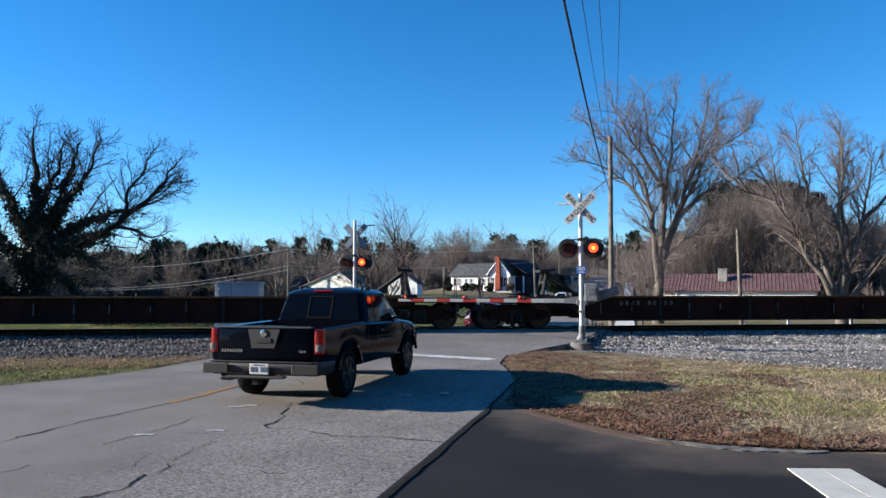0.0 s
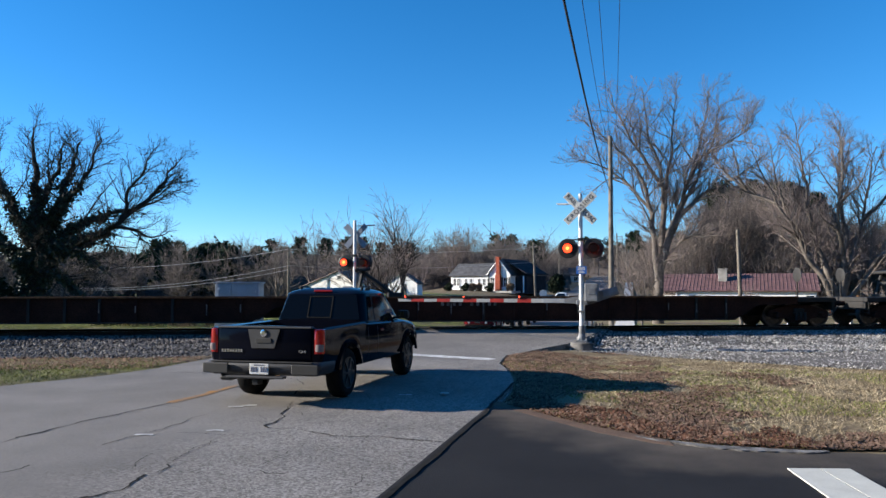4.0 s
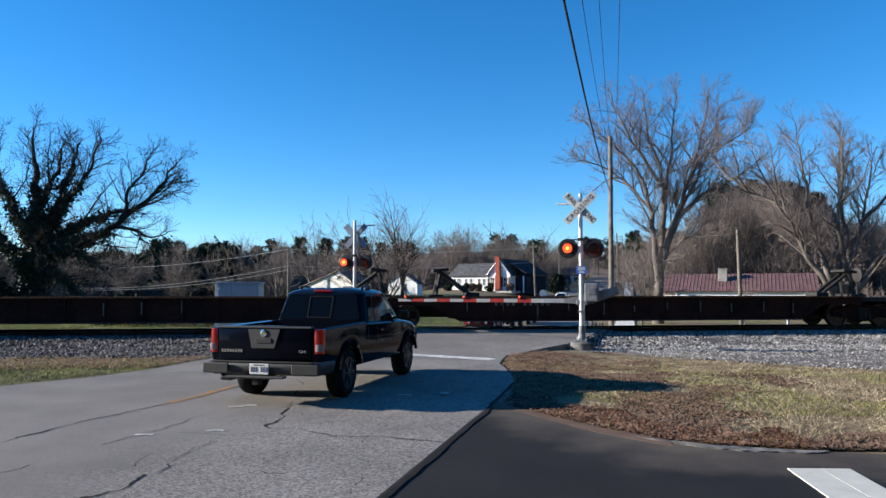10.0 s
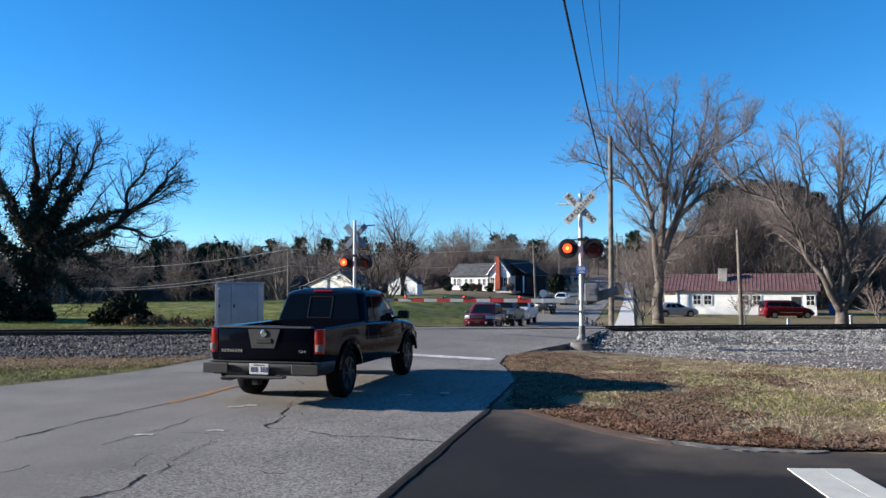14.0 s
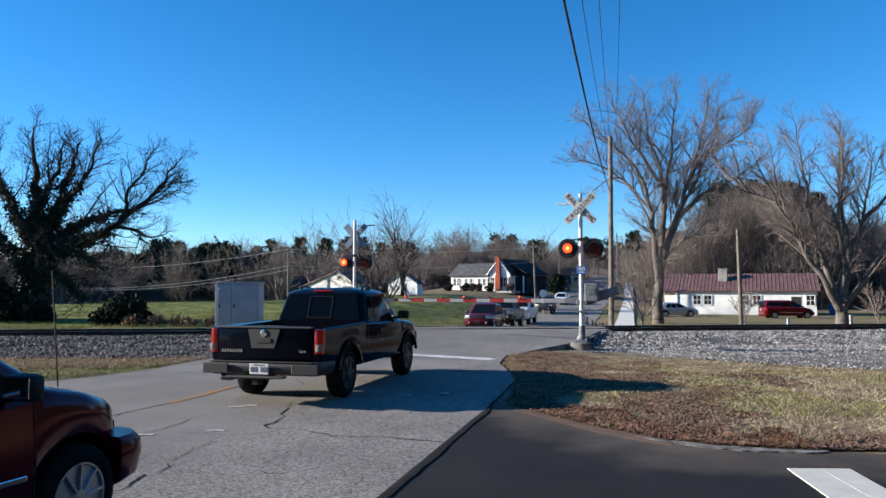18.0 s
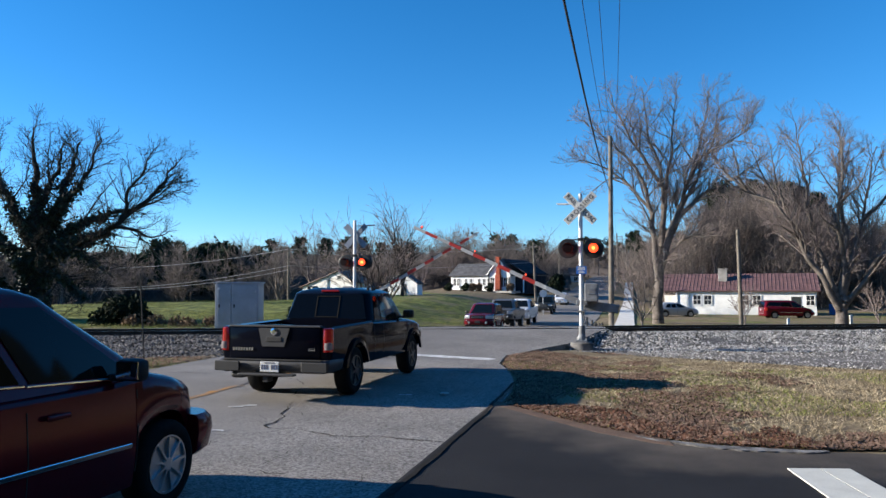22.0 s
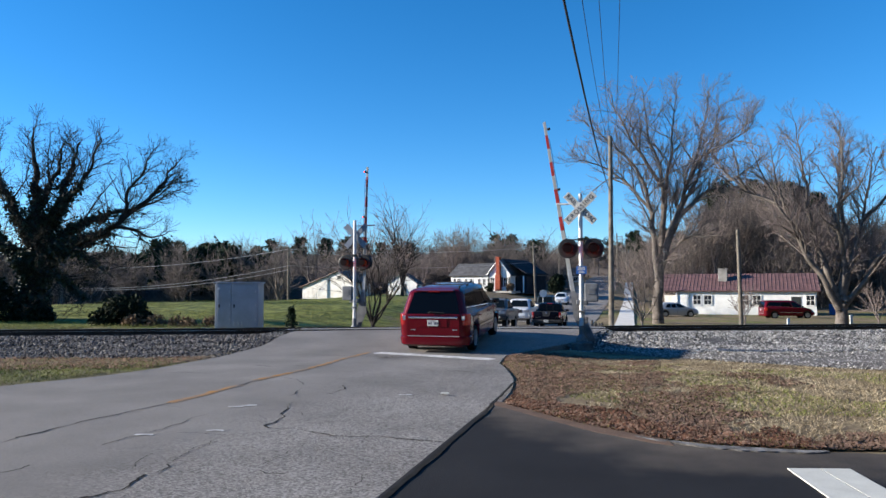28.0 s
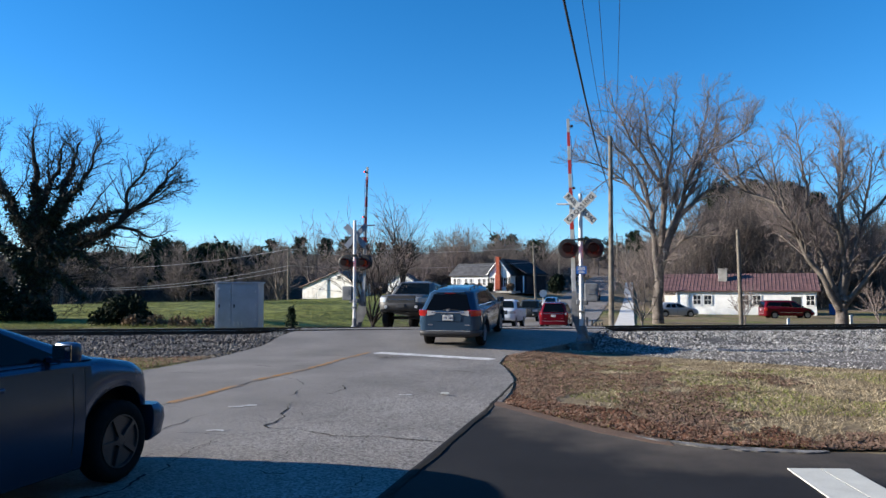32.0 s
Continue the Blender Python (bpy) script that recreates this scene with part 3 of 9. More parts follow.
def bed_rows(a0, a1, side):
    rows = []
    for a in np.arange(a0, a1 + 0.01, 0.8):
        row = []
        for q, z in (BED if side < 0 else BED_YARD):
            w = 0.5 * noise.noise((a * 0.3, q, 2)) if abs(q) > 3 else 0
            if side < 0 and q < -5:
                q = -6.6
            p = on_track(a, q + w)
            row.append((p.x, p.y, bed_height(p, z) + 0.03 * noise.noise((a, q * 2, 0))))
        rows.append(row)
    return rows


def bed_height(p, z):
    """The bed rises to meet the road's edge and passes under it."""
    s, l = road_sl(p.x, p.y)
    gap = max(table(s, ROAD_LEFT) - l, l - table(s, ROAD_RIGHT))
    return lerp(road_z(p.x, p.y) - (0.04 if gap > 0 else 0.12), z, smooth01(gap / (0.3 if l > 0 else 1.6)))


DARK_BED = material("dark ballast", (0.13, 0.118, 0.105), 0.9, 0, 0.35, 1.0, 1.0, 14, colour2=(0.08, 0.072, 0.065))
bed_left = tagged(ribbon("ballast_bed", bed_rows(-90, -3.6, -1), DARK_BED, "bed of grey crushed stone under the railway", "ballast", 0.3), kind="structure")
bed_right = tagged(ribbon("ballast_bed", bed_rows(3.6, 110, 1), BALLAST, "bed of grey crushed stone and gravel beside the railway", "ballast", 0.3), kind="structure")
FINE_GRAVEL = material("fine grey gravel and dust", (0.18, 0.17, 0.165), 0.95, 0, 0.35, 0.7, 0.9, 30, colour2=(0.11, 0.098, 0.09))
rows = []
for a in np.arange(4.2, 60, 0.4):
    row = []
    for k in range(7):
        q = lerp(-5.0, gravel_edge(a), k / 6)
        p = on_track(a, q)
        row.append((p.x, p.y, land(p.x, p.y) + 0.035 - (0.06 if k in (0, 6) else 0.0) + 0.012 * noise.noise((a * 1.5, q * 1.5, 1))))
    rows.append(row)
tagged(ribbon("gravel_lane", rows, FINE_GRAVEL, "flat lane of fine grey gravel beside the ballast", "gravel", 0.1), kind="structure")
track = thing("railway_track", "single railway track of rusty rails on dark timber ties", "railway track", kind="structure")


def rail(q):
    prof = [(-0.07, 0), (-0.07, 0.015), (-0.012, 0.03), (-0.012, 0.125), (-0.036, 0.14), (-0.036, 0.172), (0.036, 0.172), (0.036, 0.14), (0.012, 0.125), (0.012, 0.03), (0.07, 0.015), (0.07, 0)]
    verts, faces = [], []
    steps = np.arange(-120, 141, 10)
    for a in steps:
        for dq, dz in prof:
            p = on_track(a, q + dq, RAIL_TOP - 0.172 + dz)
            verts.append(tuple(p))
    k = len(prof)
    for j in range(len(steps) - 1):
        faces += [(j * k + i, j * k + (i + 1) % k, (j + 1) * k + (i + 1) % k, (j + 1) * k + i) for i in range(k)]
    ob = raw("rail", verts, faces, RAIL_STEEL, track)
    top = raw("rail_head", [tuple(on_track(a, q + dq, RAIL_TOP + 0.003)) for a in steps for dq in (-0.03, 0.03)], [(2 * i, 2 * i + 1, 2 * i + 3, 2 * i + 2) for i in range(len(steps) - 1)], RAIL_HEAD, ob)
    return ob


for q in (-0.755, 0.755):
    rail(q)
bm = bmesh.new()
box(bm, (0, 0, 0), (0.23, 2.6, 0.17), bevel=0.015)
tie_mesh = bpy.data.meshes.new("tie")
bm.to_mesh(tie_mesh)
bm.free()
tie_mesh.materials.append(TIE_WOOD)
for i in range(190):
    a = -52 + i * 0.56
    if -5.6 < a < 4.4:
        continue
    ob = new("tie", tie_mesh)
    ob.parent = track
    ob.matrix_local = Matrix.Translation(on_track(a + random.uniform(-0.03, 0.03), random.uniform(-0.04, 0.04), 0.135 + random.uniform(-0.012, 0.01))) @ pose(0, 0, 0, 0, 0, TRACK_TURN + random.uniform(-1, 1))
# flangeways and black sealing strips in the crossing
for q in (-0.87, -0.64, 0.64, 0.87):
    bm = bmesh.new()
    c = on_track(-1.2, q, 0.362)
    box(bm, c, (11.4, 0.07, 0.012), pose(0, 0, 0, 0, 0, TRACK_TURN))
    part("flangeway", bm, CRACK, track, "black flangeway gap beside the rail in the crossing")
# ---- crossing signals ----


def disc(bm, r, y0, y1, n=20):
    return spun(bm, [(y0, r), (y1, r)], n, "Y")


def signal_lamp(parent, x, z, face):
    """A flashing lamp: black background disc, hood, and a lens disc that turns over, bright on one side and dark on the other. face: -1 looks along -y."""
    bm = bmesh.new()
    spun(bm, [(0.0, 0.305), (face * 0.02, 0.305), (face * 0.03, 0.28)], 28, "Y")
    bmesh.ops.translate(bm, verts=bm.verts[:], vec=(x, 0, z))
    back = part("background", bm, BLACK_METAL, parent, "black round lamp background")
    bm = bmesh.new()
    n = 18
    for i in range(n + 1):
        a = radians(-35) + radians(250) * i / n
        ca, sa = math.cos(a), math.sin(a)
        ln = 0.30 * max(0.25, sa)
        for r in (0.165, 0.175):
            bm.verts.new((x + r * ca, face * 0.03, z + r * sa))
            bm.verts.new((x + r * ca, face * (0.03 + ln), z + r * sa))
    bm.verts.ensure_lookup_table()
    for i in range(n):
        for o in (0, 2):
            bm.faces.new([bm.verts[j] for j in (4 * i + o, 4 * i + 1 + o, 4 * i + 5 + o, 4 * i + 4 + o)])
        bm.faces.new([bm.verts[j] for j in (4 * i + 1, 4 * i + 3, 4 * i + 7, 4 * i + 5)])
    bmesh.ops.recalc_face_normals(bm, faces=bm.faces[:])
    part("hood", bm, BLACK_METAL, back)
    bm = bmesh.new()
    spun(bm, [(face * 0.0, 0.145), (face * 0.05, 0.15), (face * 0.07, 0.15)], 24, "Y")
    bmesh.ops.translate(bm, verts=bm.verts[:], vec=(x, 0, z))
    part("housing", bm, LAMP_DARK, back)
    me = bpy.data.meshes.new("lens")
    bm = bmesh.new()
    spun(bm, [(-0.006, 0.05), (-0.004, 0.14), (0.004, 0.14), (0.006, 0.05)], 20, "Y")
    bm.to_mesh(me)
    bm.free()
    for m in (LAMP_LIT, LAMP_DARK, LAMP_CORE):
        me.materials.append(m)
    for p in me.polygons:
        p.material_index = 1 if p.center.y > -0.001 else (2 if Vector((p.center.x, p.center.z)).length < 0.06 else 0)
    lens = new("lens", me)
    lens.parent = parent
    lens.matrix_local = pose(x, face * 0.22, z)
    tagged(lens, "round red flashing lens")
    return lens


def gate_arm(parent, length, lamps):
    """A striped arm lying along -x from its pivot; local y is the hinge's axis."""
    arm = new("gate_arm")
    bm = bmesh.new()
    box(bm, (-0.45, 0, 0), (1.1, 0.05, 0.13), bevel=0.01)
    me = bpy.data.meshes.new("gate_arm")
    bm.to_mesh(me)
    bm.free()
    me.materials.append(ALUMINIUM)
    bpy.data.objects.remove(arm)
    arm = new("gate_arm", me)
    arm.parent = parent
    tagged(arm, "long tapering arm with red and white stripes")
    n = 11
    step = (length - 0.9) / n
    for i in range(n):
        x = -0.9 - (i + 0.5) * step
        h = lerp(0.125, 0.085, i / n)
        bm = bmesh.new()
        box(bm, (x, 0, 0), (step - 0.001, 0.03, h), bevel=0.004)
        part("stripe", bm, (ARM_WHITE, ARM_RED)[i % 2], arm)
    lenses = []
    for d in lamps:
        bm = bmesh.new()
        box(bm, (-d, 0.0, 0.10), (0.07, 0.10, 0.09), bevel=0.012)
        rod(bm, (-d, 0, 0.04), (-d, 0, 0.08), 0.015)
        part("arm_lamp", bm, BLACK_METAL, arm, "small lamp on the gate arm")
        me = bpy.data.meshes.new("arm_lens")
        bm = bmesh.new()
        spun(bm, [(-0.06, 0.015), (-0.05, 0.026), (-0.005, 0.03), (0.005, 0.03), (0.05, 0.026), (0.06, 0.015)], 14, "X")
        bm.to_mesh(me)
        bm.free()
        me.materials.append(LAMP_LIT)
        me.materials.append(LAMP_DARK)
        for p in me.polygons:
            p.material_index = 1 if p.center.x > 0 else 0
        lens = new("arm_lens", me)
        lens.parent = arm
        lens.matrix_local = pose(-d, -0.0, 0.115, 0, 0, 90)
        lenses.append((lens, -d))
    bm = bmesh.new()
    for i in range(10):
        x0, x1 = -0.3 - i * length * 0.085, -0.3 - (i + 1) * length * 0.085
        rod(bm, (x0, 0.03, 0.06 + 0.02 * (i % 2)), (x1, 0.03, 0.06 + 0.02 * ((i + 1) % 2)), 0.008, n=5)
    part("arm_cable", bm, WIRE, arm)
    return arm, lenses


def crossbuck(parent, z, face, text, back_mat):
    """Two crossed boards; face -1 shows its lettering towards -y."""
    for ang, word, dy in ((45, "CROSSING", 0.03), (-45, "RAIL ROAD", 0.0)):
        bm = bmesh.new()
        box(bm, (0, 0, 0), (1.22, 0.012, 0.23), bevel=0.004)
        b = part("blade", bm, SIGN_WHITE if text else back_mat, parent, "white crossing board with black letters" if text else "bare back of a crossing board")
        b.matrix_local = pose(0, face * (0.09 + dy), z) @ pose(0, 0, 0, 0, -ang, 0)
        if text:
            if word == "CROSSING":
                words(word, 0.19, SIGN_BLACK, b, pose(0, -0.0095, 0, 90, 0, 0), space=1.25)
            else:
                words("RAIL", 0.19, SIGN_BLACK, b, pose(-0.37, -0.0095, 0, 90, 0, 0), space=1.1)
                words("ROAD", 0.19, SIGN_BLACK, b, pose(0.35, -0.0095, 0, 90, 0, 0), space=1.0)


def signal_mast(m, near):
    """A crossing signal; local -y faces the camera's side of the track, the arm hangs towards -x."""
    g = thing("crossing_signal", "crossing mast with crossed boards, red lamps and a striped arm", "crossing signal", m, "crossing signals")
    bm = bmesh.new()
    spun(bm, [(-0.3, 0.36), (0.10, 0.34), (0.13, 0.28)], 20, "Z")
    part("foundation", bm, DARK_CONCRETE, g, "round concrete foundation", 40)
    bm = bmesh.new()
    box(bm, (0, 0, 0.16), (0.34, 0.34, 0.06), bevel=0.01)
    spun(bm, [(0.17, 0.15), (0.3, 0.12), (0.36, 0.085), (0.62, 0.08)], 12, "Z")
    for dx, dy in ((-0.14, -0.14), (0.14, -0.14), (-0.14, 0.14), (0.14, 0.14)):
        rod(bm, (dx, dy, 0.1), (dx, dy, 0.26), 0.018, n=6)
    part("junction_base", bm, DULL_GREY, g, "weathered cast junction base")
    bm = bmesh.new()
    rod(bm, (0.09, -0.03, 0.15), (0.09, -0.03, 1.4), 0.022, n=8)
    box(bm, (0, 0, 1.05), (0.2, 0.17, 0.06), bevel=0.01)
    part("conduit", bm, DULL_GREY, g, "grey cable conduit up the post")
    bm = bmesh.new()
    rod(bm, (0, 0, 0.55), (0, 0, 4.6 if near else 4.52), 0.063, n=14)
    spun(bm, [(0.0, 0.063), (0.03, 0.05), (0.04, 0.001)], 12, "Z", (0, 0, 4.6 if near else 4.52))
    part("post", bm, WHITE_METAL, g, "pale galvanised post", 40)
    crossbuck(g, 4.18 if near else 3.93, -1 if near else 1, near, SIGN_BACK)
    zl = 2.96 if near else 2.86
    bm = bmesh.new()
    rod(bm, (-0.42, 0, zl + 0.27), (0.42, 0, zl + 0.27), 0.02, n=8)
    for sx in (-1, 1):
        rod(bm, (sx * 0.4, 0, zl + 0.29), (sx * 0.4, 0, zl), 0.018, n=8)
        rod(bm, (0, -0.0, zl), (sx * 0.4, 0, zl), 0.018, n=8)
    box(bm, (0, 0, zl + 0.27), (0.17, 0.17, 0.1), bevel=0.01)
    part("lamp_bracket", bm, BLACK_METAL, g)
    lenses = {}
    for side, x in (("L", -0.385), ("R", 0.385)):
        lenses[side] = signal_lamp(g, x, zl, -1)
        bm = bmesh.new()
        spun(bm, [(0.0, 0.30), (0.12, 0.29), (0.14, 0.17)], 24, "Y")
        bmesh.ops.translate(bm, verts=bm.verts[:], vec=(x * 1.02, 0.10, zl))
        part("rear_lamp", bm, BLACK_METAL, g, "black lamp turned the other way")
    # bell arm near the top
    bm = bmesh.new()
    rod(bm, (0, 0.05, 4.33), (-0.45, 0.22, 4.36), 0.022, n=8)
    box(bm, (-0.56, 0.26, 4.36), (0.36, 0.12, 0.05), pose(0, 0, 0, 0, 3, -12), bevel=0.015)
    if not near:
        bmesh.ops.scale(bm, vec=(-1, 1, 1), verts=bm.verts[:])
        bmesh.ops.reverse_faces(bm, faces=bm.faces[:])
    part("lamp_arm", bm, ALUMINIUM, g, "slim metal arm near the top")
    # gate mechanism
    sx = 1 if near else -1
    bm = bmesh.new()
    box(bm, (sx * 0.30, 0.1, 1.62), (0.40, 0.36, 0.56), bevel=0.03)
    box(bm, (sx * 0.02, 0.1, 1.32), (0.34, 0.30, 0.16), bevel=0.02)
    part("gate_mechanism", bm, DULL_GREY, g, "grey gate mechanism box")
    bm = bmesh.new()
    box(bm, (sx * 0.32, -0.085, 1.66), (0.22, 0.012, 0.2), bevel=0.004)
    for i in range(4):
        box(bm, (sx * 0.32, -0.095, 1.73 - i * 0.045), (0.17, 0.008, 0.012))
    part("box_cover", bm, DULL_GREY, g)
    if near:
        bm = bmesh.new()
        box(bm, (0.02, -0.09, 2.30), (0.31, 0.012, 0.24), bevel=0.004)
        s = part("blue_sign", bm, SIGN_BLUE, g, "small blue emergency notice")
        bm = bmesh.new()
        for z, w in ((2.38, 0.22), (2.345, 0.2), (2.31, 0.24), (2.26, 0.14), (2.225, 0.18)):
            box(bm, (0.02, -0.098, z), (w, 0.004, 0.018))
        part("notice_text", bm, SIGN_WHITE, s)
    length, lamps = (5.7, (1.7, 3.5, 5.45)) if near else (5.4, (1.75, 3.35, 5.2))
    hub = (-0.23, 0.33, 1.36) if near else (0.26, 0.33, 1.36)
    arm, arm_lenses = gate_arm(g, length, lamps)
    bm = bmesh.new()
    for y in (-0.10, 0.12):
        slab(bm, [(-0.3, y, -0.07), (-0.3, y, 0.07), (0.45, y, 0.2), (1.28, y, 0.46), (1.34, y, 0.2), (0.5, y, -0.1)], 0.02, (0, 1, 0))
    box(bm, (1.08, 0.0, 0.27), (0.45, 0.36, 0.24), pose(0, 0, 0, 0, -16, 0), bevel=0.02)
    part("counterweight", bm, DULL_GREY, arm, "grey counterweight arms")
    return g, lenses, arm, arm_lenses, hub


def mast_pose(x, y, turn):
    return pose(x, y, land(x, y) + 0.02, 0, 0, turn)


NEAR_MAST = signal_mast(pose(4.2, 22.35, 0.0, 0, 0, -ROAD_TURN), True)
FAR_MAST = signal_mast(pose(-3.55, 29.5, -0.07, 0, 0, -ROAD_TURN), False)

# signal cabinet beyond the track
CAB = thing("signal_cabinet", "large silver aluminium railway equipment cabinet with locked doors", "cabinet", pose(-8.55, 31.0, 0.02, 0, 0, 4))
bm = bmesh.new()
box(bm, (0, 0, 0.98), (1.75, 1.3, 1.92), bevel=0.015)
part("body", bm, CABINET, CAB)
bm = bmesh.new()
box(bm, (0, 0, 1.965), (1.86, 1.42, 0.05), bevel=0.015)
part("roof", bm, CABINET, CAB)
for x, w in ((-0.5, 0.56), (0.32, 1.0)):
    bm = bmesh.new()
    box(bm, (x, -0.662, 1.0), (w, 0.025, 1.72), bevel=0.008)
    d = part("door", bm, CABINET, CAB)
    for z in (0.45, 1.05, 1.6):
        bm = bmesh.new()
        box(bm, (x + w / 2 - 0.05, -0.69, z), (0.04, 0.03, 0.1), bevel=0.006)
        part("hinge", bm, ALUMINIUM, d)
    bm = bmesh.new()
    box(bm, (x - w / 2 + 0.08, -0.69, 1.0), (0.05, 0.04, 0.14), bevel=0.01)
    part("handle", bm, BLACK_METAL, d)
for i in range(3):
    for z in (0.22, 0.32):
        bm = bmesh.new()
        spun(bm, [(-0.7, 0.035), (-0.675, 0.045)], 10, "Y")
        bmesh.ops.translate(bm, verts=bm.verts[:], vec=(-0.1 + i * 0.16, 0, z))
        part("vent", bm, ALUMINIUM, CAB)
bm = bmesh.new()
box(bm, (-0.72, -0.68, 1.72), (0.10, 0.03, 0.09), bevel=0.008)
part("number_plate", bm, WHITE_METAL, CAB)
# grey for worn stencils and for the highlights painted on the sill ribs
MARK_GREY = material("worn stencil and rib highlight grey", (0.22, 0.21, 0.2), 0.8, 0, 0.3, 6, colour2=(0.07, 0.06, 0.05))
# ---- the train: empty articulated spine cars, moving along the track; local x runs along the track, z = 0 at the rail's top ----


def bogie_parts(parent, x, wheelsets):
    for side in (-1, 1):
        bm = bmesh.new()
        y = side * 0.98
        slab(bm, [(x - 1.15, y, 0.38), (x - 1.15, y, 0.58), (x - 0.45, y, 0.78), (x + 0.45, y, 0.78), (x + 1.15, y, 0.58), (x + 1.15, y, 0.38), (x + 0.5, y, 0.30), (x + 0.32, y, 0.18), (x - 0.32, y, 0.18), (x - 0.5, y, 0.30)], 0.12 * side, (0, side, 0))
        f = part("side_frame", bm, CAR_RUST, parent, "rusty cast bogie side frame")
        bm = bmesh.new()
        for dx in (-0.16, 0, 0.16):
            spun(bm, [(0.24, 0.06), (0.52, 0.06)], 10, "Z", (x + dx, y + side * 0.13, 0))
        part("spring", bm, CAR_BLACK, f)
        for dx in (-0.87, 0.87):
            bm = bmesh.new()
            spun(bm, [(y, 0.12), (y + side * 0.2, 0.11), (y + side * 0.22, 0.06)], 14, "Y")
            bmesh.ops.translate(bm, verts=bm.verts[:], vec=(x + dx, 0, 0.42))
            part("axle_box", bm, CAR_RUST, f)
    bm = bmesh.new()
    box(bm, (x, 0, 0.55), (0.4, 2.1, 0.22), bevel=0.03)
    part("bolster", bm, CAR_BLACK, parent)
    for dx in (-0.87, 0.87):
        bm = bmesh.new()
        for side in (-1, 1):
            a, b = side * 0.68, side * 0.80
            spun(bm, [(a, 0.08), (a, 0.34), (a - side * 0.03, 0.36), (a - side * 0.03, 0.45), (a + side * 0.02, 0.425), (b, 0.415), (b, 0.36), (b - side * 0.05, 0.33), (b - side * 0.05, 0.12), (b + side * 0.04, 0.1)], 24, "Y")
        rod(bm, (0, -0.8, 0), (0, 0.8, 0), 0.075, n=10)
        w = part("wheelset", bm, WHEEL_STEEL, parent, "steel wheelset", 40)
        w.matrix_local = pose(x + dx, 0, 0.42)
        wheelsets.append(w)


def hitch(parent, x, d):
    """A trailer hitch standing half raised: two legs and a strut with a flat head. d: the way it leans."""
    bm = bmesh.new()
    for y in (-0.32, 0.32):
        rod(bm, (x, y, 1.1), (x + d * 0.18, y * 0.75, 1.98), 0.07, n=6)
        rod(bm, (x + d * 1.35, y * 0.6, 1.1), (x + d * 0.22, y * 0.6, 1.92), 0.07, n=6)
    box(bm, (x + d * 0.18, 0, 2.02), (0.55, 0.78, 0.10), pose(0, 0, 0, 0, -d * 6, 0), bevel=0.02)
    box(bm, (x + d * 1.3, 0, 1.16), (0.5, 0.7, 0.16), bevel=0.03)
    box(bm, (x + d * 0.08, 0, 1.6), (0.07, 0.5, 0.09))
    h = part("trailer_hitch", bm, CAR_BLACK, parent, "black raised trailer hitch with a diagonal strut")
    bm = bmesh.new()
    box(bm, (x, 0, 1.12), (0.5, 0.9, 0.10), bevel=0.02)
    part("hitch_base", bm, CAR_BLACK, h)


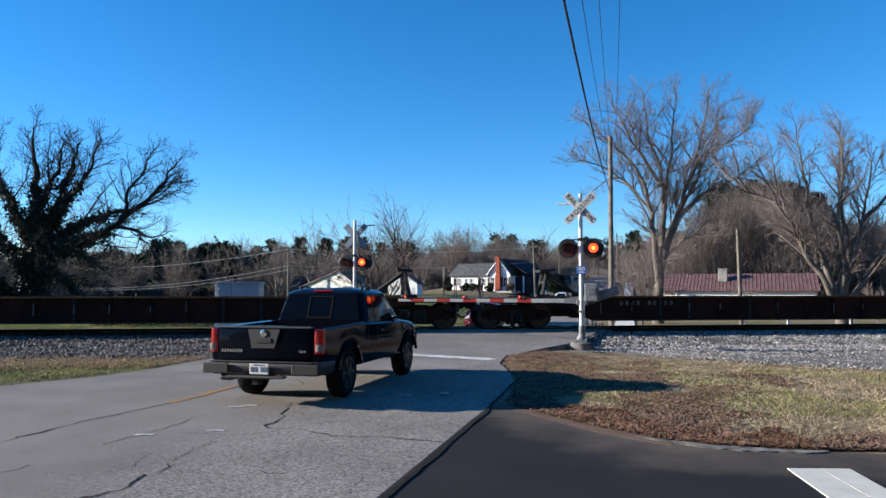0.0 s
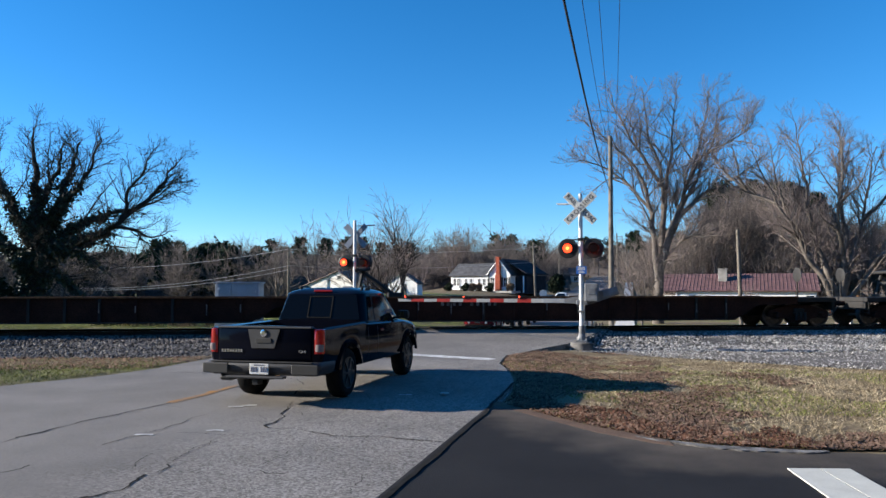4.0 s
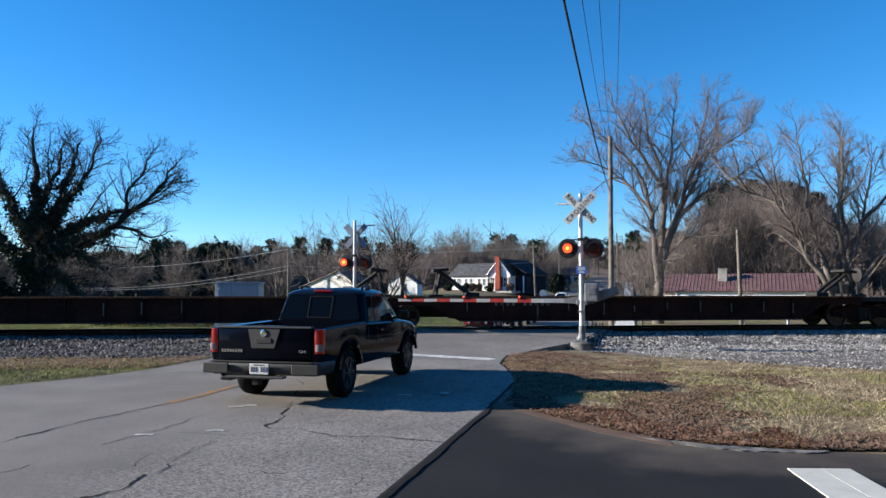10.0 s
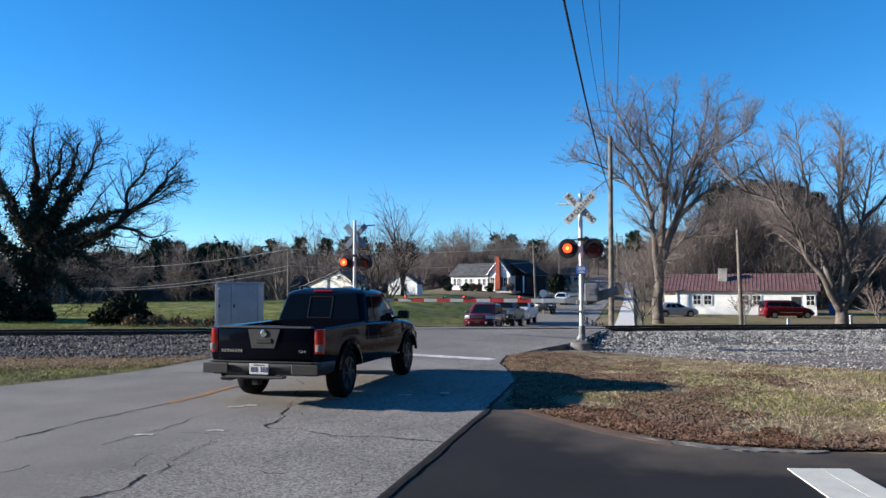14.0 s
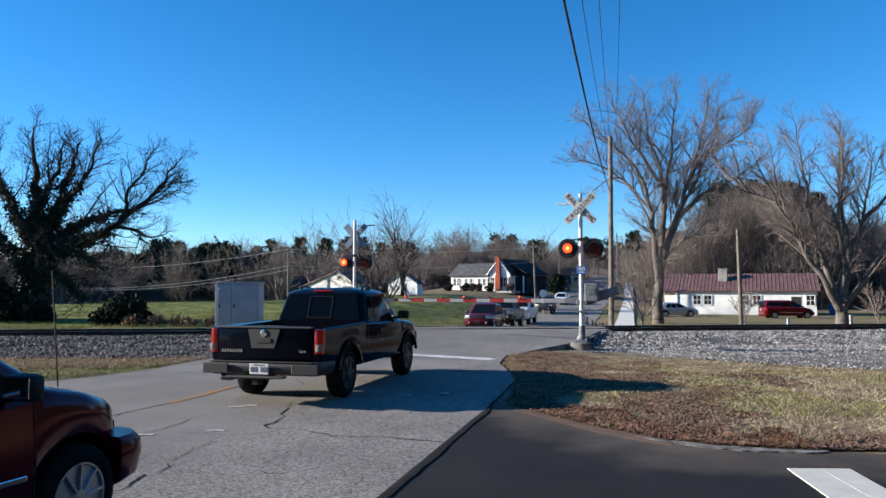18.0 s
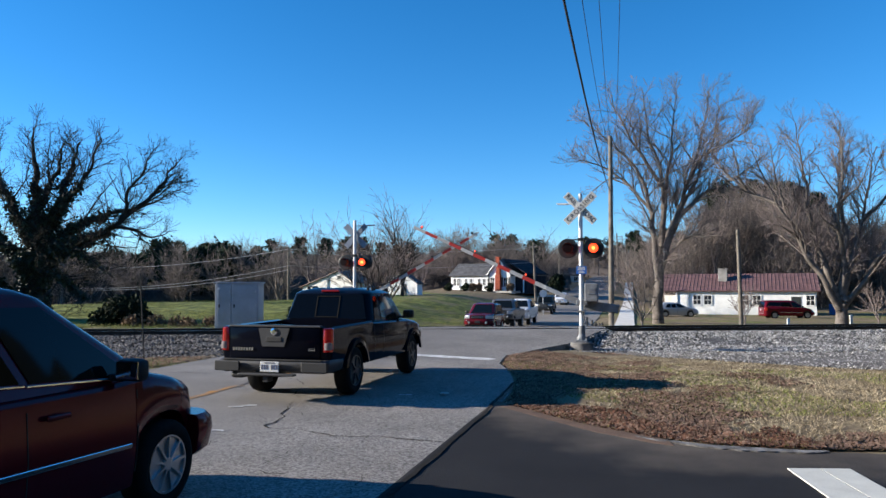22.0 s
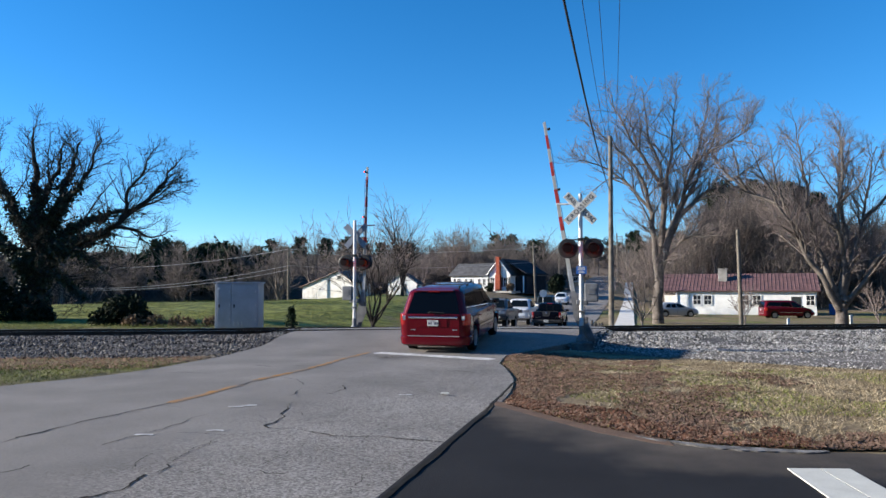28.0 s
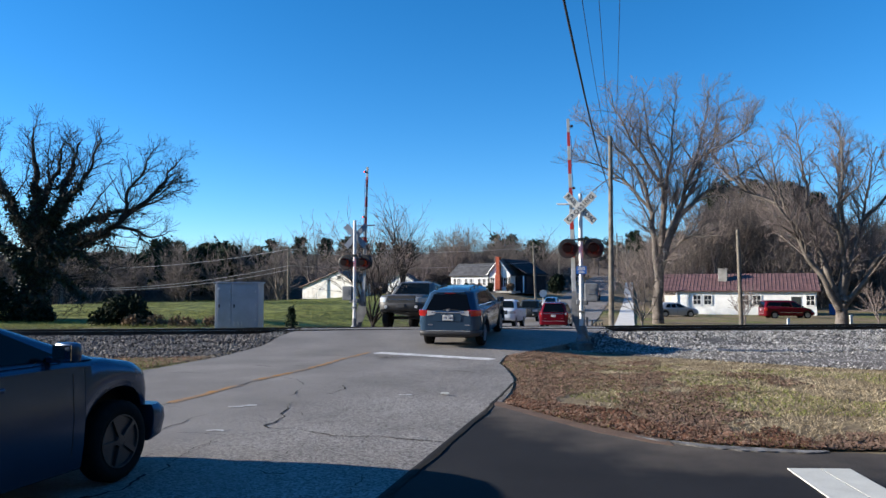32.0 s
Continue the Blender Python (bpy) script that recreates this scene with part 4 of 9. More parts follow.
def platform(car, x0, x1, seed, marks):
    """One platform from bogie centre x0 to x1: deep ribbed side sills, deck edge, end plates."""
    rnd = random.Random(seed)
    for side in (-1, 1):
        y = side * 1.22
        bm = bmesh.new()
        pts = [(x0 + 0.2, y, 1.06), (x1 - 0.2, y, 1.06), (x1 - 0.2, y, 0.82), (x1 - 1.7, y, 0.80), (x1 - 2.6, y, 0.27), (x0 + 2.6, y, 0.27), (x0 + 1.7, y, 0.80), (x0 + 0.2, y, 0.82)]
        slab(bm, pts, 0.03, (0, side, 0))
        s = part("side_sill", bm, CAR_RUST, car, "deep rust-brown side sill")
        bm = bmesh.new()
        box(bm, ((x0 + x1) / 2, y + side * 0.05, 1.08), (x1 - x0 - 0.4, 0.14, 0.045), bevel=0.008)
        part("deck_edge", bm, CAR_YELLOW, s, "faded yellowish top edge")
        bm = bmesh.new()
        box(bm, ((x0 + x1) / 2, y + side * 0.06, 0.29), (x1 - x0 - 5.2, 0.12, 0.04))
        part("bottom_flange", bm, CAR_BLACK, s)
        k = 11
        for i in range(k):
            x = lerp(x0 + 2.9, x1 - 2.9, i / (k - 1)) + rnd.uniform(-0.05, 0.05)
            bm = bmesh.new()
            slab(bm, [(x - 0.04, y + side * 0.031, 1.05), (x + 0.04, y + side * 0.031, 1.05), (x + 0.04, y + side * 0.031, 0.31), (x - 0.04, y + side * 0.031, 0.31)], 0.06, (0, side, 0))
            rb_ = part("rib", bm, (CAR_RUST, CAR_BLACK)[0 if rnd.random() < 0.75 else 1], s)
            if side < 0 and rnd.random() < 0.75:
                # a pale strip paints the highlight along the rib
                bm = bmesh.new()
                box(bm, (x - 0.01, y - 0.094, rnd.uniform(0.68, 0.8)), (0.035, 0.006, rnd.uniform(0.2, 0.42)))
                part("rib_highlight", bm, MARK_GREY, rb_, "pale highlight painted on the rib")
        if side < 0 and marks:
            x = lerp(x0, x1, 0.22)
            for i in range(10):
                if i != 4:
                    bm = bmesh.new()
                    box(bm, (x + i * 0.2, y - 0.034, 0.88), (0.10, 0.006, 0.15))
                    part("stencil_mark", bm, MARK_GREY, s)
    bm = bmesh.new()
    box(bm, ((x0 + x1) / 2, 0, 0.72), (x1 - x0 - 0.6, 0.55, 0.66), bevel=0.02)
    part("centre_sill", bm, CAR_BLACK, car)
    bm = bmesh.new()
    box(bm, ((x0 + x1) / 2, 0, 1.03), (x1 - x0 - 0.5, 2.42, 0.05))
    part("deck", bm, CAR_BLACK, car)
    for i in range(4):
        bm = bmesh.new()
        box(bm, (lerp(x0 + 2.7, x1 - 2.7, i / 3), 0, 0.62), (0.16, 2.4, 0.3))
        part("cross_bearer", bm, CAR_BLACK, car)
    # brake gear slung under the deck
    bm = bmesh.new()
    spun(bm, [(-0.62, 0.02), (-0.6, 0.17), (0.6, 0.17), (0.62, 0.02)], 14, "X")
    bmesh.ops.translate(bm, verts=bm.verts[:], vec=(lerp(x0, x1, 0.3), -1.05, 0.66))
    part("air_tank", bm, WHEEL_STEEL, car, "grey cylindrical air reservoir")


def spine_car(name_seed, bogies, hitches):
    """A car over the given bogie centres, with its own couplers."""
    g = thing("freight_car", "empty articulated container flat car, rust-brown and black, with raised trailer hitches", "freight car", None, "train cars")
    wheelsets = []
    for x in bogies:
        bogie_parts(g, x, wheelsets)
    for i, (a, b) in enumerate(zip(bogies, bogies[1:])):
        platform(g, a, b, name_seed * 10 + i, (i + name_seed) % 2 == 1)
    for x, d in hitches:
        hitch(g, x, d)
    for x, d in ((bogies[0], -1), (bogies[-1], 1)):
        bm = bmesh.new()
        box(bm, (x + d * 0.55, 0, 0.98), (1.5, 2.5, 0.16), bevel=0.02)
        box(bm, (x + d * 1.25, 0, 0.75), (0.12, 2.3, 0.3), bevel=0.02)
        p = part("end_platform", bm, CAR_BLACK, g)
        bm = bmesh.new()
        rod(bm, (x + d * 1.2, 0, 0.82), (x + d * 1.75, 0, 0.82), 0.09, n=8)
        box(bm, (x + d * 1.82, 0, 0.82), (0.26, 0.3, 0.3), bevel=0.05)
        part("coupler", bm, CAR_RUST, p)
        bm = bmesh.new()
        for k in range(8):
            f0, f1 = k / 8, (k + 1) / 8
            rod(bm, (x + d * lerp(1.3, 1.85, f0), 0.35, 0.7 - 0.35 * math.sin(f0 * 2.4)), (x + d * lerp(1.3, 1.85, f1), 0.35, 0.7 - 0.35 * math.sin(f1 * 2.4)), 0.025, n=6)
        part("brake_hose", bm, PLASTIC, p)
        bm = bmesh.new()
        for y in (-1.2, -0.8):
            rod(bm, (x + d * 1.2, y, 0.45), (x + d * 1.2, y, 1.75), 0.018, n=6)
        for z in (0.5, 0.9, 1.3, 1.7):
            rod(bm, (x + d * 1.2, -1.2, z), (x + d * 1.2, -0.8, z), 0.016, n=6)
        rod(bm, (x + d * 1.0, 0.6, 1.0), (x + d * 1.0, 0.6, 1.9), 0.03, n=6)
        spun(bm, [(x + d * 1.0 - 0.02, 0.2), (x + d * 1.0, 0.28), (x + d * 1.0 + 0.02, 0.2)], 16, "X", (0, 0.6, 1.9))
        part("handbrake_ladder", bm, CAR_BLACK, p)
    return g, wheelsets


TRAIN_SPEED = 18.2


def evenly(a, b, n):
    return [lerp(a, b, i / n) for i in range(n + 1)]


TRAIN = []   # car, wheelsets, place of its first bogie along the track at the start
HITCHES = ((-52.2, 1), (-35.0, 1), (-18.0, -1), (-1.2, -1), (3.5, 1), (20.0, 1), (36.5, 1), (53.2, 1), (69.8, 1), (89.7, 1), (123.3, -1), (141.0, -1), (145.7, 1), (163.5, 1), (179.9, -1), (181.7, 1), (197.5, -1))
for k, (a, b, n) in enumerate(((-53.0, -0.9, 3), (2.4, 85.6, 5), (89.4, 140.8, 3), (144.8, 197.3, 3))):
    car, wheels = spine_car(k, [x - a for x in evenly(a, b, n)], [(x - a, d) for x, d in HITCHES if a - 1 < x < b + 1])
    TRAIN.append((car, wheels, a))
# ---- road vehicles; local y runs forwards from the rear axle, x to the right ----


def shell(bm, top, hw, sill, wheels, arch, ends, bed=None, belt_in=0.05, n=64, rr=0.26, rf=0.5):
    """The lower body: stations from rear to front, with open wheel arches and rounded ends."""
    y0, y1 = ends
    ys = set(np.linspace(y0, y1, n)) | {y0 + rr * (1 - math.cos(a)) for a in np.linspace(0, 1.5, 8)} | {y1 - rf * 0.9 * (1 - math.cos(a)) for a in np.linspace(0, 1.5, 10)}
    for w in wheels:
        ys |= {w + arch * math.cos(a) for a in np.linspace(0.0, math.pi, 15)}
    if bed:
        ys |= {bed[0] - 0.01, bed[0], bed[1], bed[1] + 0.01}
    rows = []
    wr = wheels[0]
    for y in sorted(ys):
        zt = table(y, top)
        zb = sill + 0.12 * smooth01((y - (y1 - 0.5)) / 0.5) + 0.10 * smooth01(((y0 + 0.5) - y) / 0.5)
        for w in wheels:
            if abs(y - w) < arch:
                zb = max(zb, arch * 0.93 + math.sqrt(arch * arch - (y - w) ** 2) * 1.0 - arch * 0.05 - (arch - 0.36) * 0.3)
        k0, k1 = (y - y0) / rr, (y1 - y) / (rf * 0.9)
        h = hw
        if k0 < 1:
            h -= rr * (1 - math.sqrt(max(0, 1 - (1 - k0) ** 2)))
        if k1 < 1:
            h -= rf * 0.8 * (1 - math.sqrt(max(0, 1 - (1 - k1) ** 2)))
        zb = min(zb, zt - 0.12)
        hh = zt - zb
        if bed and bed[0] <= y <= bed[1]:
            half = [(0, bed[2]), (h - 0.13, bed[2]), (h - 0.12, zt - 0.01), (h - 0.03, zt), (h - 0.005, zt - 0.03)]
        else:
            half = [(0, zt + 0.035), (h * 0.5, zt + 0.028), (h * 0.84, zt + 0.005), (h - belt_in - 0.02, zt - 0.012), (h - belt_in * 0.55, zt - 0.05)]
        half += [(h - 0.012, zb + hh * 0.7), (h, zb + hh * 0.5), (h - 0.01, zb + hh * 0.25), (h - 0.035, zb + 0.03), (h - 0.05, zb), (h - 0.28, zb + 0.01)]
        rows.append([bm.verts.new((x, y, z)) for x, z in half[::-1]] + [bm.verts.new((-x, y, z)) for x, z in half[1:]])
    for a, b in zip(rows, rows[1:]):
        for i in range(len(a) - 1):
            bm.faces.new((a[i], b[i], b[i + 1], a[i + 1]))
    bm.faces.new(rows[0])
    bm.faces.new(rows[-1][::-1])
    return bm


def ring_loft(bm, levels, k=6):
    """Stacked rounded rectangles: levels of (z, rear, front, half width, rear corner radius, front corner radius)."""
    rings = []
    for z, ya, yb, w, r0, r1 in levels:
        ring = []
        for cx, cy, a0, r in ((w - r1, yb - r1, 0, r1), (-w + r1, yb - r1, 90, r1), (-w + r0, ya + r0, 180, r0), (w - r0, ya + r0, 270, r0)):
            for i in range(k):
                a = radians(a0 + 90 * i / (k - 1))
                ring.append(bm.verts.new((cx + r * math.cos(a), cy + r * math.sin(a), z)))
        rings.append(ring)
    n = len(rings[0])
    for a, b in zip(rings, rings[1:]):
        for i in range(n):
            bm.faces.new((a[i], a[(i + 1) % n], b[(i + 1) % n], b[i]))
    bm.faces.new(rings[0][::-1])
    bm.faces.new(rings[-1])
    bmesh.ops.recalc_face_normals(bm, faces=bm.faces[:])
    return bm


def corner_patch(bm, side, z0, z1, x_in, y_fwd, hw, y0, r, off, front=False):
    """A lens or panel wrapped round a rear corner, or a front one, of the body's plan."""
    d = -1 if front else 1
    path = [((x_in, y0), (0, -d)), ((lerp(x_in, hw - r, 0.5), y0), (0, -d))] if x_in < hw - r else []
    for i in range(7):
        a = radians(90 * i / 6)
        px, py = hw - r + r * math.sin(a), y0 + d * r * (1 - math.cos(a))
        if px >= x_in - 1e-4 and not (0 < y_fwd < abs(py - y0)):
            path.append(((px, py), (math.sin(a), -d * math.cos(a))))
    if not 0 < y_fwd < r:
        path.append(((hw, y0 + d * max(y_fwd, r + 0.01)), (1, 0)))
    rows = []
    for z, o in ((z0, -0.012), (z0 + 0.012, off * 0.8), ((z0 + z1) / 2, off), (z1 - 0.012, off * 0.8), (z1, -0.012)):
        row = []
        for i, ((px, py), (nx, ny)) in enumerate(path):
            oo = -0.012 if i in (0, len(path) - 1) else o
            row.append(bm.verts.new((side * (px + nx * oo), py + ny * oo, z)))
        rows.append(row)
    for a, b in zip(rows, rows[1:]):
        for i in range(len(a) - 1):
            bm.faces.new((a[i], a[i + 1], b[i + 1], b[i]))
    bmesh.ops.recalc_face_normals(bm, faces=bm.faces[:])
    return bm


def cabin(bm, lo, hi, zl, zh, wl, wh, r=0.2, crown=0.05):
    """The upper body: rounded rings from the belt line to the roof. lo, hi: (rear, front) of its foot and its top."""
    levels = [(0, 0), (0.25, 0.25), (0.5, 0.5), (0.75, 0.75), (0.88, 0.89), (0.95, 0.965), (1.0, 1.0)]
    rings = []
    for v, z in levels:
        ya, yb = lerp(lo[0], hi[0], v), lerp(lo[1], hi[1], v)
        w = lerp(wl, wh, v)
        sink = 0.0 if v < 0.9 else (v - 0.9) * 1.1
        ya, yb, w = ya + sink, yb - sink, w - sink * 0.9
        ring = []
        for cx, cy, a0 in ((w - r, yb - r, 0), (-w + r, yb - r, 90), (-w + r, ya + r, 180), (w - r, ya + r, 270)):
            for k in range(5):
                a = radians(a0 + 90 * k / 4)
                ring.append(bm.verts.new((cx + r * math.cos(a), cy + r * math.sin(a), lerp(zl, zh, z))))
        rings.append(ring)
    n = len(rings[0])
    for a, b in zip(rings, rings[1:]):
        for i in range(n):
            bm.faces.new((a[i], a[(i + 1) % n], b[(i + 1) % n], b[i]))
    ya, yb = hi[0] + 0.12, hi[1] - 0.12
    inner = [bm.verts.new((v.co.x * 0.72, lerp((hi[0] + hi[1]) / 2, v.co.y, 0.78), zh + crown * 0.8)) for v in rings[-1]]
    for i in range(n):
        bm.faces.new((rings[-1][i], rings[-1][(i + 1) % n], inner[(i + 1) % n], inner[i]))
    bm.faces.new(inner)
    return bm


def wheel(parent, x, y, r, width, rim_mat, spokes, side, name="wheel"):
    w = width / 2
    bm = bmesh.new()
    spun(bm, [(-w * 0.15, r * 0.2), (-w * 0.2, r * 0.62), (w * 0.2, r * 0.62), (w * 0.15, r * 0.2)], 20, "X")
    hub = part(name, bm, TYRE, parent)
    bm = bmesh.new()
    spun(bm, [(-w * 0.8, r * 0.62), (-w * 0.98, r * 0.72), (-w, r * 0.84), (-w * 0.85, r * 0.96), (-w * 0.6, r), (w * 0.6, r), (w * 0.85, r * 0.96), (w, r * 0.84), (w * 0.98, r * 0.72), (w * 0.8, r * 0.62), (-w * 0.8, r * 0.62)], 32, "X")
    part("tyre", bm, TYRE, hub, smooth=50)
    bm = bmesh.new()
    o = side * w
    spun(bm, [(o * 0.75, r * 0.60), (o * 0.95, r * 0.655), (o * 0.95, r * 0.62), (o * 0.6, r * 0.585)], 28, "X")
    for i in range(spokes):
        a = 2 * math.pi * i / spokes
        d = Vector((0, math.cos(a), math.sin(a)))
        t = Vector((0, -math.sin(a), math.cos(a)))
        p0, p1 = d * r * 0.12, d * r * 0.61
        wd0, wd1 = r * (0.02 if spokes > 7 else 0.045), r * (0.03 if spokes > 7 else 0.065)
        slab(bm, [p0 - t * wd0 + Vector((o * 0.78, 0, 0)), p1 - t * wd1 + Vector((o * 0.72, 0, 0)), p1 + t * wd1 + Vector((o * 0.72, 0, 0)), p0 + t * wd0 + Vector((o * 0.78, 0, 0))], 0.025, (side, 0, 0))
    rim = part("rim", bm, rim_mat, hub, "%d-spoke wheel rim" % spokes)
    bm = bmesh.new()
    spun(bm, [(o * 0.75, r * 0.17), (o * 0.98, r * 0.15), (o * 1.0, r * 0.08)], 16, "X")
    part("hub_cap", bm, rim_mat, hub)
    hub.matrix_local = pose(x, y, r)
    return hub


def vehicle(name, label, category, v, m=None, group=""):
    """A vehicle from its table of sizes v."""
    g = thing(name, label, category, m, group)
    hw, wb, r = v["hw"], v["wb"], v["r"]
    y0, y1 = -v["ro"], wb + v["fo"]
    body_mat = v["paint"]
    arch = r + v.get("arch_gap", 0.07)
    rr, rf = v.get("rr", 0.26), v.get("rf", 0.55)
    bm = shell(bmesh.new(), v["top"], hw, v["sill"], (0.0, wb), arch, (y0 + 0.06, y1 - 0.04), v.get("bed"), rr=rr, rf=rf)
    bmesh.ops.recalc_face_normals(bm, faces=bm.faces[:])
    body = part("body", bm, body_mat, g, v.get("body_label", ""), 38)
    lo, hi, zl, zh = v["lo"], v["hi"], v["zl"], v["zh"]
    wl, wh = hw - 0.07, v.get("wh", hw - 0.24)
    bm = cabin(bmesh.new(), lo, hi, zl, zh, wl, wh)
    bmesh.ops.recalc_face_normals(bm, faces=bm.faces[:])
    roof = part("cabin", bm, body_mat, g, "", 38)
    # underbody
    bm = bmesh.new()
    box(bm, (0, (y0 + y1) / 2, v["sill"] + 0.16), (2 * hw - 0.62, y1 - y0 - 0.4, 0.3))
    box(bm, (0, wb / 2, v["sill"] + 0.08), (2 * hw - 0.12, wb - 2 * arch - 0.02, 0.14))
    for wy in (0, wb):
        rod(bm, (-hw + 0.25, wy, r), (hw - 0.25, wy, r), 0.06, n=8)
        box(bm, (0, wy, v["sill"] + 0.34), (2 * hw - 0.64, 2 * arch, 0.5))
    rod(bm, (0.5, y0 + 0.12, v["sill"] + 0.02), (0.5, y0 + 0.7, v["sill"] + 0.05), 0.03, n=8)
    part("underbody", bm, PLASTIC, g, "black underbody")

    def side_pt(side, y, k, out=0.0):
        return Vector((side * (lerp(wl, wh, k) + out), y, lerp(zl, zh, k)))

    # side windows between pillars
    for side in (-1, 1):
        for a0, a1, b0, b1, glass in v["windows"]:
            kick = v.get("kick", 0.0)
            ka, kb = 0.06 + kick * (2.5 - a0), 0.06 + kick * (2.5 - a1)
            pts = [side_pt(side, a0, ka), side_pt(side, a1, kb), side_pt(side, b1, 0.80), side_pt(side, b0, 0.80)]
            bm = bmesh.new()
            nrm = Vector((side * (zh - zl), 0, wl - wh))
            slab(bm, [p - nrm.normalized() * 0.004 for p in pts], 0.012, nrm)
            part("side_window", bm, glass, roof)
            if v.get("chrome"):
                bm = bmesh.new()
                q0, q1 = side_pt(side, a0 - 0.03, ka - 0.025), side_pt(side, a1 + 0.03, kb - 0.025)
                rod(bm, q0 + nrm.normalized() * 0.006, q1 + nrm.normalized() * 0.006, 0.009, n=6)
                part("window_trim", bm, CHROME, roof, "bright window trim")
        # mirror
        my = v["mirror"]
        bm = bmesh.new()
        box(bm, (side * (hw + 0.10), my, zl + 0.10), (0.22, 0.12, 0.16), pose(0, 0, 0, 0, 0, side * -8), bevel=0.04)
        box(bm, (side * (hw - 0.02), my, zl + 0.04), (0.14, 0.07, 0.05), bevel=0.015)
        mi = part("door_mirror", bm, v.get("mirror_mat", body_mat), g, "", 40)
        bm = bmesh.new()
        box(bm, (side * (hw + 0.10), my - 0.062, zl + 0.10), (0.18, 0.006, 0.12))
        part("mirror_glass", bm, CHROME, mi)
        # doors: seams, handles
        for ys in v["seams"]:
            zt = table(ys, v["top"])
            bm = bmesh.new()
            hh = zt - v["sill"]
            line = [(hw + dx + 0.0015, v["sill"] + hh * k) for k, dx in ((0.14, -0.024), (0.25, -0.01), (0.5, 0.0), (0.7, -0.012), (0.88, -0.022))]
            for (xa, za), (xb, zb_) in zip(line, line[1:]):
                slab(bm, [(side * (xa - 0.006), ys - 0.004, za), (side * (xa - 0.006), ys + 0.004, za), (side * (xb - 0.006), ys + 0.004, zb_), (side * (xb - 0.006), ys - 0.004, zb_)], 0.007, (side, 0, 0))
            part("door_seam", bm, PLASTIC, body)
        for yh in v["handles"]:
            bm = bmesh.new()
            box(bm, (side * (hw + 0.012), yh, zl - 0.14), (0.035, 0.19, 0.035), bevel=0.012)
            part("door_handle", bm, v.get("handle_mat", body_mat), body)
        if v.get("side_trim"):
            bm = bmesh.new()
            box(bm, (side * (hw + 0.004), wb / 2, v["side_trim"]), (0.02, wb - 2 * arch - 0.12, 0.035), pose(0, 0, 0, -1.2, 0, 0), bevel=0.006)
            part("side_moulding", bm, CHROME, body, "bright side moulding")
        if v.get("flare"):
            for wy in (0.0, wb):
                bm = bmesh.new()
                n = 16
                ring = []
                for i in range(n + 1):
                    a = math.pi * (-0.02 + 1.04 * i / n)
                    for rad, xx in ((arch + 0.0, hw - 0.02), (arch + 0.01, hw + 0.03), (arch + 0.075, hw + 0.022), (arch + 0.08, hw - 0.03)):
                        ring.append(bm.verts.new((side * xx, wy + rad * math.cos(a), max(v["sill"] + 0.02, r - 0.01 + (rad) * math.sin(a)))))
                for i in range(n):
                    for k in range(3):
                        bm.faces.new([ring[j] for j in (4 * i + k, 4 * i + k + 1, 4 * i + k + 5, 4 * i + k + 4)])
                bmesh.ops.recalc_face_normals(bm, faces=bm.faces[:])
                part("wheel_flare", bm, v["flare"], body, "", 50)
        # roof rails
        if v.get("rails"):
            bm = bmesh.new()
            xr = side * (wh - 0.14)
            rod(bm, (xr, hi[0] + 0.35, zh + 0.058), (xr, hi[1] - 0.45, zh + 0.058), 0.014, n=8)
            for yy in (hi[0] + 0.36, (hi[0] + hi[1]) / 2, hi[1] - 0.46):
                box(bm, (xr, yy, zh + 0.025), (0.03, 0.09, 0.07), bevel=0.008)
            part("roof_rail", bm, PLASTIC, roof, "black roof rail")
    if v.get("rails") == 2:
        for yy in (lerp(hi[0], hi[1], 0.3), lerp(hi[0], hi[1], 0.72)):
            bm = bmesh.new()
            rod(bm, (-wh + 0.14, yy, zh + 0.07), (wh - 0.14, yy, zh + 0.07), 0.014, n=8)
            part("cross_bar", bm, PLASTIC, roof)

    # windscreen and rear window
    def end_pane(front, x, k0, k1, glass, nm, shrink=0.17):
        ya, yb = (lo[1], hi[1]) if front else (lo[0], hi[0])
        d = 1 if front else -1
        bm = bmesh.new()
        w0, w1 = (lerp(wl, wh, k0) - shrink) * x, (lerp(wl, wh, k1) - shrink - 0.02) * x
        pts = [(-w0, lerp(ya, yb, k0), lerp(zl, zh, k0)), (w0, lerp(ya, yb, k0), lerp(zl, zh, k0)), (w1, lerp(ya, yb, k1), lerp(zl, zh, k1)), (-w1, lerp(ya, yb, k1), lerp(zl, zh, k1))]
        nrm = Vector((0, d * (zh - zl), (yb - ya) * -d * (1 if front else 1)))
        nrm = Vector((0, d * (zh - zl), -d * (yb - ya)))
        slab(bm, [Vector(p) - nrm.normalized() * 0.004 for p in pts], 0.012, nrm)
        return part(nm, bm, glass, roof)

    end_pane(True, 1.0, 0.04, 0.88, GLASS_CLEAR, "windscreen")
    rk = v.get("rear_pane", (0.1, 0.86))
    rear = end_pane(False, 1.0, rk[0], rk[1], v.get("rear_glass", GLASS), "rear_window", v.get("rear_trim", 0.17))
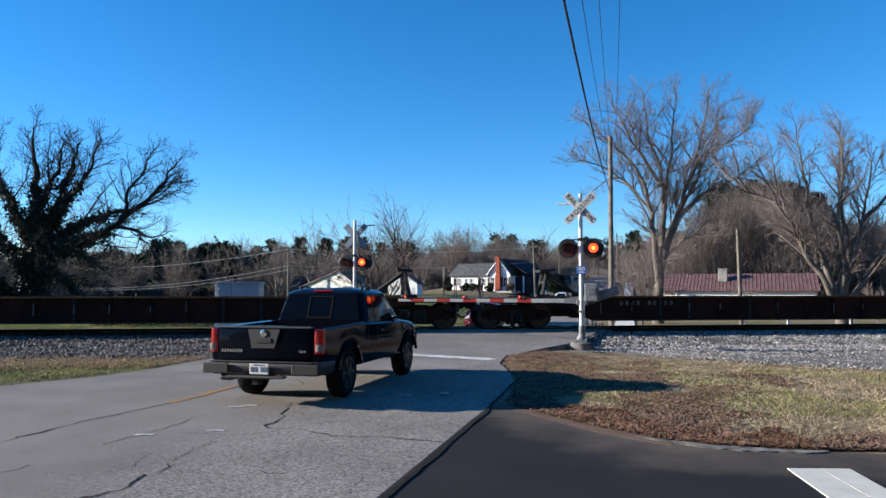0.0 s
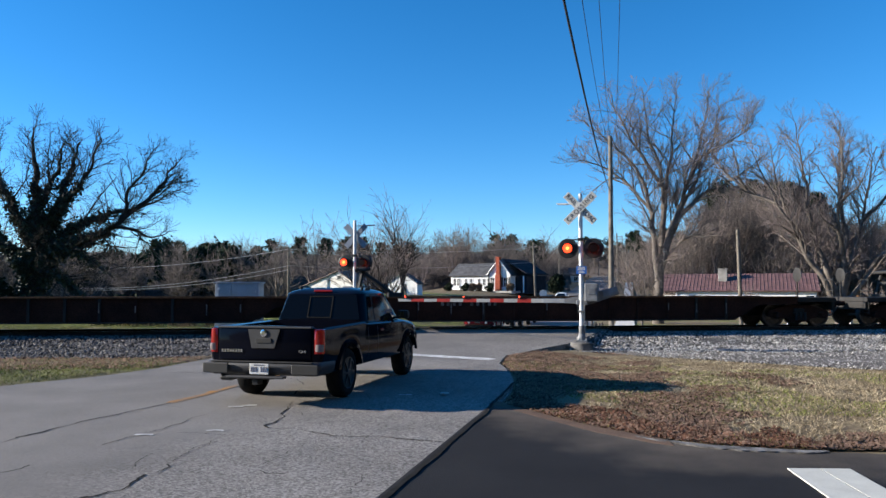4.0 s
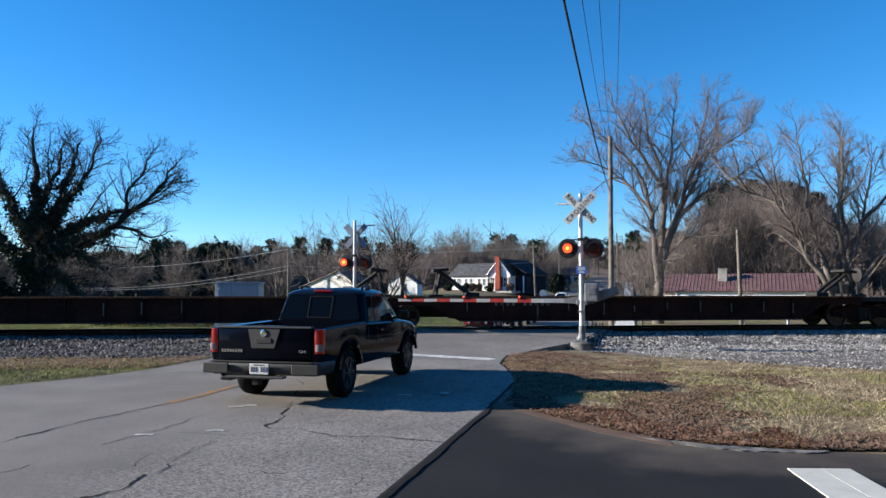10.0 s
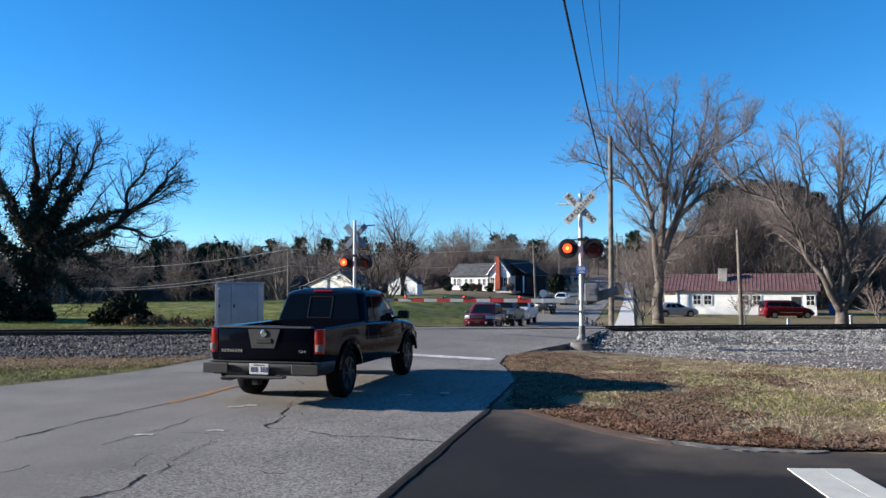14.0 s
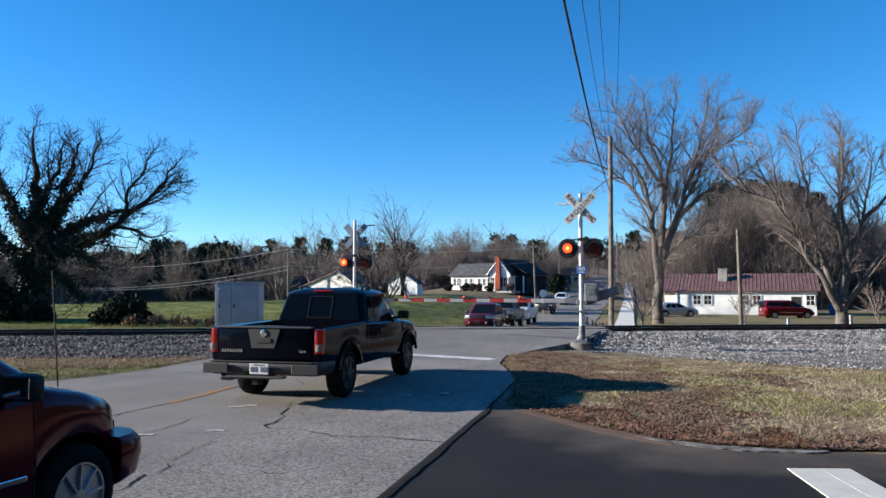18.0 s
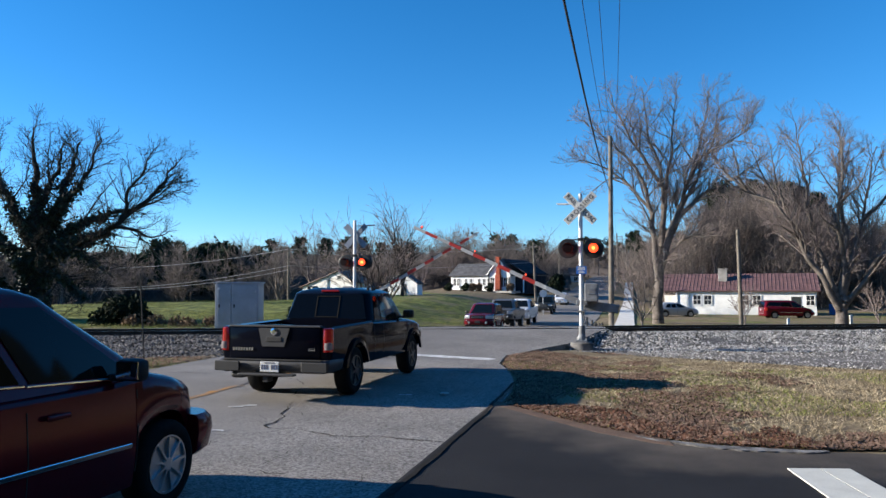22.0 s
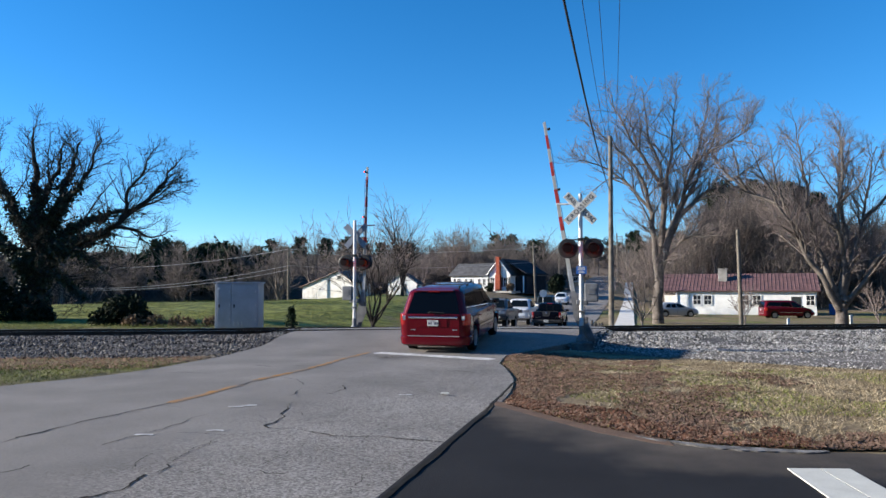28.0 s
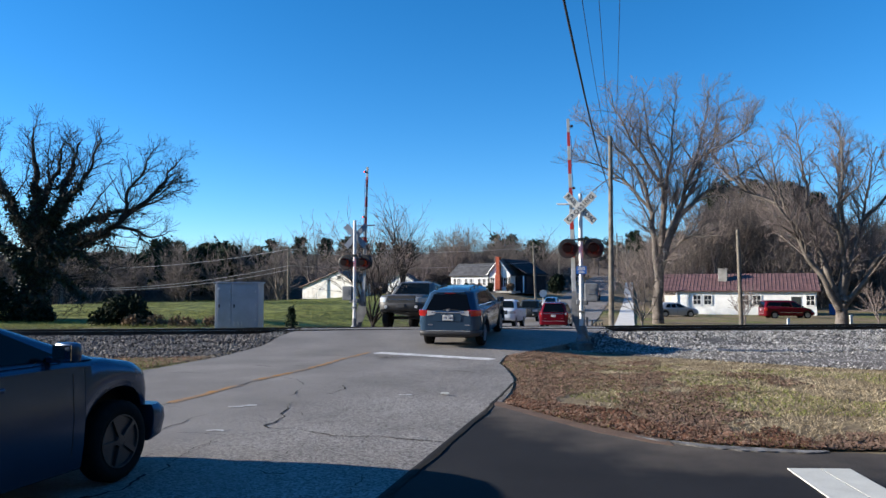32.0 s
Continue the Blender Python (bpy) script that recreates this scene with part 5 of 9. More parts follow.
    if v.get("sliding_pane"):
        y = lerp(lo[0], hi[0], 0.5) - 0.018
        for x in (-0.215, 0.215):
            bm = bmesh.new()
            box(bm, (x, y, lerp(zl, zh, 0.48)), (0.018, 0.014, (zh - zl) * 0.68), pose(0, 0, 0, -math.degrees(math.atan((hi[0] - lo[0]) / (zh - zl))), 0, 0))
            part("pane_frame", bm, TYRE, rear)
        for kz in (0.16, 0.8):
            bm = bmesh.new()
            box(bm, (0, lerp(lo[0], hi[0], kz) - 0.012, lerp(zl, zh, kz)), (0.44, 0.015, 0.018))
            part("pane_frame", bm, TYRE, rear)
        bm = bmesh.new()
        box(bm, (0, hi[0] + 0.0, zh - 0.015), (0.34, 0.05, 0.035), bevel=0.01)
        part("brake_lamp", bm, LENS_RED, roof, "high red brake lamp")
    if v.get("wiper"):
        bm = bmesh.new()
        y = lo[0] - 0.03
        box(bm, (0.12, y, zl + 0.09), (0.42, 0.015, 0.014), pose(0, 0, 0, 0, 4, 0))
        box(bm, (-0.1, y, zl + 0.08), (0.06, 0.03, 0.035), bevel=0.01)
        part("rear_wiper", bm, PLASTIC, rear)
        bm = bmesh.new()
        box(bm, (0, hi[0] + 0.02, zh - 0.035), (2 * wh - 0.42, 0.2, 0.035), pose(0, 0, 0, 8, 0, 0), bevel=0.014)
        sp = part("spoiler", bm, body_mat, roof)
        bm = bmesh.new()
        box(bm, (0, hi[0] - 0.085, zh - 0.06), (0.3, 0.02, 0.018))
        part("brake_lamp", bm, LENS_RED, roof)
        bm = bmesh.new()
        rod(bm, (0, lerp(hi[0], hi[1], 0.2), zh + 0.03), (0.03, lerp(hi[0], hi[1], 0.2) - 0.18, zh + 0.16), 0.006, n=5)
        part("aerial", bm, PLASTIC, roof)

    # rear end
    yr = y0 + 0.05
    plate_z, rear_mat = v["plate_z"], v.get("bumper_mat", body_mat)
    bz = v["bumper_z"]
    bh, bo = v.get("bumper_h", 0.24), v.get("bumper_out", 0.03)
    rb = rr if not v.get("bed") else 0.1
    ye = y0 + 0.06 - bo
    yq = min(-arch - 0.03, ye + 0.62)
    bm = ring_loft(bmesh.new(), [(bz - bh / 2, ye + 0.07, yq, hw - 0.06, rb, 0.01), (bz - bh / 2 + 0.05, ye + 0.015, yq, hw - 0.015, rb, 0.01), (bz + bh * 0.15, ye, yq, hw + 0.004, rb, 0.01), (bz + bh / 2 - 0.03, ye + 0.01, yq, hw + 0.003, rb, 0.01), (bz + bh / 2, ye + 0.045, yq, hw - 0.02, rb, 0.01)])
    bmp = part("rear_bumper", bm, rear_mat, g, v.get("bumper_label", ""), 40)
    if v.get("bumper_strip"):
        bm = bmesh.new()
        box(bm, (0, ye + 0.04, bz + bh / 2 - 0.004), (2 * (hw - rb) - 0.02, 0.07, 0.016), bevel=0.005)
        part("bumper_strip", bm, v["bumper_strip"], bmp)
    gate_w = hw - rr
    zt = table(y0 + 0.1, v["top"])
    bm = bmesh.new()
    lowz = bz + v.get("bumper_h", 0.24) / 2 + 0.01
    if v.get("bed"):
        box(bm, (0, yr + 0.015, (lowz + zt) / 2), (2 * hw - 0.34, 0.07, zt - lowz), bevel=0.02)
        gate = part("tailgate", bm, body_mat, g, "dark tailgate" if v.get("dark") else "", 40)
        bm = bmesh.new()
        box(bm, (0, yr + 0.01, zt + 0.008), (2 * hw - 0.32, 0.09, 0.03), bevel=0.01)
        part("tailgate_cap", bm, GREY_PLASTIC, gate)
        bm = bmesh.new()
        slab(bm, [(-0.26, yr - 0.022, zt - 0.02), (0.26, yr - 0.022, zt - 0.02), (0.17, yr - 0.022, zt - 0.30), (-0.2, yr - 0.022, zt - 0.30)], 0.012, (0, -1, 0))
        tr = part("handle_panel", bm, GREY_PLASTIC, gate, "grey tailgate handle panel")
        bm = bmesh.new()
        box(bm, (0, yr - 0.037, zt - 0.19), (0.25, 0.012, 0.07), bevel=0.005)
        part("gate_handle", bm, PLASTIC, tr)
        bm = bmesh.new()
        spun(bm, [(yr - 0.05, 0.03), (yr - 0.045, 0.055), (yr - 0.03, 0.06)], 18, "Y")
        bmesh.ops.translate(bm, verts=bm.verts[:], vec=(0, 0, zt - 0.075))
        part("badge", bm, CHROME, tr, "round chrome badge")
    else:
        bm = bmesh.new()
        slab(bm, [(-gate_w, yr + 0.006, lowz), (gate_w, yr + 0.006, lowz), (gate_w, yr + 0.006, zl - 0.04), (-gate_w, yr + 0.006, zl - 0.04)], 0.016, (0, -1, 0))
        gate = part("liftgate", bm, body_mat, g)
        if v.get("wiper"):
            bm = bmesh.new()
            box(bm, (0, yr - 0.022, plate_z + 0.15), ((1.4 if v.get("tail_style") == "van" else 1.05) * hw, 0.03, 0.045), bevel=0.012)
            part("gate_trim", bm, CHROME if v.get("chrome") else body_mat, gate, "bright trim bar")
            bm = bmesh.new()
            box(bm, (0, yr - 0.016, plate_z + 0.0), (0.78, 0.016, 0.22), bevel=0.006)
            part("plate_recess", bm, v.get("recess_mat", PLASTIC), gate)
            bm = bmesh.new()
            spun(bm, [(yr - 0.024, 0.03), (yr - 0.022, 0.05), (yr - 0.01, 0.055)], 16, "Y")
            bmesh.ops.scale(bm, verts=bm.verts[:], vec=v.get("badge", (1.2, 1, 0.8)))
            bmesh.ops.translate(bm, verts=bm.verts[:], vec=(0, 0, plate_z + 0.23))
            part("badge", bm, CHROME, gate)
            for x in (-hw * 0.62, hw * 0.55):
                bm = bmesh.new()
                box(bm, (x + 0.05, yr - 0.014, lowz + 0.16), (0.14, 0.008, 0.03), bevel=0.003)
                part("model_badge", bm, CHROME, gate)
    bm = bmesh.new()
    py = yr - v.get("plate_out", 0.03)
    px = v.get("plate_x", 0.0)
    box(bm, (px, py, plate_z), (0.305, 0.012, 0.155), bevel=0.004)
    pl = part("licence_plate", bm, PLATE, gate if not v.get("bed") else bmp, "white licence plate with dark bars")
    bm = bmesh.new()
    for i in range(7):
        if i != 3:
            box(bm, (px - 0.12 + i * 0.04, py - 0.008, plate_z - 0.005), (0.024, 0.004, 0.07))
    box(bm, (px, py - 0.008, plate_z + 0.058), (0.16, 0.004, 0.016))
    part("plate_marks", bm, PLATE_INK, pl)
    for side in (-1, 1):
        tz0, tz1, tw = v["tail"]
        style = v.get("tail_style")
        yb, wrap = y0 + 0.06, v.get("tail_wrap", 0.34)
        tl = part("tail_lamp", corner_patch(bmesh.new(), side, tz0, tz1, hw - tw, wrap, hw - 0.012, yb, rr, 0.02), LENS_RED, g, "red wrap-round tail lamp", 50)
        if style == "wide":
            bm = corner_patch(bmesh.new(), side, tz0 + 0.03, tz1 - 0.02, hw - tw - 0.16, -1, hw - tw + 0.06, yb, 0.02, 0.03)
            bm2 = bmesh.new()
            slab(bm2, [(side * (hw - tw - 0.2), yb - 0.012, tz0 + 0.07), (side * (hw - tw + 0.05), yb - 0.012, tz0 + 0.02), (side * (hw - tw + 0.05), yb - 0.012, tz1 - 0.01), (side * (hw - tw - 0.2), yb - 0.012, tz1 - 0.03)], 0.02, (0, -1, 0))
            bm.free()
            part("tail_lens", bm2, LENS_CLEAR, tl)
        elif style == "van":
            zc = lerp(tz0, tz1, 0.62)
            part("tail_lens", corner_patch(bmesh.new(), side, zc - 0.06, zc + 0.07, hw - tw + 0.012, 0.1, hw - 0.012, yb - 0.004, rr, 0.034), LENS_CLEAR, tl, "", 50)
        else:
            part("tail_lens", corner_patch(bmesh.new(), side, tz0 + 0.03, lerp(tz0, tz1, 0.42), hw - tw + 0.015, -1, hw - 0.02, yb - 0.003, max(0.04, rr - 0.03), 0.028), LENS_DULL, tl, "", 50)

    # front end
    yf = y1 - 0.05
    fz = v["nose_z"]
    fs = v["sill"] + 0.06
    ya_ = wb + arch - 0.05
    rq = min(rf, y1 - ya_ - 0.12)
    bm = ring_loft(bmesh.new(), [(fs, ya_, y1 - 0.09, hw - 0.07, 0.01, rq), (fs + 0.05, ya_, y1 - 0.03, hw - 0.02, 0.01, rq), (fs + 0.2, ya_, y1, hw - 0.002, 0.01, rq), (fs + 0.29, ya_, y1 - 0.015, hw - 0.006, 0.01, rq), (fs + 0.34, ya_, y1 - 0.06, hw - 0.03, 0.01, rq)])
    fb = part("front_bumper", bm, v.get("front_bumper", body_mat), g, "", 40)
    bm = bmesh.new()
    gw, gh = v.get("grille", (0.9, 0.18))
    box(bm, (0, yf - 0.0, fz), (gw, 0.06, gh), bevel=0.02)
    gr = part("grille", bm, PLASTIC, g)
    for i in range(v.get("bars", 2)):
        bm = bmesh.new()
        if v.get("slots"):
            box(bm, (lerp(-gw / 2 + 0.05, gw / 2 - 0.05, i / max(1, v["bars"] - 1)), yf + 0.03, fz), (0.06, 0.03, gh), bevel=0.01)
        else:
            box(bm, (0, yf + 0.03, fz + gh * (0.5 * (i + 0.5) / v.get("bars", 2) * 2 - 0.5)), (gw, 0.03, 0.035), bevel=0.01)
        part("grille_bar", bm, v.get("bar_mat", CHROME), gr)
    for side in (-1, 1):
        hz = v.get("lamp_h", 0.19)
        part("headlamp", corner_patch(bmesh.new(), side, fz - hz / 2, fz + hz / 2, gw / 2 + 0.02, v.get("lamp_wrap", 0.6), hw - 0.02, y1 - 0.035, rf * 0.78, 0.012, True), v.get("lamp_mat", LENS_CLEAR), g, "clear wrap-round headlamp", 50)
        bm = bmesh.new()
        spun(bm, [(yf + 0.0, 0.07), (yf + 0.06, 0.06)], 12, "Y")
        bmesh.ops.translate(bm, verts=bm.verts[:], vec=(side * (hw - 0.38), 0, v["sill"] + 0.2))
        part("fog_lamp", bm, LENS_CLEAR, fb)
    bm = bmesh.new()
    box(bm, (0, yf + 0.062, v["sill"] + 0.24), (0.305, 0.012, 0.15), bevel=0.004)
    part("front_plate", bm, PLASTIC if v.get("dark_plate") else GREY_PLASTIC, fb)
    ws = [wheel(g, side * (hw - v["tw"] / 2 - 0.02), y, r, v["tw"], v["rim"], v["spokes"], side) for side in (-1, 1) for y in (0.0, wb)]
    return g, ws, v


DARK_BLUE = material("black-blue metallic paint", (0.004, 0.005, 0.010), 0.10, 0, 0.04, 1.5, 0, 400, coat=0.0, spec=0.1)
MAROON = paint("dark red metallic paint", (0.125, 0.004, 0.011), 0.18, 0.2, 0.15)
SLATE_BLUE = paint("slate blue metallic paint", (0.036, 0.072, 0.122), 0.18, 0.32)
RED_PAINT = paint("red paint", (0.11, 0.006, 0.011), 0.22, 0.0, 0.12)
PEWTER = paint("pewter grey paint", (0.16, 0.155, 0.15), 0.35, 0.4)
WHITE_CAR = paint("white car paint", (0.72, 0.73, 0.74), 0.3, 0)
DARK_GREEN = paint("dark green-grey paint", (0.03, 0.035, 0.035), 0.35, 0.2)
SILVER = paint("silver paint", (0.38, 0.41, 0.44), 0.3, 0.5)
NIGHT_BLUE = paint("steel blue metallic paint", (0.07, 0.10, 0.155), 0.25, 0.55)

PICKUP = dict(paint=DARK_BLUE, hw=0.925, wb=3.2, ro=1.16, fo=0.78, r=0.385, tw=0.265, sill=0.46, dark=1,
              top=((-1.2, 1.14), (0.84, 1.17), (0.86, 1.16), (2.6, 1.13), (2.9, 1.12), (3.5, 1.06), (3.9, 0.98), (4.1, 0.85)), bed=(-1.05, 0.72, 0.72),
              lo=(0.82, 2.86), hi=(1.02, 2.2), zl=1.13, zh=1.70, wh=0.73, windows=((1.02, 1.3, 1.16, 1.34, GLASS), (1.38, 2.55, 1.42, 2.0, GLASS_CLEAR)),
              mirror=2.5, mirror_mat=PLASTIC, seams=(0.86, 1.34, 2.55), handles=(1.5,), flare=DARK_BLUE, rear_pane=(0.1, 0.86), rear_trim=0.09, sliding_pane=1,
              plate_z=0.55, plate_out=0.165, bumper_z=0.55, bumper_h=0.2, bumper_out=0.14, bumper_mat=GREY_PLASTIC, bumper_strip=PLASTIC, bumper_label="dark grey step bumper",
              tail=(0.76, 1.13, 0.15), rr=0.07, tail_wrap=0.13, rf=0.45, nose_z=0.88, grille=(0.8, 0.24), bars=2, rim=RIM_DARK, spokes=6, rails=1)
VAN = dict(paint=MAROON, hw=0.985, wb=3.08, ro=1.02, fo=0.76, rf=0.8, r=0.345, tw=0.225, sill=0.27, chrome=1,
           top=((-1.1, 1.07), (2.4, 1.06), (2.85, 1.09), (3.15, 1.03), (3.45, 0.94), (3.68, 0.83), (3.82, 0.68)),
           lo=(-0.97, 3.02), hi=(-0.72, 1.92), zl=1.05, zh=1.74, wh=0.74, kick=0.08,
           windows=((-0.74, 0.55, -0.52, 0.58, GLASS), (0.57, 1.68, 0.6, 1.42, GLASS), (1.76, 2.70, 1.5, 1.93, GLASS_CLEAR)),
           mirror=2.48, mirror_mat=PLASTIC, seams=(0.42, 1.68, 2.68), handles=(0.68, 1.9), handle_mat=MAROON, side_trim=0.61, rear_pane=(0.06, 0.88), wiper=1, rails=2,
           plate_z=0.85, bumper_z=0.36, bumper_h=0.28, bumper_strip=ALUMINIUM, recess_mat=MAROON,
           tail=(0.78, 1.10, 0.27), tail_style="van", badge=(3.2, 0.6, 0.3), tail_wrap=0.27, lamp_h=0.14, lamp_wrap=0.3, lamp_mat=LENS_SMOKE, nose_z=0.68, grille=(0.95, 0.16), bars=2, rim=RIM, spokes=9)
SUV = dict(lamp_mat=LENS_SMOKE, paint=SLATE_BLUE, hw=0.92, wb=2.66, ro=0.90, fo=0.86, rf=0.68, r=0.36, tw=0.235, sill=0.30, chrome=1,
           top=((-1.0, 1.08), (1.8, 1.05), (2.45, 1.07), (2.8, 1.03), (3.2, 0.95), (3.5, 0.84), (3.65, 0.7)),
           kick=0.085, lo=(-0.86, 2.62), hi=(-0.46, 1.5), zl=1.04, zh=1.63, wh=0.64,
           windows=((-0.28, 0.35, -0.02, 0.4, GLASS), (0.38, 1.24, 0.43, 1.07, GLASS), (1.30, 2.2, 1.12, 1.5, GLASS_CLEAR)),
           mirror=2.0, mirror_mat=SLATE_BLUE, seams=(0.40, 1.27, 2.25), handles=(0.55, 1.42), flare=PLASTIC, rear_pane=(0.08, 0.84), wiper=1, rails=1,
           plate_z=0.90, bumper_z=0.44, bumper_h=0.17, bumper_out=0.06, bumper_mat=GREY_PLASTIC, bumper_strip=ALUMINIUM, recess_mat=SLATE_BLUE,
           tail=(0.93, 1.11, 0.36), tail_style="wide", tail_wrap=0.52, nose_z=0.76, grille=(0.8, 0.14), bars=1, rim=RIM, spokes=10)
RED_SUV = dict(SUV, lamp_mat=LENS_CLEAR, paint=RED_PAINT, hw=0.89, wb=2.62, ro=0.84, fo=0.95, r=0.35, sill=0.34, chrome=0,
               top=((-0.9, 1.05), (1.8, 1.03), (2.3, 1.06), (2.9, 1.03), (3.3, 0.97), (3.5, 0.85)),
               tail=(0.8, 1.0, 0.3), kick=0.0, lo=(-0.80, 2.42), hi=(-0.60, 1.42), zl=1.04, zh=1.68, wh=0.68,
               windows=((-0.58, 0.3, -0.45, 0.34, GLASS), (0.38, 1.16, 0.42, 1.0, GLASS), (1.24, 2.05, 1.08, 1.42, GLASS_CLEAR)),
               mirror=1.9, mirror_mat=PLASTIC, seams=(0.35, 1.2, 2.1), handles=(0.5, 1.35), flare=RED_PAINT, nose_z=0.86, grille=(0.72, 0.17), bars=1, rim=RIM, spokes=6, recess_mat=RED_PAINT, dark_plate=1)
GREY_PICKUP = dict(PICKUP, paint=PEWTER, hw=1.0, wb=3.65, ro=1.22, fo=1.0, r=0.43, tw=0.29, sill=0.62, dark=0,
                   top=((-1.3, 1.36), (1.0, 1.38), (1.02, 1.36), (3.0, 1.36), (3.3, 1.38), (3.9, 1.34), (4.4, 1.28), (4.7, 1.1)), bed=(-1.1, 0.9, 0.9),
                   lo=(1.0, 3.25), hi=(1.2, 2.6), zl=1.36, zh=1.98, wh=0.76, windows=((1.2, 1.75, 1.3, 1.78, GLASS), (1.85, 2.95, 1.88, 2.45, GLASS_CLEAR)),
                   mirror=2.85, seams=(1.04, 1.8, 3.0), handles=(1.95,), flare=None, plate_z=0.75, bumper_z=0.75, tail=(0.95, 1.33, 0.15),
                   nose_z=1.10, grille=(1.15, 0.32), bars=1, front_bumper=GREY_PLASTIC, rim=RIM, spokes=6)
WHITE_PICKUP = dict(GREY_PICKUP, paint=WHITE_CAR, sill=0.5, r=0.39, grille=(1.0, 0.26), front_bumper=WHITE_CAR)
JEEP = dict(RED_SUV, paint=DARK_GREEN, hw=0.9, r=0.39, sill=0.42, grille=(0.75, 0.26), bars=7, slots=1, bar_mat=PEWTER, nose_z=0.95,
            top=((-0.9, 1.12), (2.3, 1.12), (2.9, 1.13), (3.3, 1.1), (3.5, 0.95)), lo=(-0.80, 2.2), hi=(-0.74, 1.75), zl=1.12, zh=1.78, wh=0.78, mirror_mat=PLASTIC, flare=PLASTIC)
SEDAN = dict(SUV, lamp_mat=LENS_CLEAR, kick=0.0, paint=WHITE_CAR, hw=0.90, wb=2.75, ro=1.05, fo=0.86, rf=0.72, r=0.32, tw=0.21, sill=0.22, rails=0, wiper=0, flare=None, chrome=0,
             top=((-1.15, 0.92), (-0.6, 1.0), (0.2, 0.96), (2.1, 0.94), (2.6, 0.93), (3.2, 0.84), (3.6, 0.72), (3.7, 0.6)),
             lo=(-0.75, 2.55), hi=(0.1, 1.35), zl=0.95, zh=1.42, wh=0.6,
             windows=((0.0, 0.55, 0.25, 0.55, GLASS), (0.62, 1.15, 0.62, 1.0, GLASS), (1.22, 2.1, 1.08, 1.4, GLASS_CLEAR)),
             mirror=1.95, mirror_mat=WHITE_CAR, seams=(0.3, 1.18, 2.15), handles=(0.45, 1.35), rear_pane=(0.1, 0.85), plate_z=0.75, bumper_z=0.45, bumper_mat=WHITE_CAR, bumper_strip=None,
             tail=(0.72, 0.9, 0.3), tail_style="low", nose_z=0.62, grille=(0.9, 0.14), spokes=5)

TRUCK = vehicle("pickup_truck", "black-blue extended-cab pickup truck with dark alloy wheels", "pickup truck", PICKUP)
g = TRUCK[0]
bm = bmesh.new()
box(bm, (-0.55, -1.44, 0.49), (0.02, 0.02, 0.02))
part("bumper_bolt", bm, CHROME, g)
words("4X4", 0.07, CHROME, g, pose(0.62, -1.141, 0.80, 90, 0, 0), "model_letters")
bm = bmesh.new()
for i in range(8):
    box(bm, (-0.68 + i * 0.045, -1.136, 0.80), (0.03, 0.012, 0.045))
part("model_letters", bm, CHROME, g)
bm = bmesh.new()
box(bm, (-0.04, -1.285, 0.435), (0.92, 0.12, 0.035), bevel=0.012)
part("bumper_step", bm, GREY_PLASTIC, g, "worn grey step under the bumper")
for x in (-0.72, 0.72):
    bm = bmesh.new()
    box(bm, (x, -1.262, 0.55), (0.42, 0.03, 0.15), bevel=0.012)
    part("bumper_end", bm, PLASTIC, g, "black bumper end cap")
bm = bmesh.new()
box(bm, (-0.05, -1.16, 0.42), (0.5, 0.1, 0.06), bevel=0.02)
box(bm, (-0.05, -1.22, 0.36), (0.09, 0.16, 0.08), bevel=0.01)
part("tow_hitch", bm, BLACK_METAL, g, "black tow hitch")
bm = bmesh.new()
box(bm, (-0.62, -0.95, 0.40), (0.22, 0.4, 0.10), bevel=0.04)
part("silencer", bm, PLASTIC, g)
MINIVAN = vehicle("minivan", "dark red minivan with chrome trim and roof rails", "minivan", VAN)
bm = bmesh.new()
rod(bm, (0.55, 3.3, 1.03), (0.55, 3.22, 1.85), 0.006, n=5)
part("whip_aerial", bm, BLACK_METAL, MINIVAN[0])
BLUE_SUV = vehicle("suv", "slate blue crossover SUV with grey bumpers", "SUV", SUV)
ESCAPE = vehicle("suv", "red boxy SUV with a dark front plate", "SUV", RED_SUV)
TALL_PICKUP = vehicle("pickup_truck", "pewter grey full-size pickup truck, high on its wheels", "pickup truck", GREY_PICKUP)
PALE_PICKUP = vehicle("pickup_truck", "white full-size pickup truck waiting beyond the crossing", "pickup truck", WHITE_PICKUP)
BOXY = vehicle("suv", "dark boxy off-road SUV with a slotted grille", "SUV", JEEP)
WHITE_SEDAN = vehicle("car", "white sedan waiting at the end of the queue", "car", SEDAN)
LAST_CAR = vehicle("car", "steel blue sedan driving into view", "car", dict(SEDAN, paint=NIGHT_BLUE, mirror_mat=NIGHT_BLUE, bumper_mat=NIGHT_BLUE, rim=RIM_DARK, r=0.36, arch_gap=0.11, lamp_h=0.1, lamp_wrap=0.2, lamp_mat=LENS_SMOKE, fo=0.68, rf=0.62, zl=1.12, zh=1.56, top=((-1.15, 1.05), (-0.6, 1.12), (0.2, 1.12), (2.1, 1.13), (2.6, 1.11), (2.95, 1.05), (3.2, 0.96), (3.36, 0.85), (3.46, 0.7))))
# ---- houses, poles, wires, fences ----


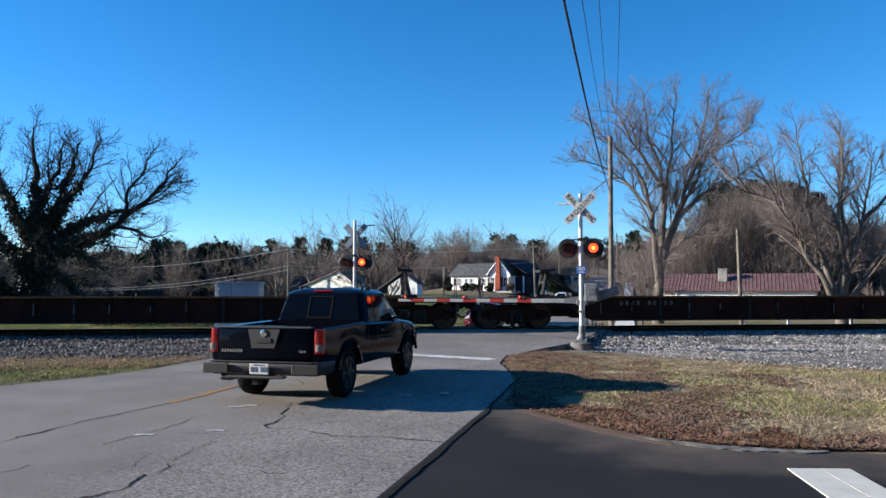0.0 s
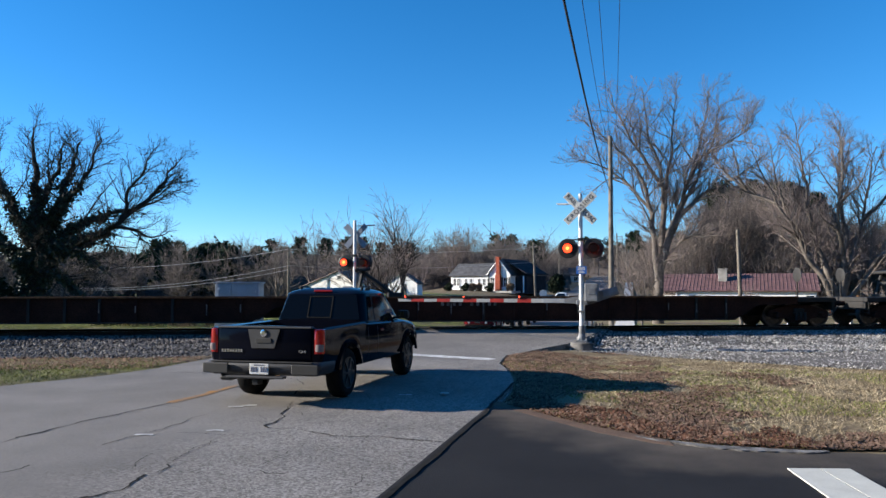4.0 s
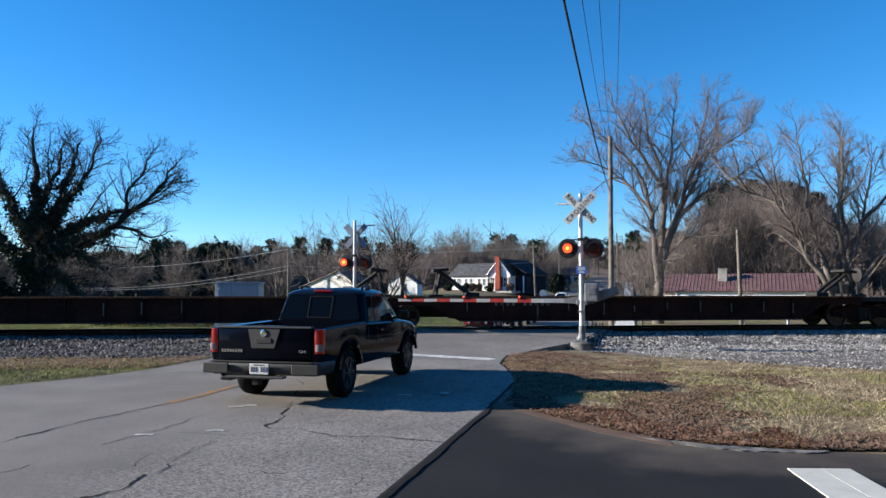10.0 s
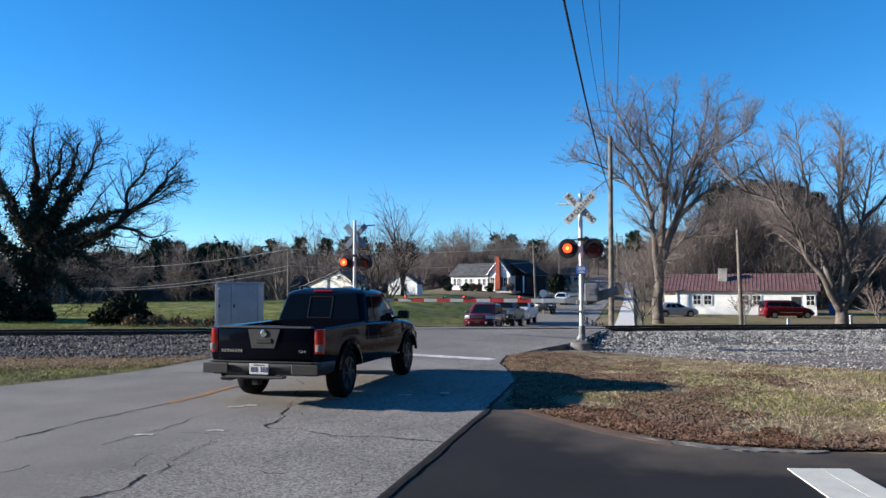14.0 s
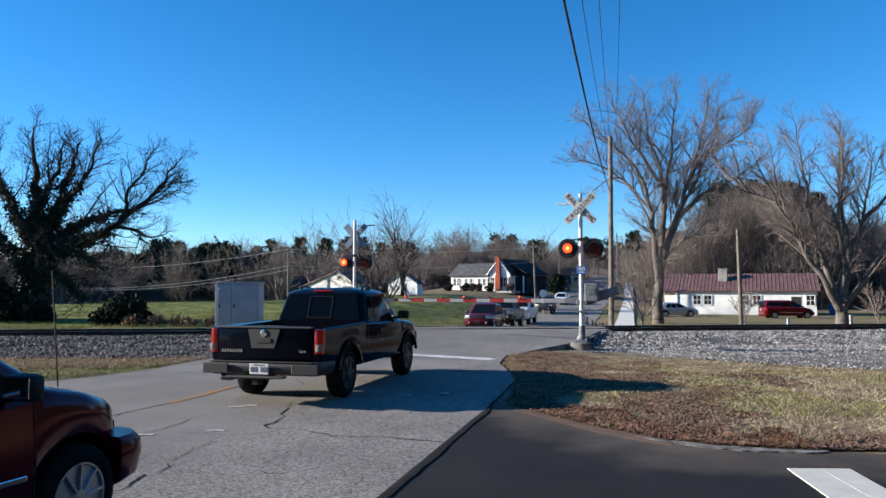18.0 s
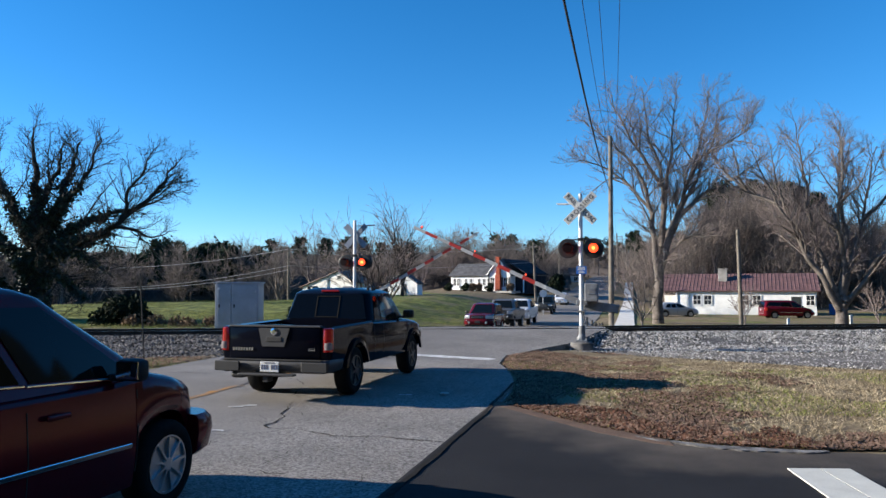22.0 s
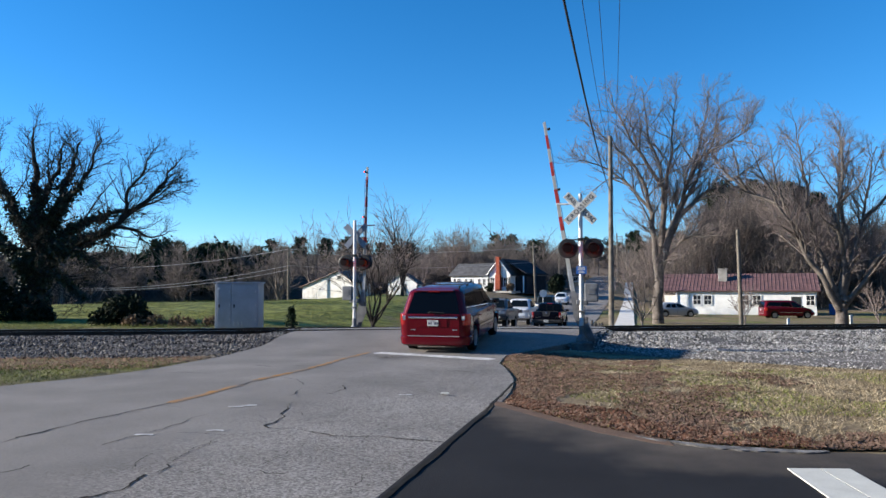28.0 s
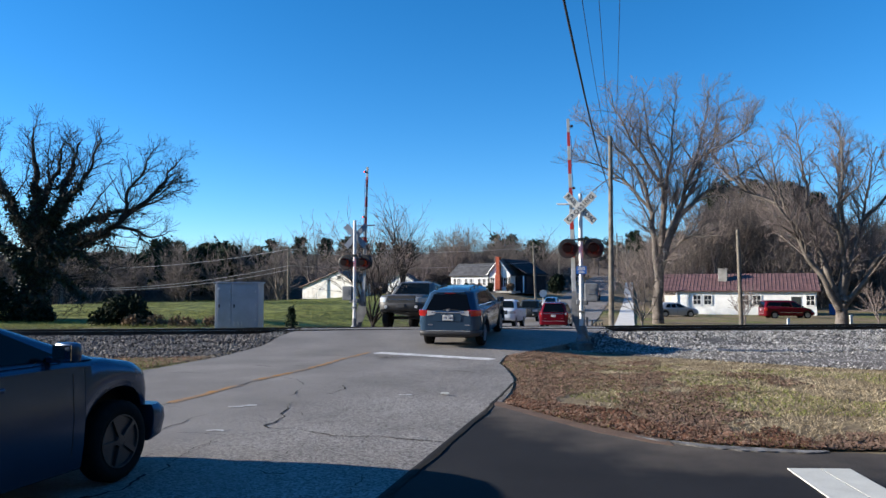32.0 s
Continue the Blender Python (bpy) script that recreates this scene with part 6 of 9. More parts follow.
def window_at(parent, x, z, w, h, y=-0.03, mat=None, shutters=False):
    bm = bmesh.new()
    box(bm, (x, y, z), (w, 0.06, h))
    win = part("window", bm, WINDOW_GLASS, parent)
    for dx, dz, sx, sz in ((-w / 2, 0, 0.08, h + 0.08), (w / 2, 0, 0.08, h + 0.08), (0, h / 2, w, 0.08), (0, -h / 2, w + 0.1, 0.1), (0, 0, w, 0.05), (0, 0, 0.04, h)):
        bm = bmesh.new()
        box(bm, (x + dx, y - 0.035, z + dz), (sx, 0.05, sz))
        part("window_frame", bm, SIDING, win)
    if shutters:
        for sx in (-1, 1):
            bm = bmesh.new()
            box(bm, (x + sx * (w / 2 + 0.2), y - 0.02, z), (0.28, 0.04, h + 0.05))
            part("shutter", bm, SHUTTER, win)


def clad_wall(parent, x0, x1, z0, z1, y, mat, gable=None, step=0.22):
    """A front wall clad in overlapping boards; gable: (apex x, apex z)."""
    z = z0
    while z < (gable[1] if gable else z1) - 0.02:
        zz = z + step
        a, b = x0, x1
        if gable and z > z1:
            k = (z - z1) / (gable[1] - z1)
            a, b = lerp(x0, gable[0], k), lerp(x1, gable[0], k)
        bm = bmesh.new()
        slab(bm, [(a, y, z), (b, y, z), (b, y + 0.02, min(zz, gable[1] if gable else z1)), (a, y + 0.02, min(zz, gable[1] if gable else z1))], 0.02, (0, -1, 0))
        part("board", bm, mat, parent)
        z = zz


def gable_roof(bm, x0, x1, y0, y1, ze, zr, over=0.4, t=0.12, along="x"):
    """Two sloping slabs; the ridge runs along the given axis."""
    if along == "x":
        ym = (y0 + y1) / 2
        k = (zr - ze) / (ym - y0)
        for ya in (y0 - over, y1 + over):
            za = ze - over * k
            slab(bm, [(x0 - over, ya, za), (x1 + over, ya, za), (x1 + over, ym, zr), (x0 - over, ym, zr)], t, (0, -k if ya < ym else k, 1))
    else:
        xm = (x0 + x1) / 2
        k = (zr - ze) / (xm - x0)
        for xa in (x0 - over, x1 + over):
            za = ze - over * k
            slab(bm, [(xa, y0 - over, za), (xa, y1 + over, za), (xm, y1 + over, zr), (xm, y0 - over, zr)], t, (-k if xa < xm else k, 0, 1))
    return bm


def wall_box(parent, x0, x1, y0, y1, z0, z1, mat, gable=None, name="wall"):
    bm = bmesh.new()
    if gable == "y":      # gables on the front and back
        xm = (x0 + x1) / 2
        slab(bm, [(x0, y0, z0), (x1, y0, z0), (x1, y0, z1[0]), (xm, y0, z1[1]), (x0, y0, z1[0])], y1 - y0, (0, 1, 0))
    elif gable == "x":
        ym = (y0 + y1) / 2
        slab(bm, [(x0, y0, z0), (x0, y1, z0), (x0, y1, z1[0]), (x0, ym, z1[1]), (x0, y0, z1[0])], x1 - x0, (1, 0, 0))
    else:
        box(bm, ((x0 + x1) / 2, (y0 + y1) / 2, (z0 + z1) / 2), (x1 - x0, y1 - y0, z1 - z0))
    return part(name, bm, mat, parent)


# ranch house with the red-brown roof
RH = thing("house", "low white house with a ribbed red-brown roof and pale chimney", "house", pose(26.9, 84.5, -1.25, 0, 0, -23))
wall_box(RH, 0, 14.3, 0, 8, -0.3, (2.75, 4.45), SIDING, "x")
clad_wall(RH, 0, 14.3, 0.1, 2.75, -0.02, SIDING, step=0.25)
bm = bmesh.new()
gable_roof(bm, -1.9, 14.3, 0, 8, 2.82, 4.6, 0.4)
rf = part("roof", bm, SHINGLE_RED, RH, "faded red-brown ribbed metal roof")
for i in range(44):
    bm = bmesh.new()
    x = lerp(-2.2, 14.6, i / 43)
    rod(bm, (x, -0.4, 2.82 - 0.178 + 0.14), (x, 4.0, 4.6 + 0.14), 0.035, n=4)
    part("roof_rib", bm, SHINGLE_RED, rf)
bm = bmesh.new()
box(bm, (4.85, 2.3, 4.45), (0.95, 0.8, 1.5), bevel=0.03)
box(bm, (4.85, 2.3, 5.22), (1.1, 0.95, 0.12), bevel=0.02)
part("chimney", bm, CONCRETE, RH, "pale rendered chimney")
for x in (2.15, 3.3, 7.2, 8.4, 13.7):
    window_at(RH, x, 1.7, 0.85, 1.1, -0.05)
bm = bmesh.new()
box(bm, (12.3, -0.04, 1.1), (0.95, 0.08, 2.0))
part("door", bm, SHUTTER, RH, "dark front door")
for x in (-1.85, -0.1):
    bm = bmesh.new()
    box(bm, (x, -0.1, 1.3), (0.12, 0.12, 2.8))
    part("porch_post", bm, SIDING, RH)
bm = bmesh.new()
box(bm, (-1.0, 3.5, 1.0), (1.6, 0.2, 2.4))
part("porch_wall", bm, BARN_WHITE, RH)

# farmhouse with the brick chimney
FH = thing("house", "white clapboard farmhouse with a grey roof and brick chimney", "house", pose(1.1, 114.5, 1.25, 0, 0, -32))
wall_box(FH, 0, 7.5, 0.4, 6, -0.3, (2.55, 4.2), SIDING, "x")
wall_box(FH, 7.3, 10.7, -0.6, 8, -0.3, (2.7, 4.7), SIDING, "y")
wall_box(FH, 10.7, 12.6, 1.2, 8, -0.3, 2.4, SHINGLE_DARK)
clad_wall(FH, 0, 7.28, 0.1, 2.5, 0.38, SIDING)
clad_wall(FH, 7.32, 10.68, 0.1, 2.7, -0.62, SIDING, (9.0, 4.7))
bm = bmesh.new()
gable_roof(bm, 0, 7.8, 0.4, 6, 2.55, 4.3, 0.35)
part("roof", bm, SHINGLE_GREY, FH, "grey shingle roof")
bm = bmesh.new()
gable_roof(bm, 7.3, 10.7, -0.6, 8, 2.7, 4.85, 0.3, along="y")
part("roof", bm, SHINGLE_GREY, FH)
bm = bmesh.new()
slab(bm, [(9.4, 0.2, 4.75), (9.4, 8, 4.75), (13.0, 8, 2.6), (13.0, 0.2, 2.6)], 0.12, (0.4, 0, 1))
part("roof", bm, SHINGLE_DARK, FH, "dark shingle side roof")
for side in (-1, 1):
    bm = bmesh.new()
    a, b = (9.0, -0.95, 4.82), (9.0 + side * 2.05, -0.95, 2.4)
    rod(bm, a, b, 0.09, n=4)
    part("barge_board", bm, SIDING, FH)
bm = bmesh.new()
box(bm, (8.95, -0.95, 1.2), (0.8, 0.6, 2.6))
box(bm, (8.95, -0.9, 3.7), (0.58, 0.5, 2.9))
box(bm, (8.95, -0.9, 5.1), (0.7, 0.62, 0.16))
ch = part("chimney", bm, BRICK, FH, "tall red brick chimney")
for x in (0.7, 1.35, 2.7, 3.6, 5.0, 5.9, 6.7):
    window_at(FH, x, 1.45, 0.55, 1.1, 0.33, shutters=False)
for x in (7.85, 10.05):
    window_at(FH, x, 1.45, 0.75, 1.4, -0.66, shutters=True)
for x in (10.9, 12.4):
    bm = bmesh.new()
    box(bm, (x, 0.5, 1.1), (0.14, 0.14, 2.4))
    part("porch_post", bm, SIDING, FH)
bm = bmesh.new()
box(bm, (5, -1.2, 0.0), (14, 3.0, 0.3))
part("porch_floor", bm, CONCRETE, FH)

# two white outbuildings
BARN = thing("barn", "worn white saltbox barn with a long rusty roof slope", "barn", pose(-13.6, 85, 0.95, 0, 0, -30))
bm = bmesh.new()
slab(bm, [(-3.4, 0, -0.4), (4.0, 0, -0.4), (4.0, 0, 1.5), (2.0, 0, 2.75), (-3.4, 0, 0.95)], 0.15, (0, 1, 0))
slab(bm, [(-3.4, 3.2, -0.4), (4.0, 3.2, -0.4), (4.0, 3.2, 1.5), (2.0, 3.2, 2.75), (-3.4, 3.2, 0.95)], 0.15, (0, 1, 0))
box(bm, (-3.325, 1.67, 0.27), (0.15, 3.04, 1.34))
box(bm, (3.925, 1.67, 0.54), (0.15, 3.04, 1.88))
wl_ = part("wall", bm, BARN_WHITE, BARN)
for i in range(24):
    x = -3.25 + i * 0.305
    top_z = lerp(0.95, 2.75, (x + 3.4) / 5.4) if x < 2 else lerp(2.75, 1.5, (x - 2) / 2)
    bm = bmesh.new()
    box(bm, (x, -0.015, (top_z - 0.3) / 2), (0.285, 0.03, top_z + 0.2))
    part("board", bm, BARN_WHITE, wl_)
RUSTY_TIN = material("rusty tin roofing", (0.20, 0.10, 0.065), 0.7, 0.2, 0.3, 1.2, 0.3, 20, colour2=(0.26, 0.24, 0.23))
bm = bmesh.new()
slab(bm, [(-3.8, -0.3, 0.86), (-3.8, 3.6, 0.86), (2.0, 3.6, 2.8), (2.0, -0.3, 2.8)], 0.06, (-0.3, 0, 1))
slab(bm, [(2.0, -0.3, 2.8), (2.0, 3.6, 2.8), (4.3, 3.6, 1.36), (4.3, -0.3, 1.36)], 0.06, (0.5, 0, 1))
part("roof", bm, RUSTY_TIN, BARN)
bm = bmesh.new()
box(bm, (2.0, -0.05, 2.05), (0.5, 0.05, 0.4))
part("hatch", bm, SHUTTER, BARN)
COTTAGE = thing("shed", "small white gabled shed with a grey roof", "shed", pose(-6.7, 90, 1.05, 0, 0, -26))
wall_box(COTTAGE, 0, 4.0, 0, 1.3, -0.3, (1.3, 2.5), SIDING, "y")
clad_wall(COTTAGE, 0, 4.0, 0.0, 1.3, -0.02, SIDING, (2.0, 2.5), 0.22)
bm = bmesh.new()
gable_roof(bm, 0, 4.0, 0, 1.3, 1.3, 2.55, 0.15, 0.07, "y")
part("roof", bm, SHINGLE_GREY, COTTAGE)
window_at(COTTAGE, 0.6, 0.75, 0.4, 0.6, -0.05)
bm = bmesh.new()
box(bm, (2.25, -0.05, 0.6), (0.6, 0.06, 1.3))
part("door", bm, SHUTTER, COTTAGE)

# a far roof by the road on the hill
FARH = thing("house", "far brown house among bare trees on the rise", "house", pose(23.5, 165, 2.9, 0, 0, 8))
wall_box(FARH, 0, 8, 0, 6, -0.5, (1.9, 3.4), BARN_WHITE, "x")
bm = bmesh.new()
gable_roof(bm, 0, 8, 0, 6, 1.9, 3.5, 0.4)
part("roof", bm, SHINGLE_GREY, FARH)
for x in (1.5, 4, 6.5):
    window_at(FARH, x, 1.0, 1.0, 1.0, -0.05)

# footway along the far road
rows = []
for s in list(np.arange(12.0, 60, 3.0)) + list(np.arange(60, 150, 8.0)):
    row = []
    for l in (5.55, 7.05):
        p = on_road(s, l)
        row.append((p.x, p.y, max(land(p.x, p.y), lerp(-0.4, -0.9, (s - 12) / 20) if s < 32 else -9) + 0.07))
    z = (row[0][2] + row[1][2]) / 2
    rows.append([(x, y, z) for x, y, _ in row])
FOOTWAY = thing("pavement", "pale concrete footway climbing beside the far road", "footway", kind="structure")
for a, b in zip(rows, rows[1:]):
    for k in range(2):
        q0 = [tuple(lerp(Vector(a[i]), Vector(b[i]), k / 2 + 0.004)) for i in (0, 1)]
        q1 = [tuple(lerp(Vector(a[i]), Vector(b[i]), (k + 1) / 2 - 0.004)) for i in (0, 1)]
        bm = bmesh.new()
        slab(bm, [Vector(p) - Vector((0, 0, 0.1)) for p in (q0[0], q0[1], q1[1], q1[0])], 0.1, (0, 0, 1))
        part("slab", bm, PALE_CONCRETE, FOOTWAY)


def utility_pole(x, y, top, r0, label, arms=(), lean=(0, 0), base=None, group="utility poles"):
    z0 = land(x, y) if base is None else base
    g = thing("utility_pole", label, "utility pole", pose(x, y, z0), group)
    h = top - z0
    bm = bmesh.new()
    rod(bm, (0, 0, -0.4), (lean[0], lean[1], h), r0, r0 * 0.68, 12)
    part("pole", bm, POLE_WOOD, g, "", 50)
    for z, w in arms:
        bm = bmesh.new()
        box(bm, (lean[0], lean[1] - r0, z - z0), (w, 0.1, 0.12), pose(0, 0, 0, 0, 0, -ROAD_TURN))
        a = part("cross_arm", bm, POLE_WOOD, g)
        for k in (-0.45, 0, 0.45):
            bm = bmesh.new()
            rod(bm, (lean[0] + k * w, lean[1] - r0, z - z0 + 0.05), (lean[0] + k * w, lean[1] - r0, z - z0 + 0.2), 0.035, n=8)
            part("insulator", bm, BLACK_METAL, a)
    return g


utility_pole(8.68, 38.0, 9.7, 0.15, "tall weathered timber utility pole beside the crossing", lean=(0.06, 0))
utility_pole(16.2, 40.0, 4.95, 0.12, "short bare timber pole in the grass by the track", lean=(-0.12, 0), base=-0.55)
utility_pole(10.75, 85, 7.1, 0.15, "timber utility pole before the farmhouse", ((6.6, 0.9),), lean=(-0.3, 0))
utility_pole(-17.9, 85, 6.6, 0.13, "slim pole before the woods", lean=(0.0, 0))
utility_pole(-47.0, 92, 5.5, 0.12, "slim pole before the woods")
utility_pole(35.6, 150, 13.0, 0.16, "far utility pole with a cross arm", ((12.3, 2.2), (11.2, 1.6)))
utility_pole(44.0, 180, 14.5, 0.16, "far utility pole with a cross arm", ((13.8, 2.2),))
utility_pole(19.0, 120, 8.0, 0.12, "slim far pole by the road")
utility_pole(-3.8, -11.0, 10.0, 0.16, "timber utility pole behind the driveway", base=-0.2)


def wire(name, a, b, sag, r, label, n=24, group="overhead wires"):
    verts, faces = [], []
    a, b = Vector(a), Vector(b)
    d = (b - a).normalized()
    side = d.cross(Vector((0, 0, 1))).normalized()
    up = side.cross(d)
    for i in range(n + 1):
        k = i / n
        p = a.lerp(b, k) - Vector((0, 0, sag * 4 * k * (1 - k)))
        for j in range(5):
            q = 2 * math.pi * j / 5
            verts.append(tuple(p + (side * math.cos(q) + up * math.sin(q)) * r))
    for i in range(n):
        faces += [(i * 5 + j, i * 5 + (j + 1) % 5, (i + 1) * 5 + (j + 1) % 5, (i + 1) * 5 + j) for j in range(5)]
    return tagged(raw(name, verts, faces, WIRE, None, 60), label, "cable", group)


wire("cable", (8.66, 37.9, 6.85), (-3.7, -11, 7.5), 1.15, 0.022, "thick black cable slung between the roadside poles")
wire("cable", (8.62, 37.9, 9.3), (-3.5, -11, 9.0), 1.75, 0.008, "thin overhead wire above the road")
wire("cable", (8.72, 37.9, 9.62), (-3.0, -11, 9.9), 1.7, 0.008, "thin overhead wire above the road")
wire("cable", (9.0, 37.9, 9.65), (-2.3, -11, 10.4), 1.6, 0.008, "thin overhead wire above the road")
wire("cable", (8.75, 38.1, 9.6), (35.6, 150, 12.4), 1.6, 0.010, "thin overhead wire towards the hill")
wire("cable", (8.72, 38.1, 6.9), (35.6, 150, 9.5), 1.8, 0.015, "cable towards the hill")
GREY_WIRE = material("weathered bright wire", (0.45, 0.45, 0.47), 0.5, 0.3)
for za, zb, sg in ((4.3, 6.3, 0.7), (1.75, 4.4, 0.8), (1.6, 3.9, 0.8)):
    w = wire("cable", (-47, 92, za), (-17.9, 85, zb), sg, 0.022, "pale wire before the dark woods")
    w.data.materials[0] = GREY_WIRE
for za, zb in ((6.3, 6.5), (4.4, 4.8)):
    w = wire("cable", (-17.9, 85, za), (10.6, 85, zb), 0.5, 0.012, "pale wire before the dark woods")
    w.data.materials[0] = GREY_WIRE

# stop sign seen from behind, marker posts, fence, bin
SS = thing("stop_sign", "stop sign seen from its pale bare back", "road sign", pose(10.2, 75, land(10.2, 75)))
bm = bmesh.new()
rod(bm, (0, 0, -0.2), (0, 0, 2.6), 0.04, n=8)
part("post", bm, ALUMINIUM, SS)
bm = bmesh.new()
spun(bm, [(-0.06, 0.40), (-0.045, 0.40)], 8, "Y", (0, 0, 2.25))
part("sign", bm, WHITE_METAL, SS)
for x, y, h, c in ((14.9, 31.8, 0.62, WHITE_METAL), (17.5, 31.6, 0.75, SIGN_WHITE)):
    mp = thing("marker_post", "short pale marker post beside the track", "marker post", pose(x, y, land(x, y)), "marker posts")
    bm = bmesh.new()
    box(bm, (0, 0, h / 2 - 0.1), (0.12, 0.06, h + 0.2), bevel=0.015)
    part("post", bm, c, mp)
BIN = thing("wheeled_bin", "blue plastic bin beside the house", "bin", pose(43.0, 81, -1.2))
bm = bmesh.new()
box(bm, (0, 0, 0.6), (0.75, 0.75, 1.1), bevel=0.08)
part("body", bm, SIGN_BLUE, BIN)
bm = bmesh.new()
box(bm, (0, -0.05, 1.17), (0.8, 0.85, 0.09), bevel=0.03)
part("lid", bm, SIGN_BLUE, BIN)
FENCE = thing("fence", "weathered wooden rail fence in the yard", "fence", pose(43.5, 74, -1.2, 0, 0, 6))
for i in range(14):
    bm = bmesh.new()
    box(bm, (i * 1.5, 0, 0.55), (0.1, 0.1, 1.2))
    part("fence_post", bm, POLE_WOOD, FENCE)
for z in (0.45, 0.95):
    bm = bmesh.new()
    box(bm, (9.75, -0.07, z), (19.6, 0.04, 0.12))
    part("fence_rail", bm, POLE_WOOD, FENCE)
for l in (5.2,):
    GR = thing("guard_rail", "low pale rails beside the far road", "railing", pose(0, 0, 0))
    for s in np.arange(14, 34, 4.0):
        p = on_road(s, 5.0)
        bm = bmesh.new()
        box(bm, (p.x, p.y, land(p.x, p.y) + 0.15), (0.08, 0.08, 0.7))
        part("rail_post", bm, POLE_WOOD, GR)

# cars parked at the houses
vehicle("parked_car", "silver-blue hatchback parked in the yard", "car", dict(SEDAN, paint=SILVER, mirror_mat=SILVER, bumper_mat=SILVER, wb=2.55, ro=0.75, lo=(-0.62, 2.4), hi=(-0.1, 1.3), zh=1.47, top=((-0.85, 0.95), (2.0, 0.94), (2.5, 0.93), (3.0, 0.85), (3.4, 0.7))),
        pose(22.9, 76.5, -1.19, 0, 0, -92))
vehicle("parked_minivan", "dark red minivan parked beside the white house", "minivan", dict(VAN, rails=0, wiper=1), pose(32.3, 72.5, -1.19, 0, 0, -94))
# ---- trees ----


def tubes(segs, sides):
    """Tapered tubes over an array of segments (x0 y0 z0 x1 y1 z1 r0 r1): vertices and faces."""
    segs = np.asarray(segs, float)
    n = len(segs)
    a, b, r0, r1 = segs[:, 0:3], segs[:, 3:6], segs[:, 6], segs[:, 7]
    d = b - a
    d /= np.linalg.norm(d, axis=1)[:, None] + 1e-9
    ref = np.where(np.abs(d[:, 2:3]) > 0.9, np.array([[1.0, 0, 0]]), np.array([[0, 0, 1.0]]))
    u = np.cross(d, ref)
    u /= np.linalg.norm(u, axis=1)[:, None] + 1e-9
    v = np.cross(d, u)
    out = np.zeros((n, 2, sides, 3))
    for j in range(sides):
        q = 2 * math.pi * j / sides
        o = u * math.cos(q) + v * math.sin(q)
        out[:, 0, j] = a + o * r0[:, None]
        out[:, 1, j] = b + o * r1[:, None]
    base = (np.arange(n) * 2 * sides)[:, None]
    faces = []
    for j in range(sides):
        k = (j + 1) % sides
        faces.append(np.concatenate([base + j, base + k, base + sides + k, base + sides + j], axis=1))
    return out.reshape(-1, 3), np.concatenate(faces)


def quads_mesh(name, verts, faces, mat, parent=None):
    """A mesh of many quads, built at once."""
    me = bpy.data.meshes.new(name)
    nv, nf = len(verts), len(faces)
    me.vertices.add(nv)
    me.vertices.foreach_set("co", np.asarray(verts, np.float32).ravel())
    me.loops.add(nf * 4)
    me.loops.foreach_set("vertex_index", np.asarray(faces, np.int32).ravel())
    me.polygons.add(nf)
    me.polygons.foreach_set("loop_start", np.arange(nf, dtype=np.int32) * 4)
    me.update(calc_edges=True)
    me.materials.append(mat)
    ob = new(name, me)
    ob.parent = parent
    return ob


def branch(rnd, out, p, d, length, r, level, top, up=0.25, spread=0.75, kids=(5, 7), wig=0.16, tips=None):
    """Grow one branch and what springs from it. out[level] collects segments."""
    n = 5 - level if level < 3 else 1
    pts = [(p, r)]
    for i in range(n):
        d = (d + Vector((rnd.gauss(0, wig), rnd.gauss(0, wig), rnd.gauss(0, wig) + up * (0.35 if level < 3 else 0.12)))).normalized()
        q = p + d * (length / n)
        rr = r * (1 - 0.5 * (i + 1) / n)
        out[level].append((*p, *q, pts[-1][1], rr))
        pts.append((q, rr))
        p = q
    if level >= top:
        if tips is not None:
            tips.append(p)
        return
    count = rnd.randint(*kids) - (1 if level > 2 else 0)
    for c in range(count):
        k = rnd.uniform(0.28, 1.0) if level else rnd.uniform(0.55, 1.0)
        if c == 0:
            k = 1.0
        f = k * n
        i = min(n - 1, int(f))
        a, b = pts[i], pts[i + 1]
        q = a[0].lerp(b[0], f - i)
        rr = lerp(a[1], b[1], f - i)
        axis = Vector((rnd.gauss(0, 1), rnd.gauss(0, 1), rnd.gauss(0, 0.5)))
        side = (axis - d * axis.dot(d)).normalized()
        dd = (d * (1 - spread * rnd.uniform(0.4, 0.8)) + side * spread * rnd.uniform(0.6, 1.0)).normalized()
        if c == 0 and level:
            dd = (d + side * 0.25).normalized()
        branch(rnd, out, q, dd, length * (rnd.uniform(0.52, 0.78) if level < 3 else rnd.uniform(0.36, 0.58)), max(rr * rnd.uniform(0.5, 0.78), 0.006), level + 1, top, up, spread, kids, wig, tips)


